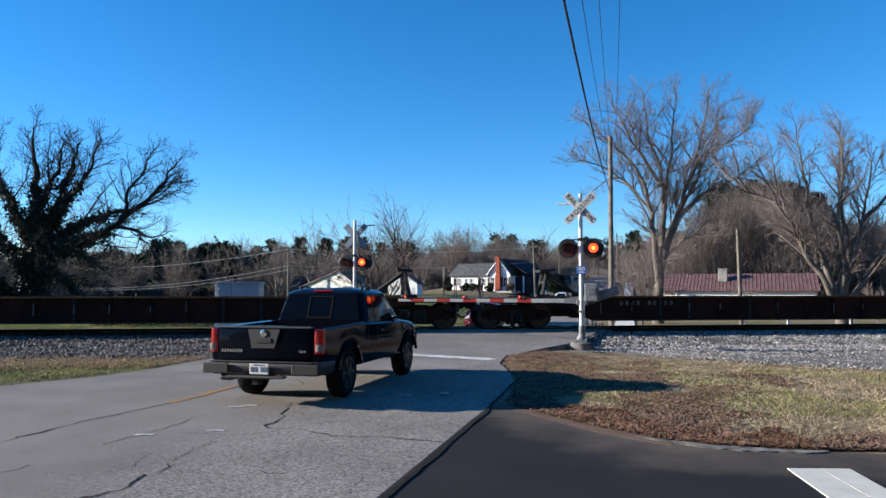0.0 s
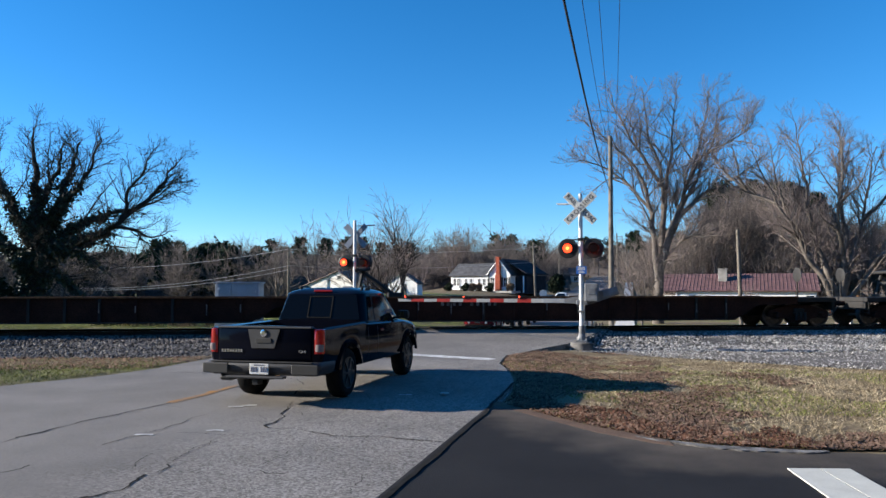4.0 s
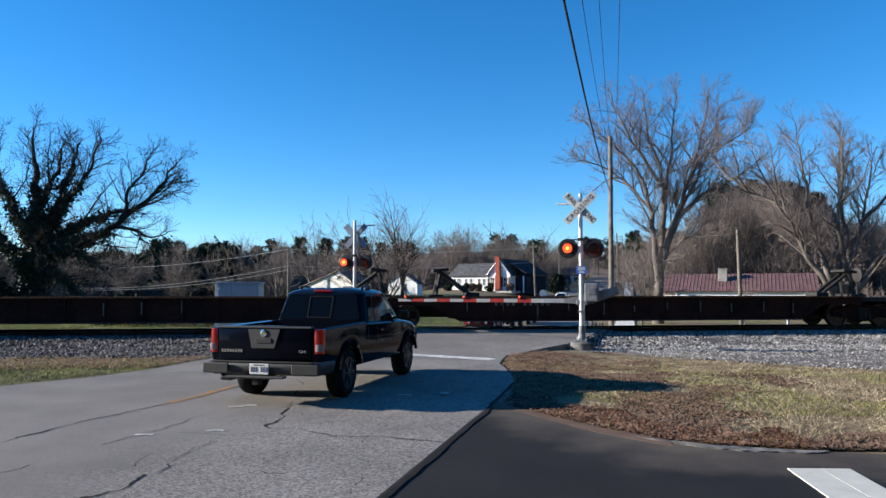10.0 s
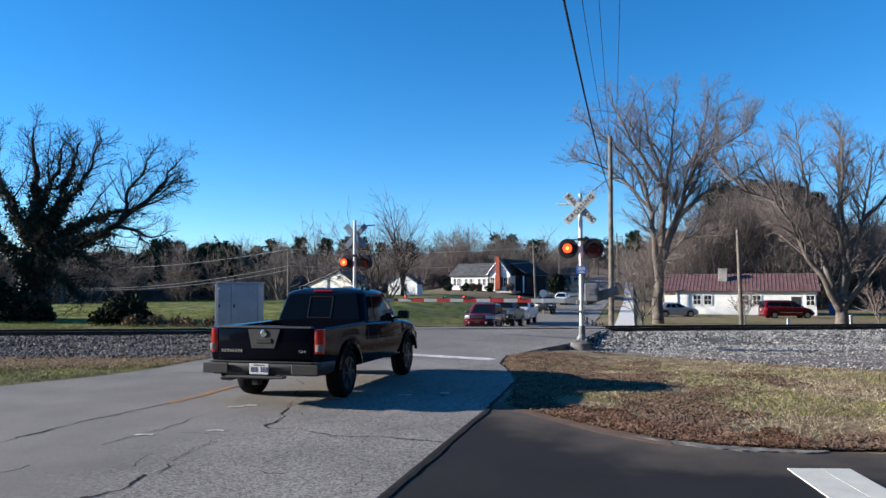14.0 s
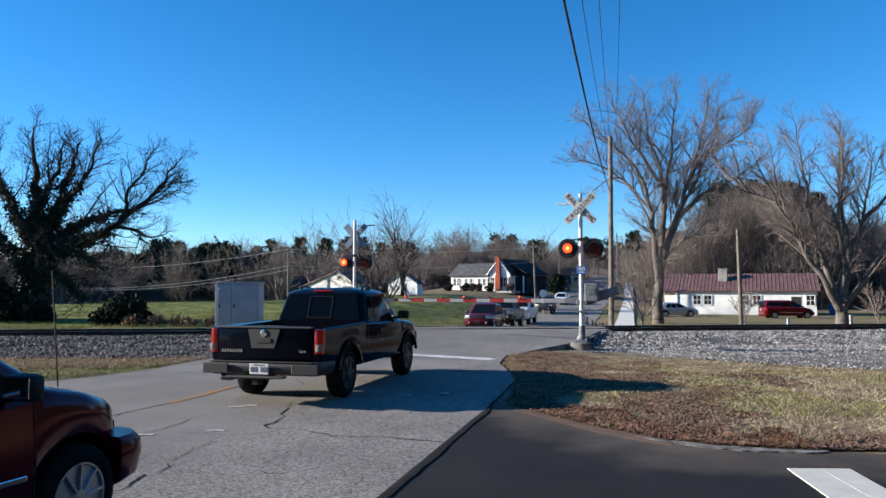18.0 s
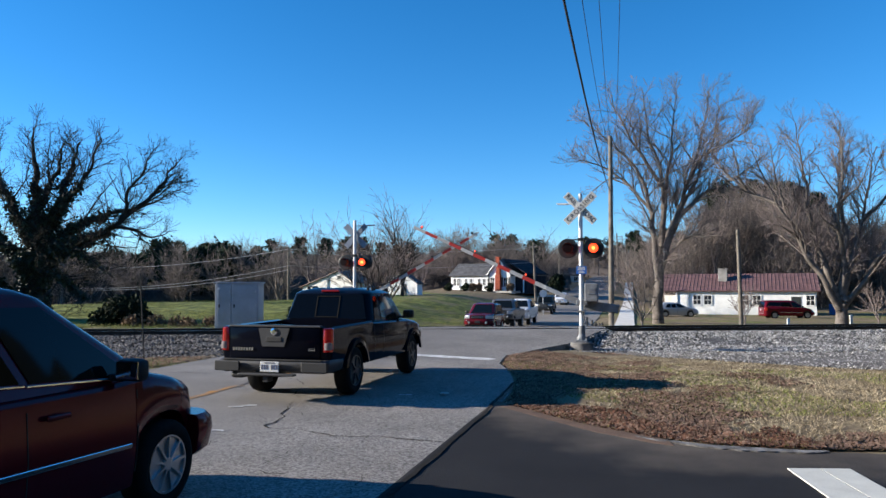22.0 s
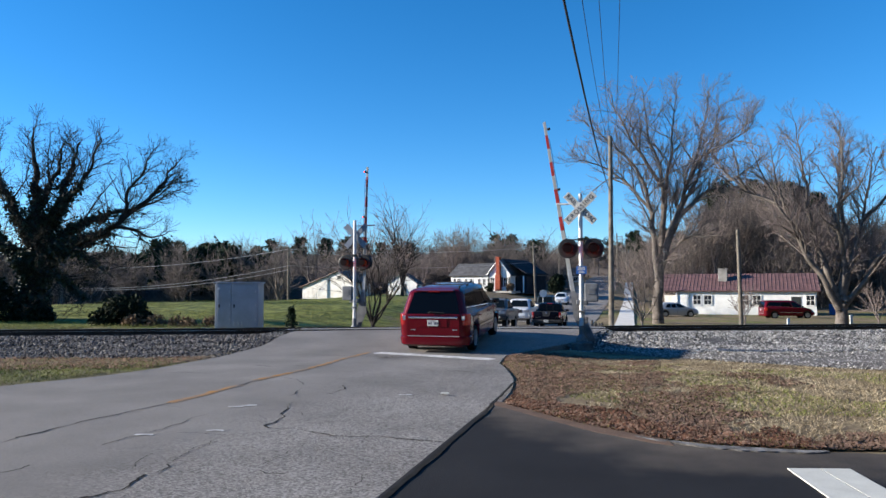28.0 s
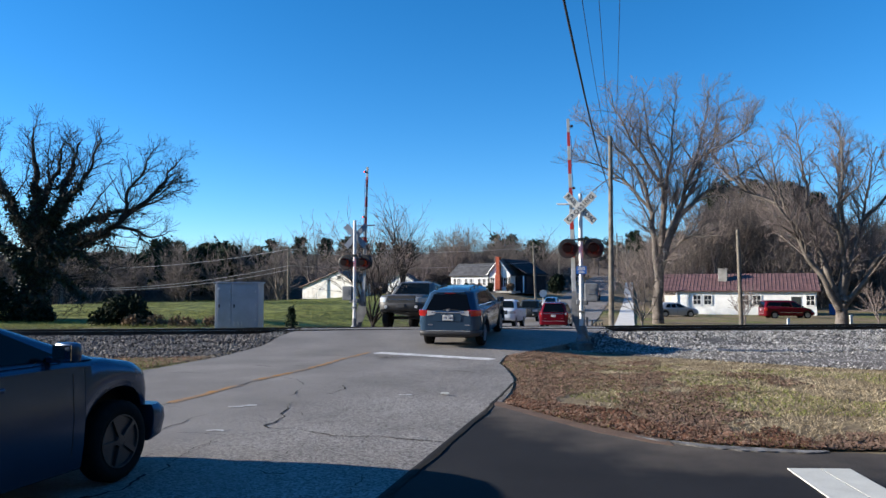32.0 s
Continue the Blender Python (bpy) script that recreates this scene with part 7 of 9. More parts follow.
def bare_tree(name, label, x, y, z, seed, trunk_h, trunk_r, limbs, top=5, bark=None, twig=None, kids=(4, 6), lean=(0, 0), limb_len=6.0, spread=0.7, up=0.25, min_r=0.008, group="bare trees"):
    """A leafless tree: trunk, limbs and twigs."""
    rnd = random.Random(seed)
    g = thing(name, label, "tree", pose(x, y, z), group)
    segs = []
    p, d = Vector((0, 0, -0.3)), Vector((lean[0], lean[1], 1)).normalized()
    segs.append((*p, *(p + d * 0.7), trunk_r * 1.55, trunk_r * 1.08))
    p = p + d * 0.7
    n = 6
    for i in range(n):
        d = (d + Vector((rnd.gauss(0, 0.05), rnd.gauss(0, 0.05), 0))).normalized()
        q = p + d * (trunk_h / n)
        segs.append((*p, *q, trunk_r * lerp(1.08, 0.75, i / n), trunk_r * lerp(1.08, 0.75, (i + 1) / n)))
        p = q
    out = [[] for _ in range(top + 2)]
    tips = []
    for lx, ly, lz, ln, rr, kk in limbs:
        start = Vector((0, 0, 0)).lerp(p, kk)
        branch(rnd, out, start, Vector((lx, ly, lz)).normalized(), ln, rr, 1, top, up, spread, kids, 0.17, tips)
    v, f = tubes(segs, 12)
    quads_mesh("trunk", v, f, bark, g)
    for lv in range(1, top + 1):
        if not out[lv]:
            continue
        s = np.array(out[lv])
        s[:, 6:] = np.maximum(s[:, 6:], min_r)
        v, f = tubes(s, 8 if lv == 1 else 5 if lv == 2 else 4 if lv == 3 else 3)
        ob = quads_mesh("limb" if lv < 3 else "crown", v, f, bark if lv < 4 else twig, g)
        if lv > 1:
            tagged(ob, kind="stuff")
    return g, out, tips, segs


def leaf_quads(points, rnd, size, jitter):
    """Small tilted leaves round the points."""
    P = np.asarray(points, float)
    n = len(P)
    rs = np.random.RandomState(rnd)
    c = P + rs.normal(0, 1, (n, 3)) * jitter
    u = rs.normal(0, 1, (n, 3))
    u /= np.linalg.norm(u, axis=1)[:, None]
    w = np.cross(u, rs.normal(0, 1, (n, 3)))
    w /= np.linalg.norm(w, axis=1)[:, None]
    s = size * rs.uniform(0.6, 1.3, (n, 1))
    verts = np.stack([c - u * s - w * s * 0.6, c + u * s - w * s * 0.6, c + u * s + w * s * 0.6, c - u * s + w * s * 0.6], axis=1).reshape(-1, 3)
    faces = np.arange(4 * n).reshape(-1, 4)
    return verts, faces


def side_twigs(rnd, out, pts, r0, level, top, gap, reach, up):
    """Side branches all along a limb of (point, radius) pairs, finer at each level."""
    lens = [(b[0] - a[0]).length for a, b in zip(pts, pts[1:])]
    total = sum(lens)
    d = gap[level] * rnd.uniform(0.3, 1.0) + total * (0.22 if level < 2 else 0.12)
    while d < total:
        i, q = 0, d
        while i < len(lens) - 1 and q > lens[i]:
            q -= lens[i]
            i += 1
        a, b = pts[i], pts[i + 1]
        k = d / total
        p = a[0].lerp(b[0], min(1, q / lens[i]))
        along = (b[0] - a[0]).normalized()
        axis = Vector((rnd.gauss(0, 1), rnd.gauss(0, 1), rnd.gauss(0, 0.7)))
        side = (axis - along * axis.dot(along)).normalized()
        v = (along * rnd.uniform(0.55, 1.0) + side * rnd.uniform(0.55, 1.0) + Vector((0, 0, up * 0.5))).normalized()
        length = min(total, reach[level] * rnd.uniform(0.55, 1.2) * (1.12 - 0.75 * k))
        r = min(lerp(a[1], b[1], 0.5) * 0.75, (0.017 if level == 1 else 0.0115) * length + 0.004)
        n = 5 if level == 1 else 4 if level == 2 else 3 if level == 3 else 2
        line = [(p, r)]
        for j in range(n):
            w = 0.17
            v = (v + Vector((rnd.gauss(0, w), rnd.gauss(0, w), rnd.gauss(0, w) + up * 0.22))).normalized()
            p2 = line[-1][0] + v * (length / n)
            line.append((p2, r * (1 - 0.72 * (j + 1) / n)))
            out[level + 1].append((*line[j][0], *p2, line[j][1], line[j + 1][1]))
        if level + 1 < top:
            side_twigs(rnd, out, line, r, level + 1, top, gap, reach, up)
        d += gap[level] * rnd.uniform(0.5, 1.5)


def limbed_tree(name, label, x, y, z, seed, limbs, gap, reach, top=4, bark=None, twig=None, up=0.3, min_r=0.006, group="bare trees", sway=0.10):
    """A leafless tree from the sweep of its stems: each limb is (first radius, last radius, (x, depth, height) points)."""
    rnd = random.Random(seed)
    g = thing(name, label, "tree", pose(x, y, z), group)
    out = [[] for _ in range(top + 2)]
    for n_, (r0, r1, ctrl) in enumerate(limbs):
        c = [Vector(q) for q in ctrl]
        fine = []
        for i in range(len(c) - 1):
            p0, p1, p2, p3 = c[max(0, i - 1)], c[i], c[i + 1], c[min(len(c) - 1, i + 2)]
            for j in range(5):
                t = j / 5
                fine.append(0.5 * (2 * p1 + (p2 - p0) * t + (2 * p0 - 5 * p1 + 4 * p2 - p3) * t * t + (3 * p1 - p0 - 3 * p2 + p3) * t ** 3))
        fine.append(c[-1])
        m = len(fine) - 1
        pts = []
        for i, q in enumerate(fine):
            w = sway * min(1, i / 4)
            bend = Vector((noise.noise((i * 0.35, n_ * 5.0, seed)), noise.noise((i * 0.35, n_ * 5.0 + 2, seed)), 0)) * w * 2.5
            pts.append((q + bend + Vector((rnd.gauss(0, 0.02), rnd.gauss(0, 0.02), 0)), lerp(r0, r1, 1 - (1 - i / m) ** 1.35)))
        run = [(*a_[0], *b_[0], a_[1], b_[1]) for a_, b_ in zip(pts, pts[1:])]
        out[0].extend(run)
        v, f = tubes(run, 12 if n_ == 0 else 10)
        quads_mesh("trunk" if n_ == 0 else "limb", v, f, bark, g)
        side_twigs(rnd, out, pts, r0, 1, top, gap, reach, up)
    for lv in range(2, top + 1):
        sg = np.array(out[lv])
        sg[:, 6:] = np.maximum(sg[:, 6:], min_r)
        v, f = tubes(sg, (0, 0, 5, 4, 3, 3)[lv])
        tagged(quads_mesh("crown", v, f, bark if lv < 3 else twig, g), kind="stuff")
    return g, out


# big bare tree by the white house, and its neighbour
STEMS = [
    (0.52, 0.03, [(0, 0, -0.3), (0.05, 0, 2.2), (0.25, 0, 5.0), (0.65, 0.2, 9.0), (0.55, 0.3, 12.5), (-0.5, 0.2, 15.8), (-1.0, 0, 19.6)]),
    (0.30, 0.03, [(0.1, 0, 3.8), (-0.45, -0.4, 7.5), (-0.7, -0.6, 10.0), (-1.9, -0.8, 12.8), (-3.8, -1.0, 14.6), (-6.2, -1.2, 16.6)]),
    (0.30, 0.03, [(0.3, 0, 4.6), (1.2, -0.3, 8.0), (2.4, -0.6, 11.5), (3.5, -0.8, 14.9), (4.2, -0.8, 19.2)]),
    (0.26, 0.03, [(0.4, 0.1, 5.4), (1.9, 0.6, 8.6), (3.6, 1.1, 12.0), (5.2, 1.4, 15.2), (6.1, 1.6, 18.6)]),
]
STEMS += [
    (0.22, 0.03, [(1.2, -0.3, 8.0), (3.2, -0.9, 10.4), (5.6, -1.2, 11.6), (8.0, -1.4, 13.4)]),
    (0.20, 0.03, [(0.6, 0.2, 9.5), (1.4, 0.9, 13.0), (1.8, 1.2, 16.2), (2.3, 1.4, 19.6)]),
    (0.18, 0.03, [(0.5, 0.3, 11.5), (-0.9, 1.0, 14.2), (-2.4, 1.4, 17.0), (-3.2, 1.6, 19.4)]),
    (0.14, 0.02, [(-0.6, -0.5, 9.4), (-2.6, 0.6, 12.0), (-4.6, 1.2, 13.4), (-6.6, 1.4, 13.9)]),
    (0.13, 0.02, [(0.35, 0, 5.2), (2.0, -1.2, 7.0), (3.8, -1.8, 7.6), (5.6, -2.2, 9.4)]),
    (0.16, 0.02, [(2.2, -0.5, 11.0), (3.4, -1.8, 13.6), (6.2, -2.4, 15.2), (7.2, -2.6, 16.4)]),
]
limbed_tree("bare_tree", "tall bare grey tree with steep limbs in the yard", 17.5, 60, -1.25, 8, STEMS, (0, 0.40, 0.25, 0.19, 0.2), (0, 4.3, 1.9, 0.8, 0.3), 4, BARK, TWIG, up=0.34, min_r=0.0085)
STEMS = [
    (0.46, 0.03, [(0, 0, -0.3), (0, 0, 1.4), (0.15, 0, 2.6), (0.45, 0.2, 6.0), (0.25, 0.3, 9.5), (0.4, 0.2, 14.2)]),
    (0.26, 0.025, [(0, 0, 1.0), (-1.5, -0.2, 3.6), (-3.3, -0.4, 6.6), (-4.9, -0.5, 9.6), (-6.3, -0.5, 12.2)]),
    (0.26, 0.025, [(0, 0, 1.6), (-1.2, 0.3, 4.8), (-1.7, 0.6, 8.2), (-2.0, 0.8, 11.0), (-2.4, 0.8, 14.2)]),
    (0.24, 0.025, [(0.05, 0, 1.3), (1.6, -0.3, 3.6), (3.0, -0.5, 5.6), (4.8, -0.6, 7.4)]),
    (0.22, 0.025, [(0.1, 0, 2.2), (1.3, 0.4, 5.6), (2.4, 0.8, 9.0), (3.2, 1.0, 12.6)]),
]
STEMS += [
    (0.18, 0.025, [(0.3, 0.1, 4.6), (-0.5, -0.8, 7.6), (-0.3, -1.2, 10.6), (-0.8, -1.4, 13.4)]),
    (0.16, 0.02, [(-2.2, -0.3, 4.8), (-3.0, 0.8, 7.4), (-3.6, 1.2, 10.0), (-3.9, 1.4, 12.8)]),
    (0.15, 0.02, [(-4.2, -0.5, 8.4), (-5.8, 0.4, 9.3), (-7.4, 0.8, 10.8), (-8.0, 0.9, 12.0)]),
    (0.14, 0.02, [(1.9, 0.6, 7.4), (3.2, 0.2, 8.8), (4.6, 0, 10.9), (5.2, 0, 12.4)]),
    (0.10, 0.02, [(2.6, -0.5, 5.0), (3.6, -1.3, 5.4), (5.0, -1.6, 6.3)]),
]
limbed_tree("bare_tree", "bare tree with low spreading limbs near the track", 26.8, 49.5, -1.0, 11, STEMS, (0, 0.40, 0.24, 0.18, 0.2), (0, 4.0, 1.7, 0.7, 0.3), 4, BARK, TWIG, up=0.30, min_r=0.0072)
# dark ivy-clad tree beyond the track
STEMS = [
    (0.75, 0.04, [(0, 0, -0.3), (0.3, 0, 2.5), (0.5, 0, 4.6), (0.25, 0.1, 7.5), (0.05, 0.2, 9.8), (-0.1, 0.2, 11.8)]),
    (0.42, 0.04, [(0.5, 0, 4.6), (1.2, 0.3, 6.6), (1.8, 0.5, 8.6), (2.2, 0.6, 9.9), (2.5, 0.6, 11.0)]),
    (0.40, 0.03, [(0.9, 0, 4.0), (2.7, -0.3, 4.8), (4.4, -0.5, 5.5), (5.6, -0.6, 6.3), (6.3, -0.6, 8.4), (7.3, -0.5, 10.2)]),
    (0.26, 0.03, [(1.2, 0.2, 5.0), (3.0, 0.5, 6.2), (4.6, 0.8, 6.8), (6.4, 0.9, 7.3), (8.4, 0.9, 8.2)]),
    (0.26, 0.03, [(1.0, 0.2, 6.0), (2.5, -0.3, 7.6), (3.6, -0.6, 9.2), (4.5, -0.8, 11.0)]),
]
STEMS += [
    (0.36, 0.04, [(0.3, 0, 4.8), (-0.8, -0.3, 7.0), (-1.6, -0.5, 8.8), (-2.0, -0.5, 11.6)]),
    (0.30, 0.03, [(0.0, 0, 3.6), (-2.0, 0.4, 5.4), (-3.6, 0.6, 7.8), (-4.6, 0.6, 10.4)]),
    (0.14, 0.02, [(5.0, -0.5, 5.9), (6.4, -1.1, 5.7), (7.6, -1.3, 5.2), (8.7, -1.4, 5.6)]),
    (0.16, 0.02, [(0.9, -0.2, 4.2), (3.0, -0.8, 4.4), (4.6, -1.1, 3.6), (5.6, -1.2, 2.8)]),
    (0.13, 0.02, [(1.2, 0.2, 3.4), (2.6, -1.2, 2.9), (3.6, -1.6, 2.2), (4.2, -1.8, 1.7)]),
    (0.20, 0.03, [(0.3, 0.1, 7.0), (1.0, 0.9, 9.0), (1.0, 1.2, 10.4), (1.2, 1.3, 11.4)]),
    (0.16, 0.02, [(5.6, -0.6, 6.3), (7.0, 0.2, 7.8), (8.0, 0.4, 9.2), (8.3, 0.4, 9.9)]),
]
ivy_tree = limbed_tree("ivy_tree", "dark leaning tree with ivy-clad trunk and bare crown", -24.0, 42.5, -0.6, 21, STEMS,
                       (0, 0.30, 0.21, 0.17, 0.2), (0, 3.2, 1.3, 0.6, 0.3), 4, DARK_BARK, DARK_BARK, up=0.2, min_r=0.007, sway=0.16)
rnd = random.Random(5)
pts = []
for s in ivy_tree[1][0]:
    a, b = Vector(s[:3]), Vector(s[3:6])
    high = 1 - smooth01((a.z - 5.0) / 4.5)
    far_out = 1 - smooth01((abs(a.x - 0.4) - 2.0) / 3.0)
    for _ in range(int((b - a).length * 640 * high * far_out * (0.3 + s[6] * 2.2))):
        q = Vector((rnd.gauss(0, 1), rnd.gauss(0, 1), rnd.gauss(0, 1))).normalized()
        pts.append(tuple(a.lerp(b, rnd.random()) + q * (s[6] + 0.1) * rnd.uniform(0.5, 1.5)))
for _ in range(9000):      # hanging veils round the trunk
    h = rnd.uniform(0.0, 4.6)
    w = 1.15 + 0.5 * math.sin(h * 2.1) + 0.5 * noise.noise((h * 1.4, 3, 1))
    a = rnd.uniform(0, 6.283)
    w *= 0.75 + 0.4 * noise.noise((a * 1.3, h * 0.8, 7))
    pts.append((0.35 + w * math.cos(a) * rnd.uniform(0.7, 1.05), w * 0.7 * math.sin(a), h))
v, f = leaf_quads(pts, 5, 0.075, 0.06)
tagged(quads_mesh("ivy", v, f, IVY, ivy_tree[0]), "dark ivy leaves", kind="stuff")


def clump(name, label, x, y, z, seed, lobes, count, size, mat, category="bush", group=""):
    """An evergreen or scrubby bush: a few stems under ragged lobes of leaves. lobes: (x, y, z, radius)."""
    r_ = random.Random(seed)
    g = thing(name, label, category, pose(x, y, z), group)
    segs, pts = [], []
    for lx, ly, lz, lr in lobes:
        segs.append((lx * 0.2, ly * 0.2, -0.2, lx, ly, lz, 0.06, 0.03))
        for _ in range(int(count / len(lobes))):
            q = Vector((r_.gauss(0, 1), r_.gauss(0, 1), r_.gauss(0, 1))).normalized() * lr * r_.uniform(0.45, 1.12)
            pts.append((lx + q.x, ly + q.y, max(0.02, lz + q.z * 0.9)))
    v, f = tubes(segs, 6)
    quads_mesh("stems", v, f, DARK_BARK, g)
    v, f = leaf_quads(pts, seed, size, 0.05)
    tagged(quads_mesh("foliage", v, f, mat, g), kind="stuff")
    return g


CEDAR = material("cedar foliage", (0.018, 0.026, 0.014), 0.8, 0, 0.3, 1.0, random_tint=-0.5)
clump("evergreen_thicket", "dark evergreen thicket round the foot of the ivy tree", -24.8, 40.6, -0.6, 1, [(-1.5, 0, 1.0, 1.2), (0.4, 0.3, 0.8, 1.0), (2.4, 0.2, 0.7, 0.7), (-3.4, 0.4, 1.4, 1.6), (-0.6, 0.5, 2.0, 1.1), (-2.6, 0.5, 2.8, 1.4), (-4.5, 0.4, 3.0, 1.6), (-4.2, 0.2, 4.6, 1.2)], 9000, 0.09, CEDAR)
clump("cedar_bush", "dark low cedar bush by the track", -16.7, 37.5, -0.45, 2, [(-0.5, 0, 0.5, 0.7), (0.2, 0.1, 1.0, 0.9), (0.8, 0, 1.0, 0.85), (1.1, 0.1, 0.6, 0.65)], 6000, 0.07, CEDAR)
clump("scrub", "brown scrub along the meadow's edge", -14.5, 36.5, -0.3, 3, [(-0.9, 0, 0.3, 0.5), (0.2, 0.1, 0.35, 0.5), (1.3, 0, 0.3, 0.45)], 1500, 0.05, EARTH)
clump("scrub", "brown scrub along the meadow's edge", -11.6, 36.0, -0.3, 4, [(-0.8, 0, 0.25, 0.4), (0.3, 0.1, 0.3, 0.45)], 1000, 0.05, EARTH)
clump("young_cedar", "small green cedar beside the cabinet", -7.1, 34.5, -0.15, 5, [(0, 0, 0.25, 0.28), (0, 0, 0.6, 0.2), (0, 0, 0.9, 0.1)], 700, 0.04, PINE)
clump("cedar_bush", "round dark bush beside the farmhouse", 16.6, 108, 1.1, 6, [(0, 0, 1.1, 1.2), (0.3, 0, 1.9, 0.9)], 1500, 0.15, CEDAR)
for i, (px, py) in enumerate(((3.2, 108.2), (5.2, 108.5), (6.8, 107.8), (9.8, 107.8), (0.8, 108.5), (4.2, 108.4))):
    clump("shrub", "dark shrub before the farmhouse wall", px, py, 1.3, 40 + i, [(0, 0, 0.5, 0.6), (0.2, 0, 0.8, 0.4)], 400, 0.12, (CEDAR, EARTH)[i % 2], group="house shrubs")


def shrub_tree(x, y, h, seed, stems, label, bark, spread=0.5, base=None, top=4, kids=(4, 5), r=0.07):
    """A many-stemmed bare shrub."""
    r_ = random.Random(seed)
    limbs = []
    for i in range(stems):
        a = 2 * math.pi * i / stems + r_.uniform(-0.4, 0.4)
        limbs.append((spread * math.cos(a), spread * math.sin(a), 1, h * r_.uniform(0.42, 0.55), r * r_.uniform(0.7, 1.1), 0.4))
    return bare_tree("bare_shrub" if h < 7 else "bare_tree", label, x, y, land(x, y) if base is None else base, seed, 0.3 if h < 7 else h * 0.25, r * 1.2, limbs, top, bark, TWIG, kids, up=0.3, spread=0.6, min_r=0.007 if y < 50 else 0.014)


shrub_tree(-3.1, 32.5, 5.2, 31, 8, "many-stemmed bare shrub behind the far signal", DARK_BARK, 0.55, top=4, kids=(4, 5), r=0.06)
shrub_tree(-4.65, 84, 9.4, 32, 5, "bare slender tree in the meadow", DARK_BARK, 0.4, r=0.15, kids=(5, 6))
shrub_tree(-15.4, 88, 8.6, 33, 4, "bare tree beside the barn", BARK, 0.5, r=0.15)
shrub_tree(-21.5, 96, 8.2, 37, 3, "bare tree at the edge of the woods", BARK, 0.4, r=0.14)
shrub_tree(-3.6, 124, 7.5, 34, 7, "bare bushy tree by the small shed", TWIG, 0.7, r=0.12)
shrub_tree(2.2, 126, 7.0, 35, 7, "bare bushy tree by the farmhouse", TWIG, 0.7, r=0.12)
shrub_tree(15.4, 57, 5.4, 36, 6, "bare reddish shrub beside the footway", BARK, 0.6, r=0.06)
shrub_tree(21.3, 52, 2.6, 38, 5, "thin bare sapling by the track", TWIG, 0.4, top=3, r=0.03)
shrub_tree(32.5, 55, 3.4, 39, 5, "thin bare sapling by the yard", TWIG, 0.4, top=3, r=0.03)


# woods: many bare trees and pines joined into one mass
def template(seed, h, top=4, kids=(4, 5), r=0.16):
    r_ = random.Random(seed)
    out = [[] for _ in range(top + 2)]
    segs = [(0, 0, -0.5, 0, 0, h * 0.42, r, r * 0.75)]
    for i in range(5):
        a = r_.uniform(0, 6.28)
        s = r_.uniform(0.15, 0.6)
        branch(r_, out, Vector((0, 0, h * r_.uniform(0.2, 0.42))), Vector((s * math.cos(a), s * math.sin(a), 1)).normalized(), h * r_.uniform(0.30, 0.42), r * 0.6, 1, top, 0.3, 0.6, kids, 0.14)
    for o in out:
        segs += o
    a = np.array(segs)
    a[:, 6:] = np.maximum(a[:, 6:], 0.022)
    return a


WOOD_T = [template(s, 12, 3, (5, 6)) for s in (101, 102, 103, 104, 105, 106)]


def stand(name, label, places, mat, seed):
    rs = random.Random(seed)
    vs, fs, base = [], [], 0
    for x, y, z, h in places:
        t = WOOD_T[rs.randrange(len(WOOD_T))].copy()
        k = h / 12.0
        a = rs.uniform(0, 6.28)
        c, s = math.cos(a), math.sin(a)
        for o in (0, 3):
            px, py = t[:, o].copy(), t[:, o + 1].copy()
            t[:, o], t[:, o + 1], t[:, o + 2] = x + k * (c * px - s * py), y + k * (s * px + c * py), z + k * t[:, o + 2]
        v, f = tubes(t, 3)
        vs.append(v)
        fs.append(f + base)
        base += len(v)
    ob = quads_mesh(name, np.concatenate(vs), np.concatenate(fs), mat)
    return tagged(ob, label, "woods", kind="stuff")


def scatter(seed, n, x0, x1, y0, y1, h0, h1, keep=lambda x, y: True):
    rs = random.Random(seed)
    out = []
    while len(out) < n:
        x, y = rs.uniform(x0, x1), rs.uniform(y0, y1)
        if keep(x, y):
            out.append((x, y, land(x, y), rs.uniform(h0, h1)))
    return out


def clear_of_road(x, y):
    s, l = road_sl(x, y)
    return abs(l) > 13


def left_woods(x, y):
    return (y > 104 and x < -0.20 * y - 2) or (y < 78 and x < -0.45 * y - 3)


BRUSH_T = []
for sd in (201, 202, 203, 204):
    r_ = random.Random(sd)
    o_ = [[] for _ in range(5)]
    for i in range(9):
        a = r_.uniform(0, 6.28)
        q = r_.uniform(0.1, 0.9)
        branch(r_, o_, Vector((r_.uniform(-1.2, 1.2), r_.uniform(-1.2, 1.2), -0.2)), Vector((q * math.cos(a), q * math.sin(a), 1)).normalized(), r_.uniform(3, 7), 0.07, 1, 3, 0.25, 0.7, (4, 5), 0.2)
    arr = np.array([x for lv in o_ for x in lv])
    arr[:, 6:] = np.maximum(arr[:, 6:], 0.022)
    BRUSH_T.append(arr)


def brush(name, label, places, mat, seed):
    keep = list(WOOD_T)
    WOOD_T[:] = BRUSH_T
    ob = stand(name, label, places, mat, seed)
    WOOD_T[:] = keep
    return ob


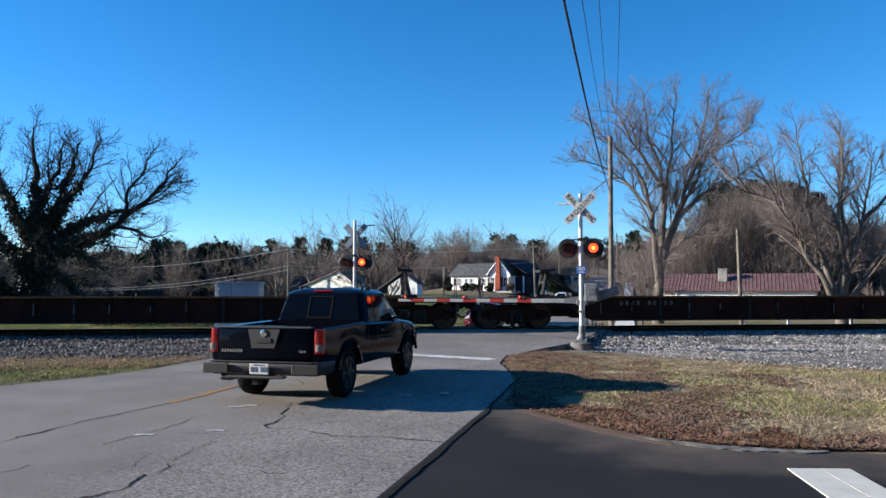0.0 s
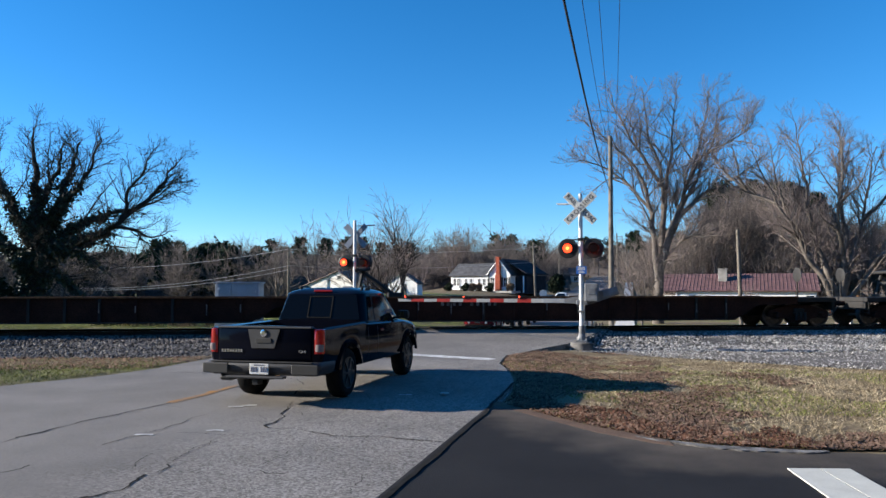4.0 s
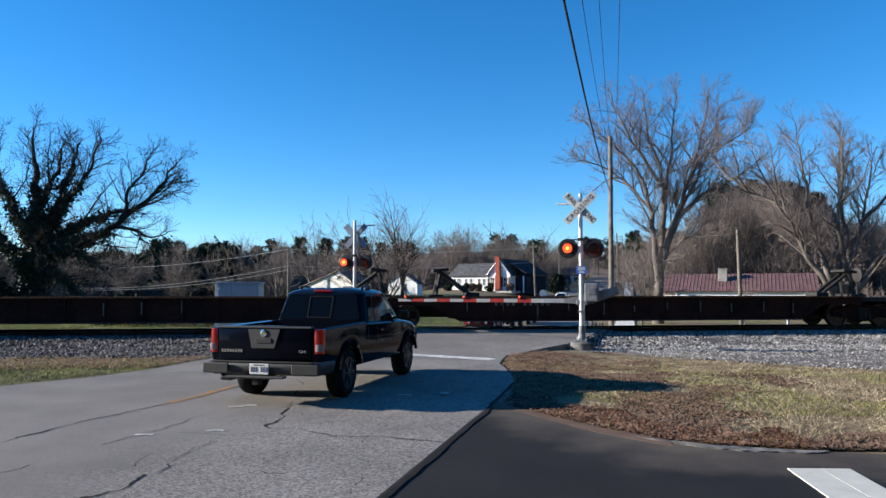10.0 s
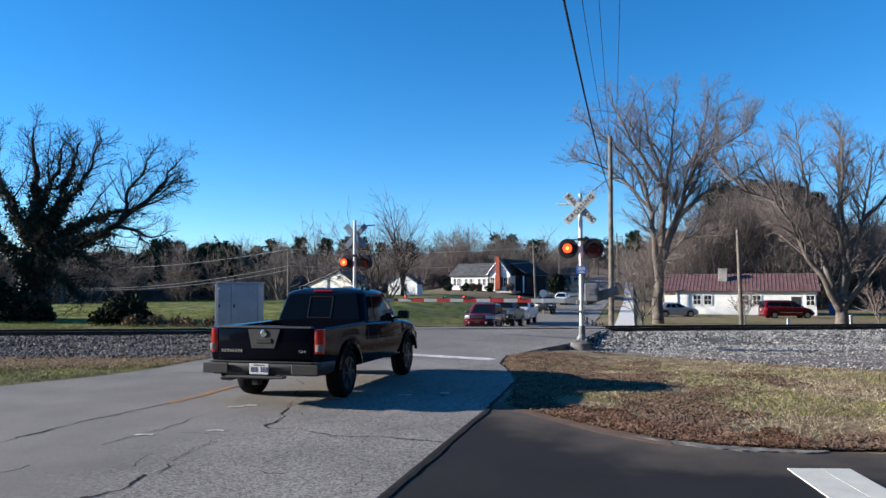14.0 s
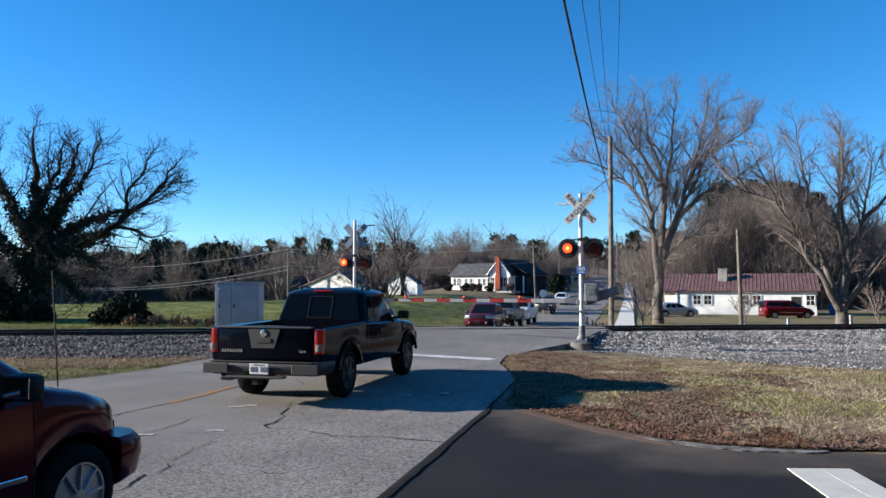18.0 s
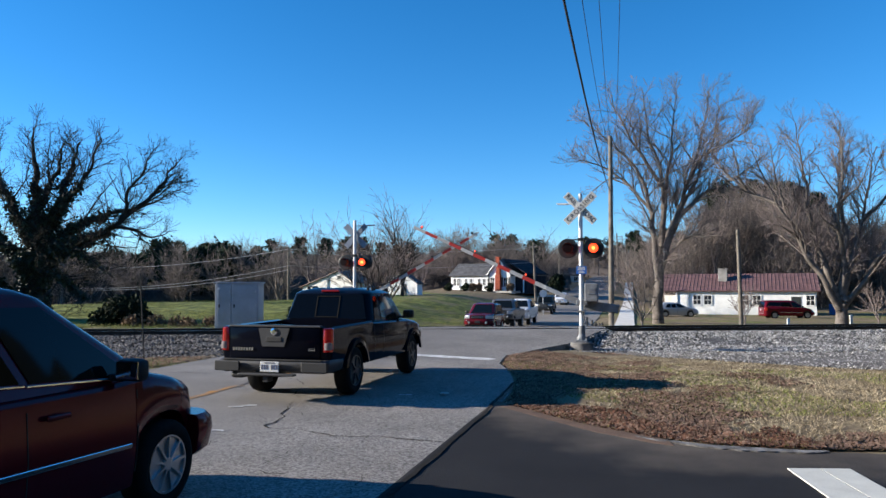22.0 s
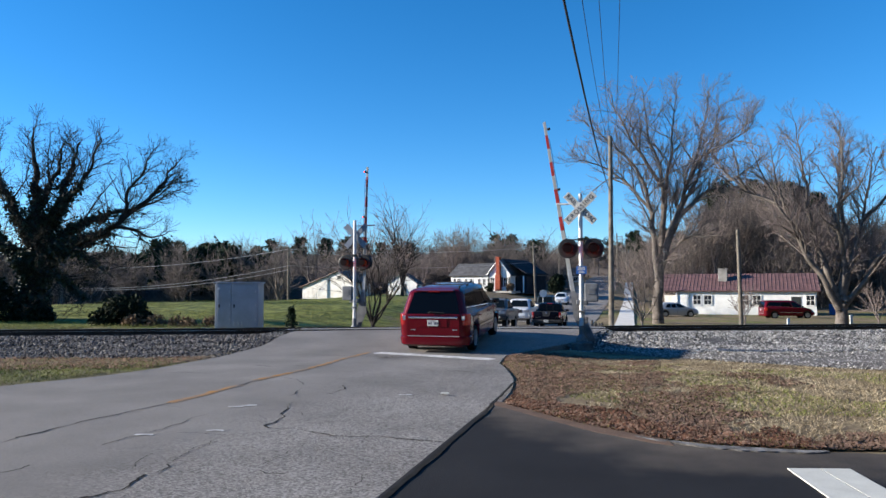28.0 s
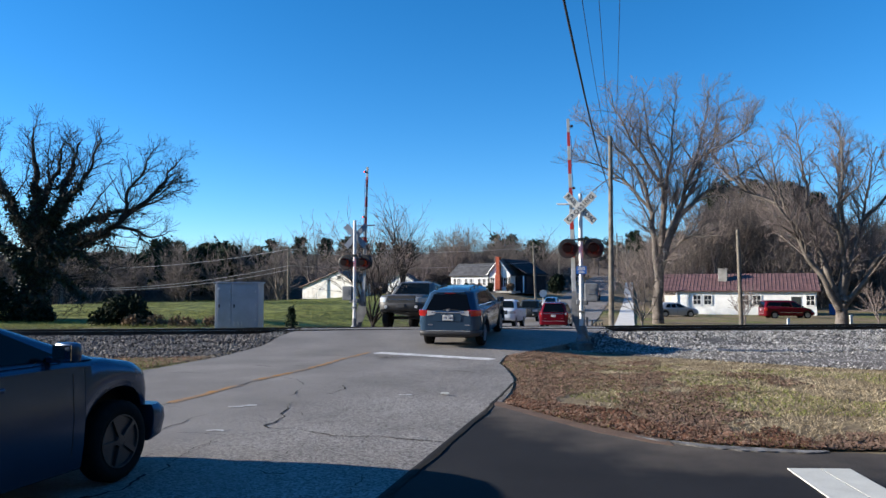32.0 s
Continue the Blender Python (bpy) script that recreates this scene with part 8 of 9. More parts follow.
stand("woods", "bare brown winter woods on the far rise", scatter(1, 96, -85, 60, 152, 212, 7, 10.5, clear_of_road), WOODS, 1)
stand("woods", "bare winter woods behind the meadow", scatter(2, 96, -95, -20, 64, 140, 6, 8.8, left_woods), WOODS, 2)
brush("undergrowth", "brown undergrowth along the meadow's edge", scatter(21, 72, -90, -20, 64, 118, 7, 10, left_woods), WOODS, 21)
stand("woods", "bare winter woods behind the farmhouse", scatter(5, 50, -30, 26, 128, 150, 5, 7.5, clear_of_road), WOODS, 5)
brush("undergrowth", "brown undergrowth behind the farmhouse", scatter(22, 52, -30, 26, 124, 160, 6, 9, clear_of_road), WOODS, 22)
RIDGE = ((0.285, 0.012), (0.30, 0.045), (0.315, 0.065), (0.345, 0.102), (0.39, 0.148), (0.45, 0.142), (0.51, 0.128), (0.56, 0.104), (0.65, 0.09), (1.2, 0.08))


def ridge_places(seed, n, y0, y1, k0, k1):
    """Places on the wooded knoll behind the white house, with the height that its rounded top gives them."""
    rs = random.Random(seed)
    out = []
    while len(out) < n:
        y = rs.uniform(y0, y1)
        b = rs.uniform(0.29, 0.70)
        z = land(b * y, y)
        h = (1.74 + y * table(b, RIDGE) - z) * rs.uniform(k0, k1)
        if h > 2.5 and road_sl(b * y, y)[1] > 6:
            out.append((b * y, y, z, h))
    return out


stand("woods", "bare winter woods on the knoll behind the white house", ridge_places(3, 138, 98, 124, 0.7, 0.99), WOODS, 3)
brush("undergrowth", "grey undergrowth behind the white house", ridge_places(23, 54, 95, 118, 0.6, 0.9), WOODS, 23)
stand("woods", "bare winter trees beside the far road", scatter(6, 30, 35, 80, 165, 212, 7, 10, lambda x, y: 7 < abs(road_sl(x, y)[1]) < 34), WOODS, 6)
stand("woods", "bare winter trees along the hill road", scatter(4, 26, 0, 60, 120, 165, 7, 11, lambda x, y: 14 < abs(road_sl(x, y)[1]) < 40), WOODS, 4)

brush("undergrowth", "brown thickets beside the hill road", scatter(24, 52, 18, 60, 132, 205, 7, 11, lambda x, y: 6 < abs(road_sl(x, y)[1]) < 24), WOODS, 24)


def pines(name, label, places, seed):
    """Pines: bare trunks under ragged tiers of needles."""
    rs = random.Random(seed)
    pts, segs = [], []
    for x, y, z, h in places:
        segs.append((x, y, z - 0.5, x, y, z + h * 0.95, 0.2, 0.05))
        for i in range(26):
            k = rs.uniform(0.42, 1.0)
            w = h * 0.27 * (1.05 - k) ** 0.6 + 0.2
            a = rs.uniform(0, 6.28)
            cx, cy, cz = x + w * math.cos(a) * rs.uniform(0.3, 1), y + w * math.sin(a) * rs.uniform(0.3, 1), z + h * k
            for _ in range(40):
                pts.append((cx + rs.gauss(0, 0.55), cy + rs.gauss(0, 0.55), cz + rs.gauss(0, 0.34)))
    v, f = tubes(segs, 5)
    v2, f2 = leaf_quads(pts, seed, 0.26, 0.05)
    ob = quads_mesh(name, np.concatenate([v, v2]), np.concatenate([f, f2 + len(v)]), PINE)
    return tagged(ob, label, "woods", kind="stuff")


pines("pine_woods", "dark pines among the bare woods", scatter(11, 34, -80, 45, 150, 200, 7.5, 11, clear_of_road), 11)
pines("pine_woods", "dark pines at the meadow's far edge", scatter(12, 14, -62, -30, 112, 132, 7, 9.0) + scatter(15, 9, -40.5, -34.5, 115, 122, 7.8, 9.2) + scatter(16, 4, -32, -29.5, 118, 124, 6.8, 8), 12)
pines("pine_woods", "dark pines crowning the knoll behind the white house", [p for p in ridge_places(13, 90, 120, 132, 0.97, 1.06) if 0.365 < p[0] / p[1] < 0.53][:20], 13)
stand("woods", "bare winter trees where the far road bends away", scatter(7, 40, 34, 84, 206, 226, 7, 11), WOODS, 7)
pines("pine_woods", "dark pines where the far road bends away", scatter(17, 9, 42, 72, 212, 228, 9, 12), 17)
pines("pine_woods", "pines beside the hill road", scatter(14, 7, 40, 58, 160, 200, 9, 13, lambda x, y: 7 < road_sl(x, y)[1] < 18), 14)


# wooded hillside behind the stands, closing the view
verts, faces = [], []
cols = np.arange(-260, 300, 6.0)
for i, x in enumerate(cols):
    for j, (y, k) in enumerate(((216, 0.0), (222, 0.45), (232, 0.8), (250, 1.0))):
        top_h = 7.5 + 1.6 * noise.noise((x * 0.03, 3, 0)) + 1.2 * noise.noise((x * 0.17, 9, j))
        verts.append((x, y + 3 * noise.noise((x * 0.1, j, 5)), land(x, y) - 0.3 + k * top_h))
for i in range(len(cols) - 1):
    for j in range(3):
        faces.append((i * 4 + j, (i + 1) * 4 + j, (i + 1) * 4 + j + 1, i * 4 + j + 1))
tagged(raw("wooded_ridge", verts, faces, WOODS, None, 80), "hazy brown wooded ridge closing the distance", "woods", kind="structure")


def thicket(name, label, line, h, mat):
    """A ragged bank of dense brush along a line of points."""
    verts = []
    pts = []
    for (x0, y0), (x1, y1) in zip(line, line[1:]):
        k = max(1, int(math.hypot(x1 - x0, y1 - y0) / 1.5))
        pts += [(lerp(x0, x1, i / k), lerp(y0, y1, i / k)) for i in range(k)]
    for i, (x, y) in enumerate(pts):
        z = land(x, y) - 0.4
        top_h = h * (0.8 + 0.35 * noise.noise((x * 0.12, y * 0.12, 3)) + 0.22 * noise.noise((x * 0.6, y * 0.6, 8)))
        for j, k in enumerate((0.0, 0.4, 0.75, 1.0)):
            d = 0.7 * noise.noise((x * 0.5, j * 3.0, 5))
            verts.append((x + d, y + 2.5 * k + d, z + k * top_h))
    n = len(pts)
    faces = [(i * 4 + j, (i + 1) * 4 + j, (i + 1) * 4 + j + 1, i * 4 + j + 1) for i in range(n - 1) for j in range(3)]
    return tagged(raw(name, verts, faces, mat), label, "woods", kind="structure")


THICKET = material("tangled winter brush", (0.10, 0.082, 0.073), 0.95, 0, 0.45, 0.5, 1.0, 6.0, colour2=(0.05, 0.043, 0.039), blotch=0.7)
thicket("wood_edge", "dense brush deep in the winter woods", [(-150, 80), (-58, 84), (-46, 112), (-22, 118), (-18, 150), (28, 152)], 4.6, THICKET)
thicket("wood_edge", "dense brush behind the farmhouse", [(-16, 130), (24, 129)], 3.2, THICKET)
thicket("wood_edge", "dense brush behind the white house", [(35, 113), (48, 110), (95, 114), (150, 112)], 5.5, WOODS)
# unseen tree bank added behind the driveway: blocks sky fill, dark against sunlit bounce
BLOCKER_DARK = material("dark foliage of the added sky blocker", (0.03, 0.036, 0.02), 0.9, 0, 0.45, 0.5, 1.0, 6.0, colour2=(0.014, 0.018, 0.011), blotch=0.7)
thicket("sky_blocker", "unseen bank of trees added behind the driveway to block sky light", [(130, 95), (66, 72), (46, 30), (31, -8), (8, -22), (-30, -27), (-120, -52)], 20.0, BLOCKER_DARK)
# ---- loose ground cover ----


def stones(name, label, places, size, mat, seed):
    """Many small angular stones: jittered octahedra, split into quads pairs of triangles."""
    rs = np.random.RandomState(seed)
    P = np.asarray(places, float)
    n = len(P)
    base = np.array([(1, 0, 0), (0, 1, 0), (-1, 0, 0), (0, -1, 0), (0, 0, 1), (0, 0, -1)], float)
    V = base[None] * rs.uniform(0.55, 1.25, (n, 6, 1)) + rs.normal(0, 0.18, (n, 6, 3))
    a = rs.uniform(0, 6.28, n)
    c, s = np.cos(a)[:, None], np.sin(a)[:, None]
    x, y = V[:, :, 0].copy(), V[:, :, 1].copy()
    V[:, :, 0], V[:, :, 1] = c * x - s * y, s * x + c * y
    V *= (size * rs.uniform(0.55, 1.35, n))[:, None, None]
    V[:, :, 2] *= 0.75
    V += P[:, None, :]
    tri = np.array([(0, 1, 4), (1, 2, 4), (2, 3, 4), (3, 0, 4), (1, 0, 5), (2, 1, 5), (3, 2, 5), (0, 3, 5)])
    F = (np.arange(n) * 6)[:, None, None] + tri[None]
    F = F.reshape(-1, 3)
    me = bpy.data.meshes.new(name)
    me.vertices.add(n * 6)
    me.vertices.foreach_set("co", V.astype(np.float32).ravel())
    me.loops.add(len(F) * 3)
    me.loops.foreach_set("vertex_index", F.astype(np.int32).ravel())
    me.polygons.add(len(F))
    me.polygons.foreach_set("loop_start", np.arange(len(F), dtype=np.int32) * 3)
    me.update(calc_edges=True)
    me.materials.append(mat)
    return tagged(new(name, me), label, "gravel", kind="stuff")


rs = random.Random(77)
LANE_STONES = material("dusty fine gravel", (0.20, 0.188, 0.182), 0.9, 0, 0.2, 3, 0.2, 60, random_tint=-0.8)
DARK_STONES = material("dark ballast stones", (0.145, 0.135, 0.128), 0.9, 0, 0.2, 3, 0.2, 60, random_tint=-0.85)


def bed_places(n, a0, a1, q0, q1):
    out = []
    for _ in range(n):
        a, q = rs.uniform(a0, a1), rs.uniform(q0, q1)
        p = on_track(a, q)
        s, l = road_sl(p.x, p.y)
        if table(s, ROAD_LEFT) - 0.04 < l < table(s, ROAD_RIGHT) + 0.04:
            continue
        z = bed_height(p, table(q, BED if a < 0 else BED_YARD)) + 0.03 * noise.noise((a, q * 2, 0))
        out.append((p.x, p.y, z + 0.01))
    return out


def lane_places(n, a0, a1, thin):
    """Places on the gravel lane, sparser towards its grassy edge."""
    out = []
    for _ in range(n):
        a, k = rs.uniform(a0, a1), rs.random() ** thin
        q = lerp(-4.6, gravel_edge(a) - 0.5, k)
        p = on_track(a, q)
        s, l = road_sl(p.x, p.y)
        if l > table(s, ROAD_RIGHT) + 0.1:
            out.append((p.x, p.y, land(p.x, p.y) + 0.035))
    return out


stones("ballast_stones", "loose grey crushed stones on the railway bed", bed_places(27000, 3.3, 26, -4.8, -0.9), 0.037, STONES, 1)
stones("ballast_stones", "crushed stones spilled beyond the railway bed", lane_places(12000, 5.0, 25, 2.6), 0.031, STONES, 11)
stones("ballast_stones", "loose grey crushed stones on the railway bed", bed_places(25500, -27, -3.5, -6.4, -0.9), 0.044, DARK_STONES, 2)
stones("ballast_stones", "fine gravel strewn beside the railway bed", lane_places(15000, 4.6, 22, 1.0), 0.016, LANE_STONES, 3)
stones("ballast_stones", "loose stones between the rails", bed_places(5000, 5.4, 24, -0.7, 1.6) + bed_places(4600, -24, -4.6, -0.7, 1.6), 0.04, STONES, 4)


def verge(x, y):
    """True on the grassy strips beside the road and driveway."""
    s, l = road_sl(x, y)
    q = track_aq(x, y)[1]
    if l > 0:
        return l > table(s, ROAD_RIGHT) + 0.05 and y > drive_edge(x) + 0.15 and q < gravel_edge(track_aq(x, y)[0]) + 0.35 * noise.noise((x * 2.5, y * 2.5, 5))
    return l < table(s, ROAD_LEFT) - 0.1 and -12 < q < -6.3


def blades(name, label, n, x0, x1, y0, y1, h, mat, seed, keep, flat=0.0, near=1.4):
    r_ = np.random.RandomState(seed)
    pts = []
    k = 0
    while len(pts) < n and k < n * 8:
        k += 1
        x, y = r_.uniform(x0, x1), y0 + (y1 - y0) * r_.uniform() ** near
        if keep(x, y):
            pts.append((x, y, land(x, y)))
    P = np.array(pts)
    n = len(P)
    a = r_.uniform(0, 6.28, n)
    lean = r_.normal(0, 1.1, (n, 2)) + flat * r_.normal(0, 1.5, (n, 2))
    hh = h * r_.uniform(0.4, 1.2, n)
    w = (0.005 if not flat else 0.015) * r_.uniform(0.6, 1.4, n)
    d = np.stack([np.cos(a) * w, np.sin(a) * w, np.zeros(n)], 1)
    top = P + np.stack([lean[:, 0] * hh, lean[:, 1] * hh, hh * (0.25 if flat else 1)], 1)
    if flat:
        d2 = np.stack([-np.sin(a) * w, np.cos(a) * w, np.zeros(n)], 1)
        c = P + np.array([0, 0, 0.015])
        t = np.zeros((n, 3))
        t[:, 2] = r_.uniform(-0.012, 0.03, n)
        verts = np.stack([c - d - d2, c + d - d2 + t, c + d + d2, c - d + d2 + t], 1).reshape(-1, 3)
    else:
        verts = np.stack([P - d, P + d, top + d * 0.3, top - d * 0.3], 1).reshape(-1, 3)
    ob = quads_mesh(name, verts, np.arange(4 * n).reshape(-1, 4), mat)
    return tagged(ob, label, "grass", kind="stuff")


DRY_GRASS = material("dry grass blades", (0.43, 0.36, 0.245), 0.9, 0, 0.2, 1.2, random_tint=-0.7, colour2=(0.19, 0.145, 0.095))
GREEN_GRASS = material("green grass blades", (0.21, 0.23, 0.06), 0.9, 0, 0.25, 1.0, random_tint=-0.4)
DEAD_LEAF = material("fallen brown leaves", (0.26, 0.165, 0.115), 0.85, 0, 0.25, 3.0, random_tint=-0.5)


def patch(x, y):
    return noise.noise((x * 0.5, y * 0.5, 4)) > 0.02


def straw(x, y):
    """Thick straw towards the yard, thin among the leaves by the corner."""
    return verge(x, y) and noise.noise((x * 0.9, y * 0.9, 1)) + 0.5 * noise.noise((x * 3, y * 3, 2)) > 0.25 - 0.2 * x


def leafy(x, y):
    return verge(x, y) and noise.noise((x * 0.7, y * 0.7, 11)) + 0.4 * noise.noise((x * 4, y * 4, 2)) > -0.8 + 0.2 * x


blades("dry_grass", "dry straw-coloured grass on the verge", 88000, 0.8, 13, 7.4, 20, 0.034, DRY_GRASS, 1, straw)
blades("green_grass", "thin green grass on the verge", 22000, 0.8, 13, 8, 18, 0.034, GREEN_GRASS, 2, lambda x, y: verge(x, y) and patch(x, y))
blades("fallen_leaves", "brown dead leaves on the verge", 26000, 0.8, 12, 8, 21.5, 0.04, DEAD_LEAF, 3, leafy, 1.0)
RUSSET_LEAF = material("fallen russet leaves", (0.19, 0.095, 0.06), 0.85, 0, 0.25, 3.0, random_tint=-0.55)
blades("fallen_leaves", "russet dead leaves along the driveway's edge", 5200, 0.9, 4.2, 8, 13, 0.04, RUSSET_LEAF, 13, lambda x, y: verge(x, y) and y < drive_edge(x) + 2.6 - 0.35 * x + 1.2 * noise.noise((x, y, 3)), 1.0)
blades("dry_grass", "dry grass beside the road", 9000, -20, -5, 12, 21, 0.05, DRY_GRASS, 4, lambda x, y: verge(x, y) and track_aq(x, y)[1] < -7.4)
blades("green_grass", "green grass beside the road", 22000, -20, -5, 12, 19, 0.05, GREEN_GRASS, 5, lambda x, y: verge(x, y) and track_aq(x, y)[1] < -8.2 + 0.8 * noise.noise((x * 0.8, y * 0.8, 3)))
blades("fallen_leaves", "dead leaves along the ballast", 14000, -20, -4.5, 13, 21, 0.04, DEAD_LEAF, 6, lambda x, y: verge(x, y) and track_aq(x, y)[1] > -9.0, 1.0)

MEADOW = material("meadow grass blades", (0.175, 0.215, 0.045), 0.9, 0, 0.25, 0.35, random_tint=-0.6, colour2=(0.24, 0.21, 0.075))


def field(x, y):
    s, l = road_sl(x, y)
    q = track_aq(x, y)[1]
    return q > 3.5 and l < -5 and x < 6 and noise.noise((x * 0.3, y * 0.3, 6)) > -0.15


blades("meadow_grass", "short green grass in the meadow", 42000, -28, 6, 31, 70, 0.17, MEADOW, 7, field, near=1.5)
blades("dry_grass", "dry grass tufts by the far side of the track", 9000, -26, 30, 29.5, 40, 0.2, DRY_GRASS, 8, lambda x, y: 3.4 < track_aq(x, y)[1] < 9 and abs(road_sl(x, y)[1]) > 5)
# ---- what moves ----


def glide(keys, t):
    """Values at time t, smooth and without overshoot between the keys (time, value, value, ...)."""
    ts = [k[0] for k in keys]
    i = max(0, min(len(keys) - 2, int(np.searchsorted(ts, t, side="right")) - 1))
    out = []
    for c in range(1, len(keys[0])):
        def slope(j):
            a, b = max(0, j - 1), min(len(keys) - 1, j + 1)
            if 0 < j < len(keys) - 1:
                d0 = (keys[j][c] - keys[j - 1][c]) / (ts[j] - ts[j - 1])
                d1 = (keys[j + 1][c] - keys[j][c]) / (ts[j + 1] - ts[j])
                return 0.0 if d0 * d1 <= 0 else 2 * d0 * d1 / (d0 + d1)
            return (keys[b][c] - keys[a][c]) / (ts[b] - ts[a])
        h = ts[i + 1] - ts[i]
        k = min(1, max(0, (t - ts[i]) / h))
        p0, p1, m0, m1 = keys[i][c], keys[i + 1][c], slope(i) * h, slope(i + 1) * h
        out.append((2 * k ** 3 - 3 * k * k + 1) * p0 + (k ** 3 - 2 * k * k + k) * m0 + (-2 * k ** 3 + 3 * k * k) * p1 + (k ** 3 - k * k) * m1)
    return out


def drive(car, keys, oncoming=False, wheels_from=0.0, wheels_to=32.0):
    """Keys of (seconds, place of the rear axle along the road, across it, extra turn to the right in degrees)."""
    thing_, wheels, v = car
    rows, spin, last_s, angle = [], [], None, 0.0
    d = -1 if oncoming else 1
    for n in range(0, 961):
        t = n / 30
        s, l, yaw = glide(keys, t)
        if last_s is not None:
            angle += (s - last_s) * d / v["r"]
        moved = last_s is not None and abs(s - last_s) > 1e-4
        last_s = s
        if n % 3 == 0 or n == 960:
            head = ROAD_TURN + yaw + (180 if oncoming else 0)
            ahead = Vector((math.sin(radians(head)), math.cos(radians(head)), 0))
            p = on_road(s, l)
            q = p + ahead * v["wb"]
            z0, z1 = road_z(p.x, p.y) + 0.014, road_z(q.x, q.y) + 0.014
            pitch = math.degrees(math.atan2(z1 - z0, v["wb"]))
            if not rows or moved or n == 960 or n % 60 == 0:
                rows.append((t, Matrix.Translation((p.x, p.y, z0)) @ pose(0, 0, 0, 0, 0, -head) @ pose(0, 0, 0, pitch, 0, 0)))
        if wheels_from <= t <= wheels_to:
            spin.append((t, angle, moved))
    walk(thing_, rows)
    kept = [r for i, r in enumerate(spin) if r[2] or i in (0, len(spin) - 1) or spin[min(len(spin) - 1, i + 1)][2] or r[0] in (0.0, 32.0)]
    for w in wheels:
        c = w.matrix_local.translation.copy()
        wr = [(t, Matrix.Translation(c) @ Matrix.Rotation(-a, 4, "X")) for t, a, _ in kept]
        if wr[0][0] > 0:
            wr.insert(0, (0.0, wr[0][1]))
        if wr[-1][0] < 32:
            wr.append((32.0, wr[-1][1]))
        walk(w, wr)


def flashes(lens, states, lit_turn=0.0):
    """Turn a lens disc over. states: (seconds, lit)."""
    base = lens.matrix_local.copy()
    rows = [(0.0, base @ pose(0, 0, 0, 0, 0, 0 if states[0][1] else 180))]
    angle, lit = (0 if states[0][1] else 180), states[0][1]
    for t, on in states[1:]:
        if on == lit:
            continue
        f = round(t * 30)
        rows.append(((f - 1) / 30, base @ pose(0, 0, 0, 0, 0, angle)))
        for k in (1, 2, 3):
            rows.append(((f - 1 + k) / 30, base @ pose(0, 0, 0, 0, 0, angle + 60 * k)))
        angle, lit = angle + 180, on
    rows.append((32.0, base @ pose(0, 0, 0, 0, 0, angle)))
    walk(lens, rows)


def blink(seconds):
    """Lit spells of both lenses from the lit one at each whole second."""
    left, right = [], []
    for t in range(0, 32):
        now, nxt = seconds[t], seconds[min(31, t + 1)]
        left.append((t - 0.45 if t else 0.0, now == "L"))
        right.append((t - 0.45 if t else 0.0, now == "R"))
        if now == nxt and now != "-":
            left += [(t + 0.15, now != "L")]
            right += [(t + 0.15, now != "R")]
    return left, right


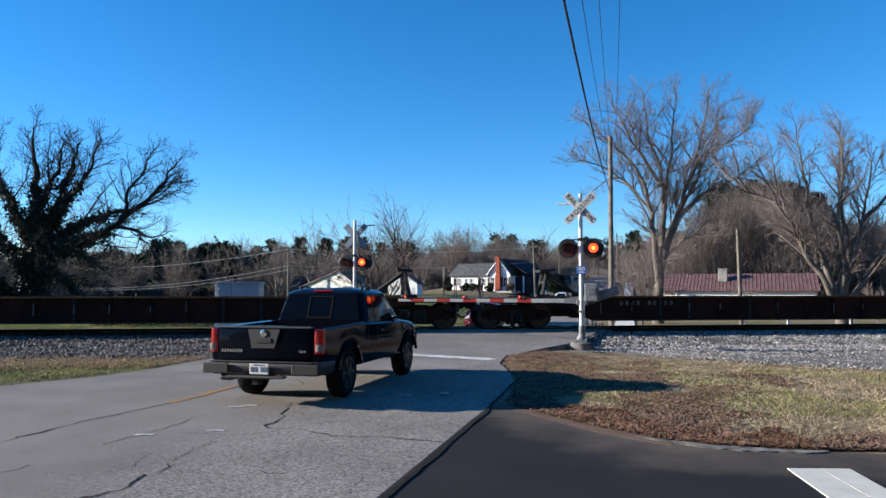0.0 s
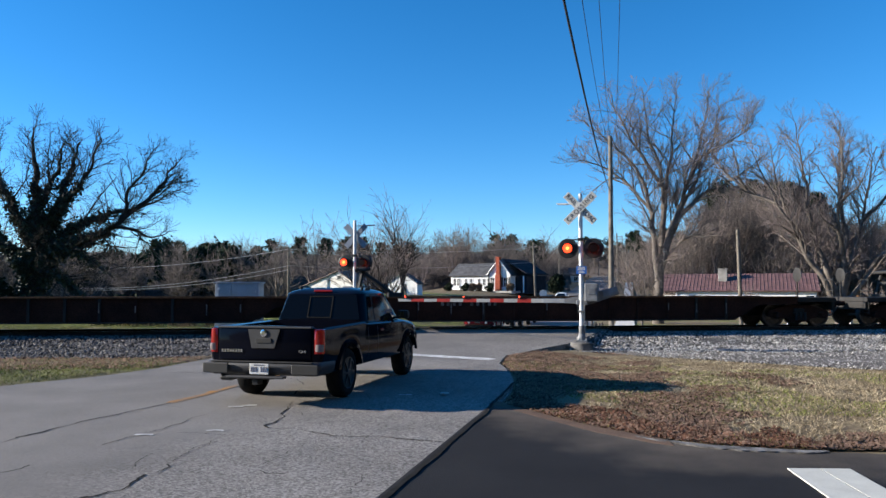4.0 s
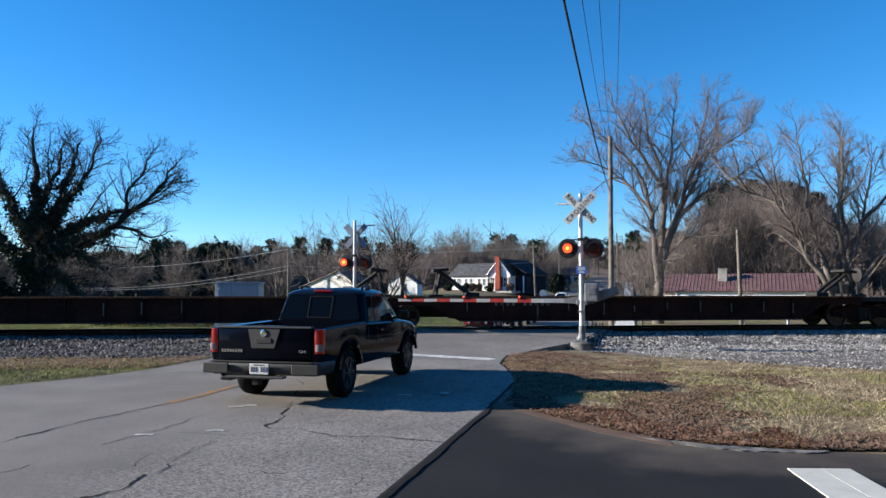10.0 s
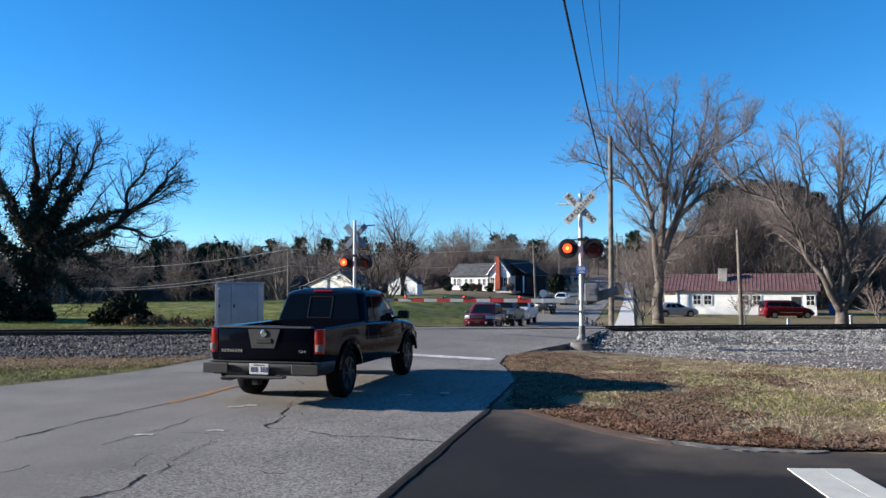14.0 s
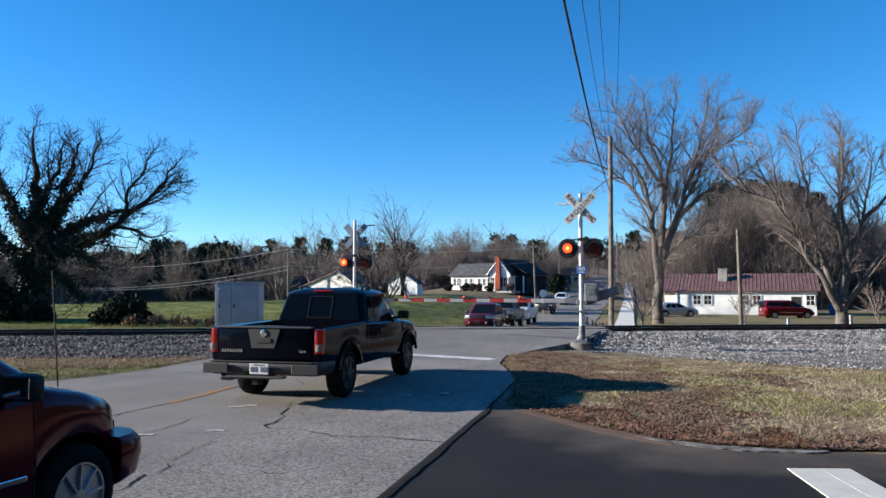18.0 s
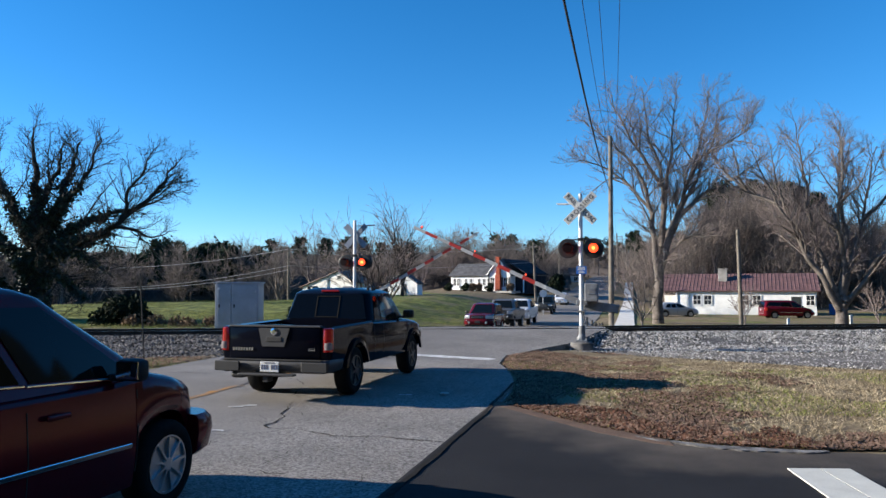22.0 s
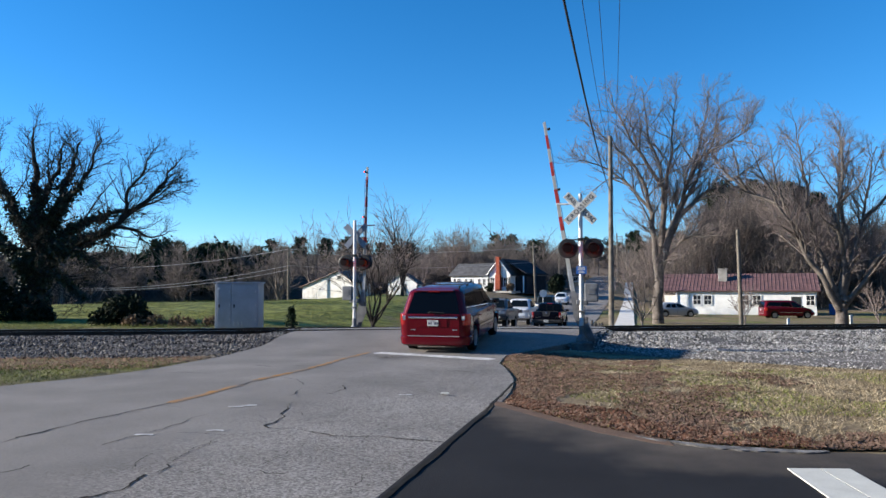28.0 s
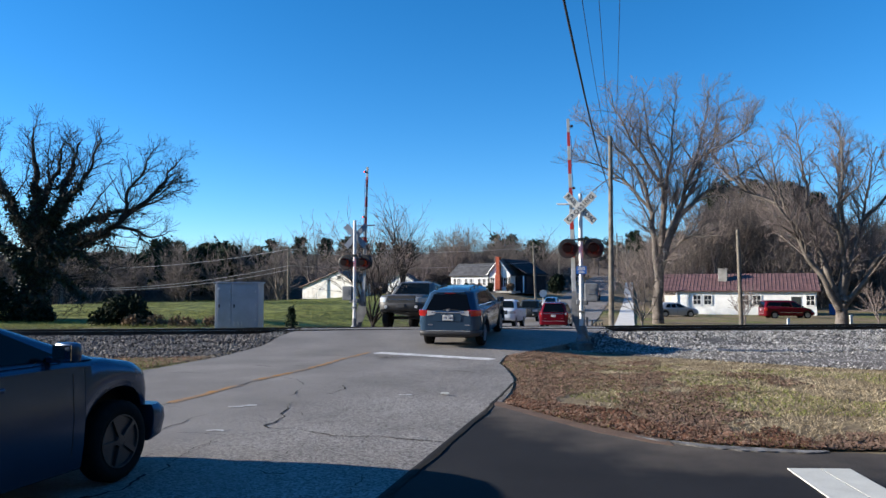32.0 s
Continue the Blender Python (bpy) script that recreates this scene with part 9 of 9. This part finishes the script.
def motions():
    bpy.context.view_layer.update()
    # train
    for car, wheels, a in TRAIN:
        walk(car, [(t, Matrix.Translation(on_track(a - TRAIN_SPEED * t, 0, RAIL_TOP)) @ pose(0, 0, 0, 0, 0, TRACK_TURN)) for t in range(0, 33, 2)])
        for w in wheels:
            c = w.matrix_local.translation.copy()
            walk(w, [(n / 30, Matrix.Translation(c) @ Matrix.Rotation(-TRAIN_SPEED * n / 30 / 0.42, 4, "Y")) for n in range(0, 361)] + [(32.0, Matrix.Translation(c) @ Matrix.Rotation(-TRAIN_SPEED * 12 / 0.42, 4, "Y"))])
    # gate arms
    lift = ((0, 0), (20.0, 0), (20.5, 5), (21, 15), (22, 24.8), (23, 35), (24, 44), (25, 54), (25.5, 58), (27.5, 74.6), (28, 81), (28.6, 86), (29.2, 88.5), (32, 88.5))
    lift_far = ((0, 0), (20.0, 0), (20.5, 6), (21, 17), (22, 29), (23, 41), (24, 50.5), (25, 62.8), (25.5, 68), (27.3, 87), (27.8, 88.5), (32, 88.5))
    for mast, turn, lifts in ((NEAR_MAST, 0, lift), (FAR_MAST, 180, lift_far)):
        rows = []
        for t in [0, 10, 19.5] + [20 + 0.2 * i for i in range(48)] + [30, 32]:
            rows.append((t, pose(*mast[4]) @ pose(0, 0, 0, 0, 0, turn) @ pose(0, 0, 0, 0, glide(lifts, t)[0], 0)))
        walk(mast[2], rows)
        for k, (lens, x) in enumerate(mast[3]):
            flashes(lens, [(0.0, True), (26.6, False)])
    # flashing lamps
    near = "R-RRLL-LLRL-RRLRLLLR-LRLL-------"
    far = "RL-RLRR-LRL-RRLRLLLRL-RLL-------"
    for mast, seq in ((NEAR_MAST, near), (FAR_MAST, far)):
        left, right = blink(seq)
        flashes(mast[1]["L"], left)
        flashes(mast[1]["R"], right)
    # road traffic
    drive(TRUCK, [(0, -7.1, 1.58, 0), (20.8, -7.1, 1.58, 0), (21.5, -6.95, 1.58, 0), (22, -6.78, 1.58, 0), (22.5, -6.43, 1.58, 0), (23, -5.83, 1.58, 0), (23.5, -4.7, 1.58, 0), (24, -2.75, 1.58, 0), (24.5, -0.3, 1.58, 0),
                  (25, 3.38, 1.58, 0), (25.5, 7.91, 1.58, 0), (26.3, 14.5, 1.58, 0), (28, 30, 1.58, 0), (29, 43, 1.58, 0), (30, 57, 1.58, 0), (32, 86, 1.58, 0)])
    drive(MINIVAN, [(0, -64, 2.2, 0), (10, -42, 2.2, 0), (16, -20.4, 2.3, 1), (17, -18.0, 2.3, 1.2), (17.5, -17.5, 2.3, 1.2), (18, -17.06, 2.3, 1.2), (18.5, -16.74, 2.3, 1.2), (19, -16.48, 2.3, 1.2), (19.5, -16.32, 2.3, 1.2), (20, -16.25, 2.3, 1.2),
                    (21.5, -16.25, 2.3, 1.2), (22, -16.1, 2.3, 1.2), (22.5, -15.8, 2.25, 1.2), (23, -15.45, 2.25, 1.2), (23.5, -15.1, 2.25, 1.2), (24, -14.6, 2.25, 1.2), (24.5, -13.92, 2.25, 1.2), (25, -13.28, 2.28, 1.4), (25.5, -11.8, 2.2, 1.3),
                    (27.5, -1.09, 1.7, 0), (28, 1.94, 1.7, 0), (28.5, 5.26, 1.7, 0), (29, 8.59, 1.7, 0), (29.5, 12.31, 1.7, 0), (30, 16.02, 1.7, 0), (30.5, 19.91, 1.7, 0), (31, 24.01, 1.7, 0), (32, 33, 1.7, 0)], wheels_from=16)
    drive(BLUE_SUV, [(0, -150, 1.7, 0), (20, -80, 1.7, 0), (28, -20.6, 1.9, 0), (28.5, -17.2, 2.0, 0), (29, -14.4, 2.05, -1), (29.3, -13.0, 1.98, -1), (29.5, -11.99, 1.96, -0.9), (30, -9.55, 2.0, -0.8), (30.5, -6.5, 1.95, -0.5), (31, -3.5, 1.8, 0),
                     (31.5, -0.35, 1.8, 0), (32, 3.1, 1.8, 0)], wheels_from=28)
    drive(ESCAPE, [(0, 27.6, -1.9, 0), (25.2, 27.6, -1.9, 0), (26, 26.2, -1.9, 0), (27, 21.8, -1.9, 0), (28, 16, -1.9, 0), (29, 9.6, -1.9, 0), (29.6, 5.5, -1.9, 0), (30.6, -2.4, -2.15, 6), (31, -5.3, -2.45, 11), (31.3, -7.9, -2.95, 14),
                   (31.6, -10.7, -3.8, 15), (32, -13.8, -4.7, 15)], True, wheels_from=25)
    drive(TALL_PICKUP, [(0, 35.6, -1.9, 0), (26.8, 35.6, -1.9, 0), (28, 32.5, -1.9, 0), (29, 28.6, -1.9, 0), (30, 24.9, -1.9, 0), (31, 21.2, -1.9, 0), (32, 13.9, -1.9, 0)], True, wheels_from=26)
    drive(PALE_PICKUP, [(0, 43.6, -1.9, 0), (28.2, 43.6, -1.9, 0), (29, 42.4, -1.9, 0), (30, 39.4, -1.9, 0), (31, 37, -1.9, 0), (32, 36.4, -1.9, 0)], True, wheels_from=28)
    drive(BOXY, [(0, 60.5, -1.9, 0), (28.5, 60.5, -1.9, 0), (30, 56, -1.9, 0), (31, 51, -1.9, 0), (32, 48.6, -1.9, 0)], True, wheels_from=28)
    drive(WHITE_SEDAN, [(0, 78.5, -1.9, 0), (29, 78.5, -1.9, 0), (31, 71, -1.9, 0), (32, 66, -1.9, 0)], True, wheels_from=29)
    drive(LAST_CAR, [(0, -190, 1.4, 0), (29, -41, 1.4, 0), (31, -23.3, 1.4, 1), (31.5, -19.1, 1.4, 1), (32, -15.18, 1.5, 1)], wheels_from=31)


motions()
